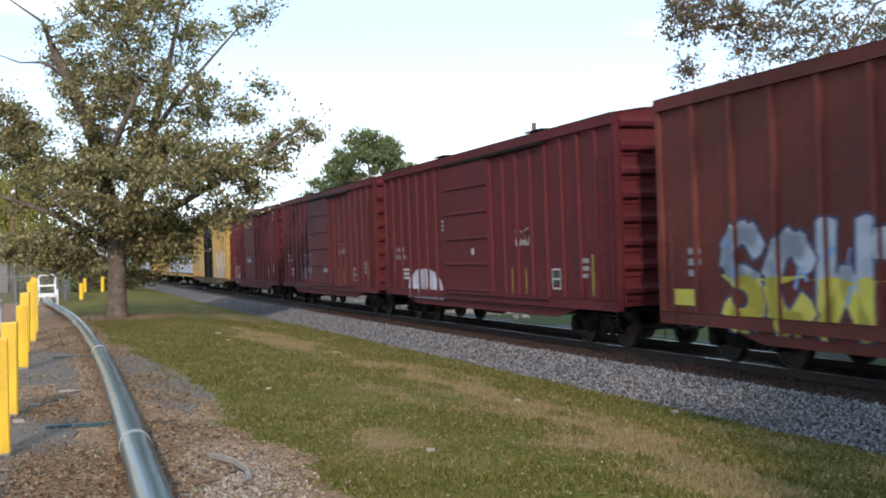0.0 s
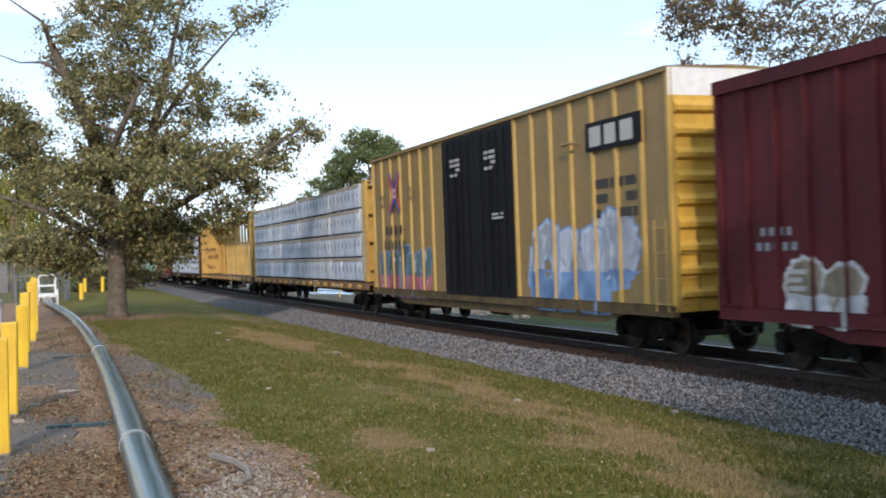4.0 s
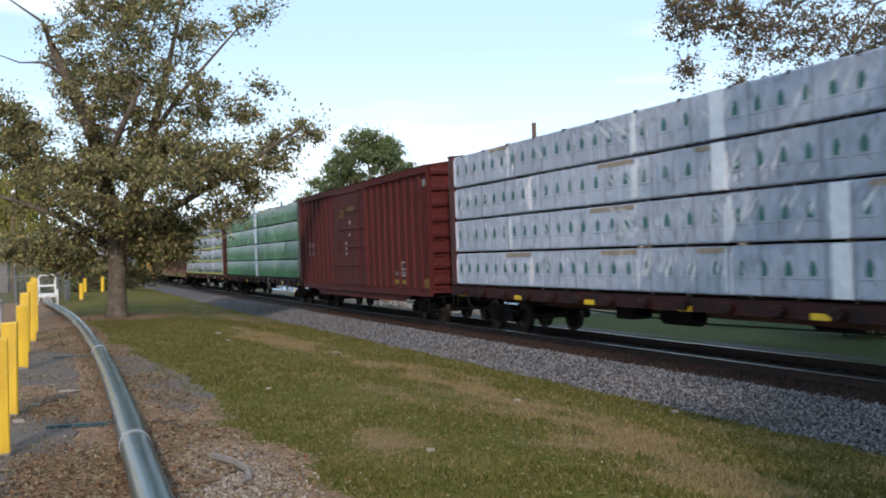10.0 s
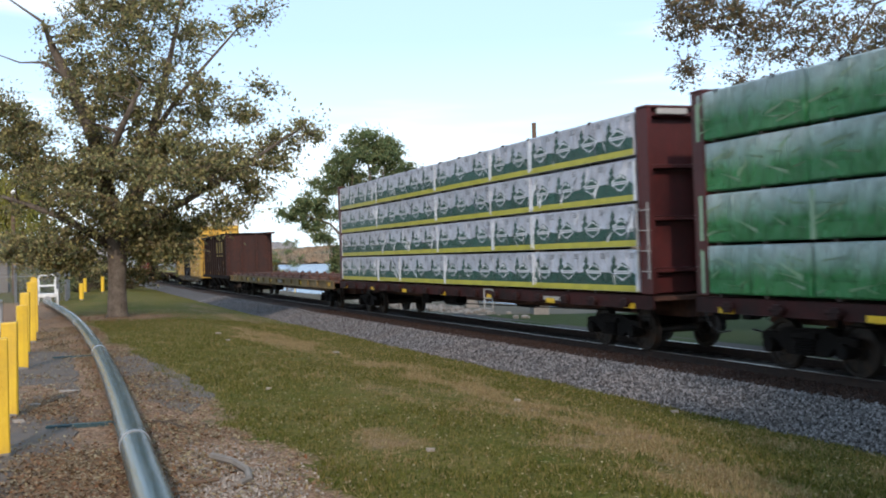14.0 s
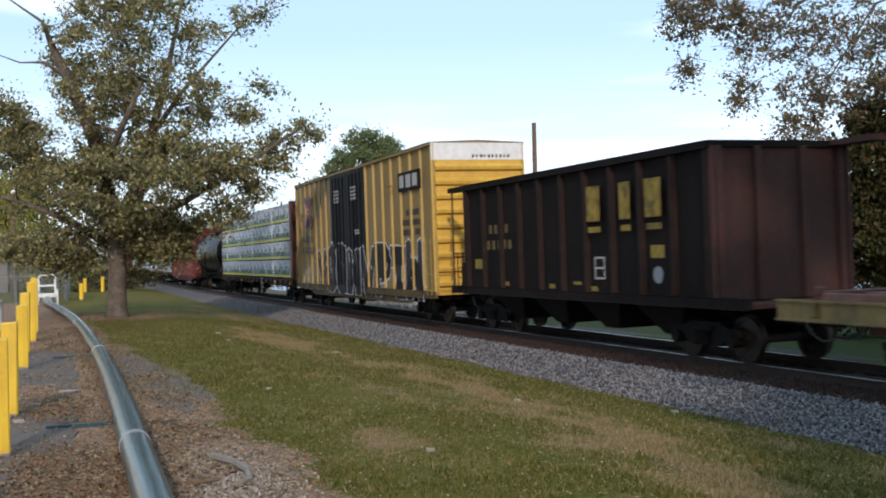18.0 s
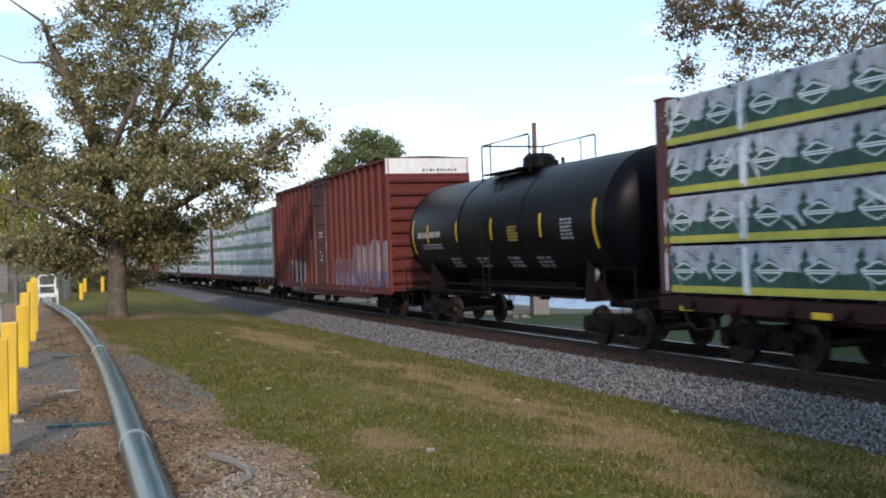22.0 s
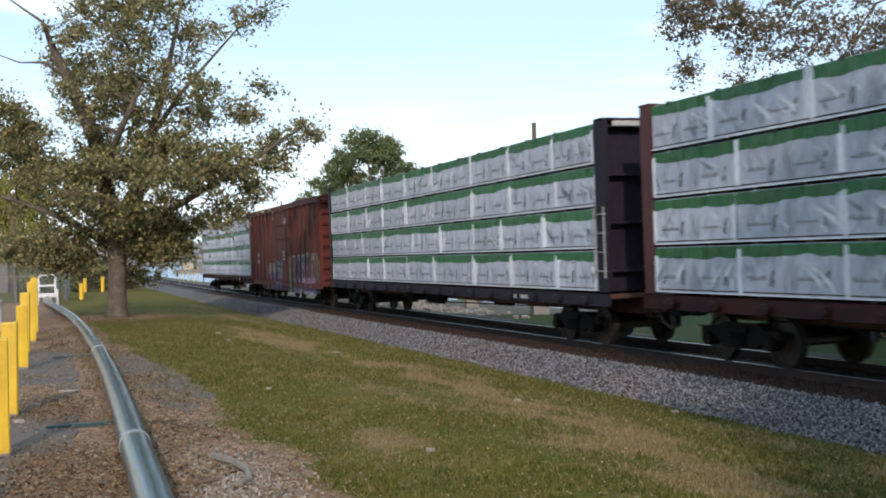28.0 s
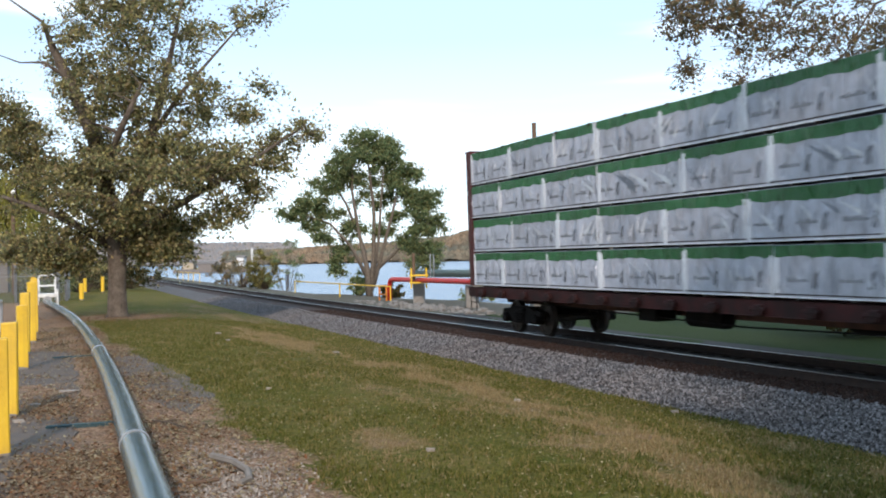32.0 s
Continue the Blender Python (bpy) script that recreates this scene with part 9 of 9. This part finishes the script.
boat(104, 330, -12, 8, "white", "white boat moored by the bank")
boat(58, 300, 15, 7, "tank", "dark boat moored by the bank")

# tank farm and dock far up the river
t = thing("oil_dock", "far dock with tan sheds and a pale stack up the river", "dock", m=Matrix.Translation((-124, 600, WATER_Z)))
part("quay", Shape().box(-26, 24, -6, 6, 0, 2.0), M["dock"], t)
for x, w, h, k in ((-18, 6, 4, "tan_wall"), (-8, 9, 3, "dock"), (4, 5, 3.5, "tan_wall"), (11, 4, 6, "white")):
    b = part("shed", Shape().box(x - w / 2, x + w / 2, -4, 4, 2.0, 2.0 + h, 0.1), M[k], t)
    part("shed_roof", Shape().prism([(-4.4, 2.0 + h), (4.4, 2.0 + h), (0, 3.2 + h)], "x", x - w / 2 - 0.4, x + w / 2 + 0.4), M["dock"], b)
part("stack", Shape().tube([(17, 0, 2), (17, 0, 13)], 0.6, 10), M["white"], t)
part("jib", Shape().tube([(-2, 0, 2), (4, 0, 11)], 0.3, 6), M["wood"], t)


# ---- litter, grass and small things on the lawn ----
def scatter(name, label, category, n, seed, pick, make, material, kind="stuff"):
    rnd_ = random.Random(seed)
    sh = Shape()
    for _ in range(n):
        s, d = pick(rnd_)
        make(sh, s, d, rnd_)
    tagged(new(name, sh.mesh(name, M[material])), label, category, kind=kind)


def leaf_at(sh, s, d, rnd_, size=(0.012, 0.034)):
    p = ground_at(s, d, 0.02 + 0.02 * rnd_.random())
    z = rnd_.uniform(*size)
    m = Euler((rnd_.gauss(0, 0.35), rnd_.gauss(0, 0.35), rnd_.random() * 6.28)).to_matrix()
    k = len(sh.v)
    for q in ((-1, 0, 0.1), (0, -0.6, 0), (1, 0, 0.15), (0, 0.6, 0)):
        sh.v.append(tuple(p + m @ (Vector(q) * z)))
    sh.f.append((k, k + 1, k + 2, k + 3))


def blade_at(sh, s, d, rnd_):
    p = ground_at(s, d, -0.01)
    for _ in range(3):
        a, h, w = rnd_.random() * 6.28, rnd_.uniform(0.025, 0.075), 0.008
        o = Vector((math.cos(a), math.sin(a), 0))
        q = p + o * rnd_.uniform(0, 0.03)
        tip = q + Vector((rnd_.gauss(0, 0.025), rnd_.gauss(0, 0.025), h))
        k = len(sh.v)
        sh.v += [tuple(q - o.yxz * w), tuple(q + o.yxz * w), tuple(tip)]
        sh.f.append((k, k + 1, k + 2))


def lawn_spot(r):
    while True:
        s = 4 + 36 * r.random() ** 1.6
        d = r.uniform(3.4, 11.0)
        if dirt_share(s, d) < 0.35 and straw_share(s, d) < r.uniform(0.15, 0.5) and r.random() < 0.35 + 0.65 * (noise.noise((s * 0.9, d * 1.6, 7)) > -0.15):
            return s, d


def straw_spot(r):
    while True:
        s = 4 + 34 * r.random() ** 1.4
        d = r.uniform(3.7, 11.0)
        if straw_share(s, d) > r.uniform(0.1, 0.8) or r.random() < 0.06:
            return s, d


def dirt_spot(r):
    while True:
        s, d = 3 + 34 * r.random() ** 1.3, r.uniform(9.9, 13.6)
        if dirt_share(s, d) > 0.4 and (not (d > 12 and 13 < s < 26.5) or r.random() < 0.25) and r.random() < 0.25 + 0.75 * (noise.noise((s * 0.5, d * 0.9, 2)) > 0):
            return s, d


scatter("grass", "short green and straw-coloured grass", "grass", 52000, 91, lawn_spot, blade_at, "grass")
scatter("dry_grass", "trodden straw-coloured dry grass", "grass", 15000, 95, straw_spot, blade_at, "straw")
scatter("fallen_leaves", "brown and tan fallen leaves on bare soil", "leaves", 30000, 92, dirt_spot, leaf_at, "litter")
scatter("pale_leaves", "pale curled leaves and husks on bare soil", "leaves", 10000, 96, dirt_spot, leaf_at, "pale_litter")
scatter("lawn_leaves", "scattered pale fallen leaves on the lawn", "leaves", 13000, 93, lambda r: (4 + 46 * r.random() ** 1.3, r.uniform(3.8, 11)), lambda sh, s, d, r: leaf_at(sh, s, d, r, (0.008, 0.022)), "pale_litter")
scatter("leaf_drift", "drift of rust-brown leaves between the pipe and the posts", "leaves", 11000, 97, lambda r: (r.choice((9.6, 10.8, 10.2, 16.0)) + r.gauss(0, 0.75), 12.55 + r.gauss(0, 0.24)), leaf_at, "litter")
scatter("oak_litter", "drift of brown leaves round the oak's foot", "leaves", 4200, 94, lambda r: (43 + r.gauss(0, 2.2), 10 + r.gauss(0, 1.4)), leaf_at, "litter")


def twig(pts, r, key, label, name="twig"):
    rnd_ = random.Random(int(r * 1000))
    sh = Shape().tube([ground_at(s, d, z) for s, d, z in pts], [r * (1 - 0.5 * i / len(pts)) for i in range(len(pts))], 7)
    tagged(new(name, fix_normals(sh.mesh(name, M[key]))), label, "branch")


twig([(13.8, 11.42, 0.03), (13.5, 11.25, 0.035), (13.05, 11.1, 0.03)], 0.022, "twig", "dark dry stick on the soil")
twig([(13.7, 11.35, 0.03), (13.6, 11.15, 0.05)], 0.010, "twig", "thin dark twig on the soil")
twig([(10.9, 11.13, 0.04), (10.4, 11.0, 0.06), (9.95, 10.95, 0.055), (9.6, 11.0, 0.045), (9.45, 11.12, 0.04)], 0.045, "pale_twig", "curved grey weathered branch", "bent_branch")
twig([(9.7, 11.55, 0.03), (9.75, 11.25, 0.035)], 0.025, "wood", "short brown stick beside the branch")
rr = random.Random(3)
for s, d, w in ((17.8, 12.3, 0.18), (24, 6.3, 0.10), (16.5, 9.4, 0.05), (10.3, 9.0, 0.05), (30.5, 8.0, 0.09), (14.4, 6.1, 0.06), (13.6, 3.9, 0.08), (27.6, 8.2, 0.08), (14.7, 13.0, 0.10), (16.3, 12.8, 0.12)):
    sh = Shape()
    p = ground_at(s, d, 0.02)
    sh.rings([[p + Vector((w * math.cos(a) * rr.uniform(0.6, 1.1), w * 0.5 * math.sin(a), z)) for a in [6.283 * j / 7 for j in range(7)]] for z in (-0.01, 0.025)])
    tagged(new("paper_scrap", fix_normals(sh.mesh("paper_scrap", M["debris"]))), "small crumpled white paper scrap", "litter", "white scraps")
tagged(new("gravel_spill", stones(2600, 6, lambda r: (9.9 + r.gauss(0, 0.9), 11.2 + r.gauss(0, 0.32), 0.012), (0.006, 0.019)).mesh("gravel_spill", M["debris"])), "spill of pale gravel beside the pipe", "gravel", kind="stuff")


# ---- what moves: the train ----
SPEED, GAIN = 13.890, 0.0295


def gone(t):
    """Metres that the train has run since the start."""
    return SPEED * t + GAIN * ((t - 16) ** 2 - 256) / 2


def motions():
    for car, s in TRAIN:
        walk(car, [(t, track_pose(s - gone(t), LEAN)) for t in range(0, 33, 1)])
    where = dict((car.name, s) for car, s in TRAIN)
    for w, car, x in WHEELSETS:
        s = where[car.name] - x
        rows, last = [], 0.0
        for f in range(0, 961):
            t = f / 30
            here = s - gone(t)
            if -6 < here < 62 or f in (0, 960):
                if rows and t - rows[-1][0] < 0.05:
                    last += math.degrees((gone(t) - gone(rows[-1][0])) / WHEEL_R)
                rows.append((t, pose(x, 0, WHEEL_R, 0, last, 0)))
        walk(w, rows)


motions()
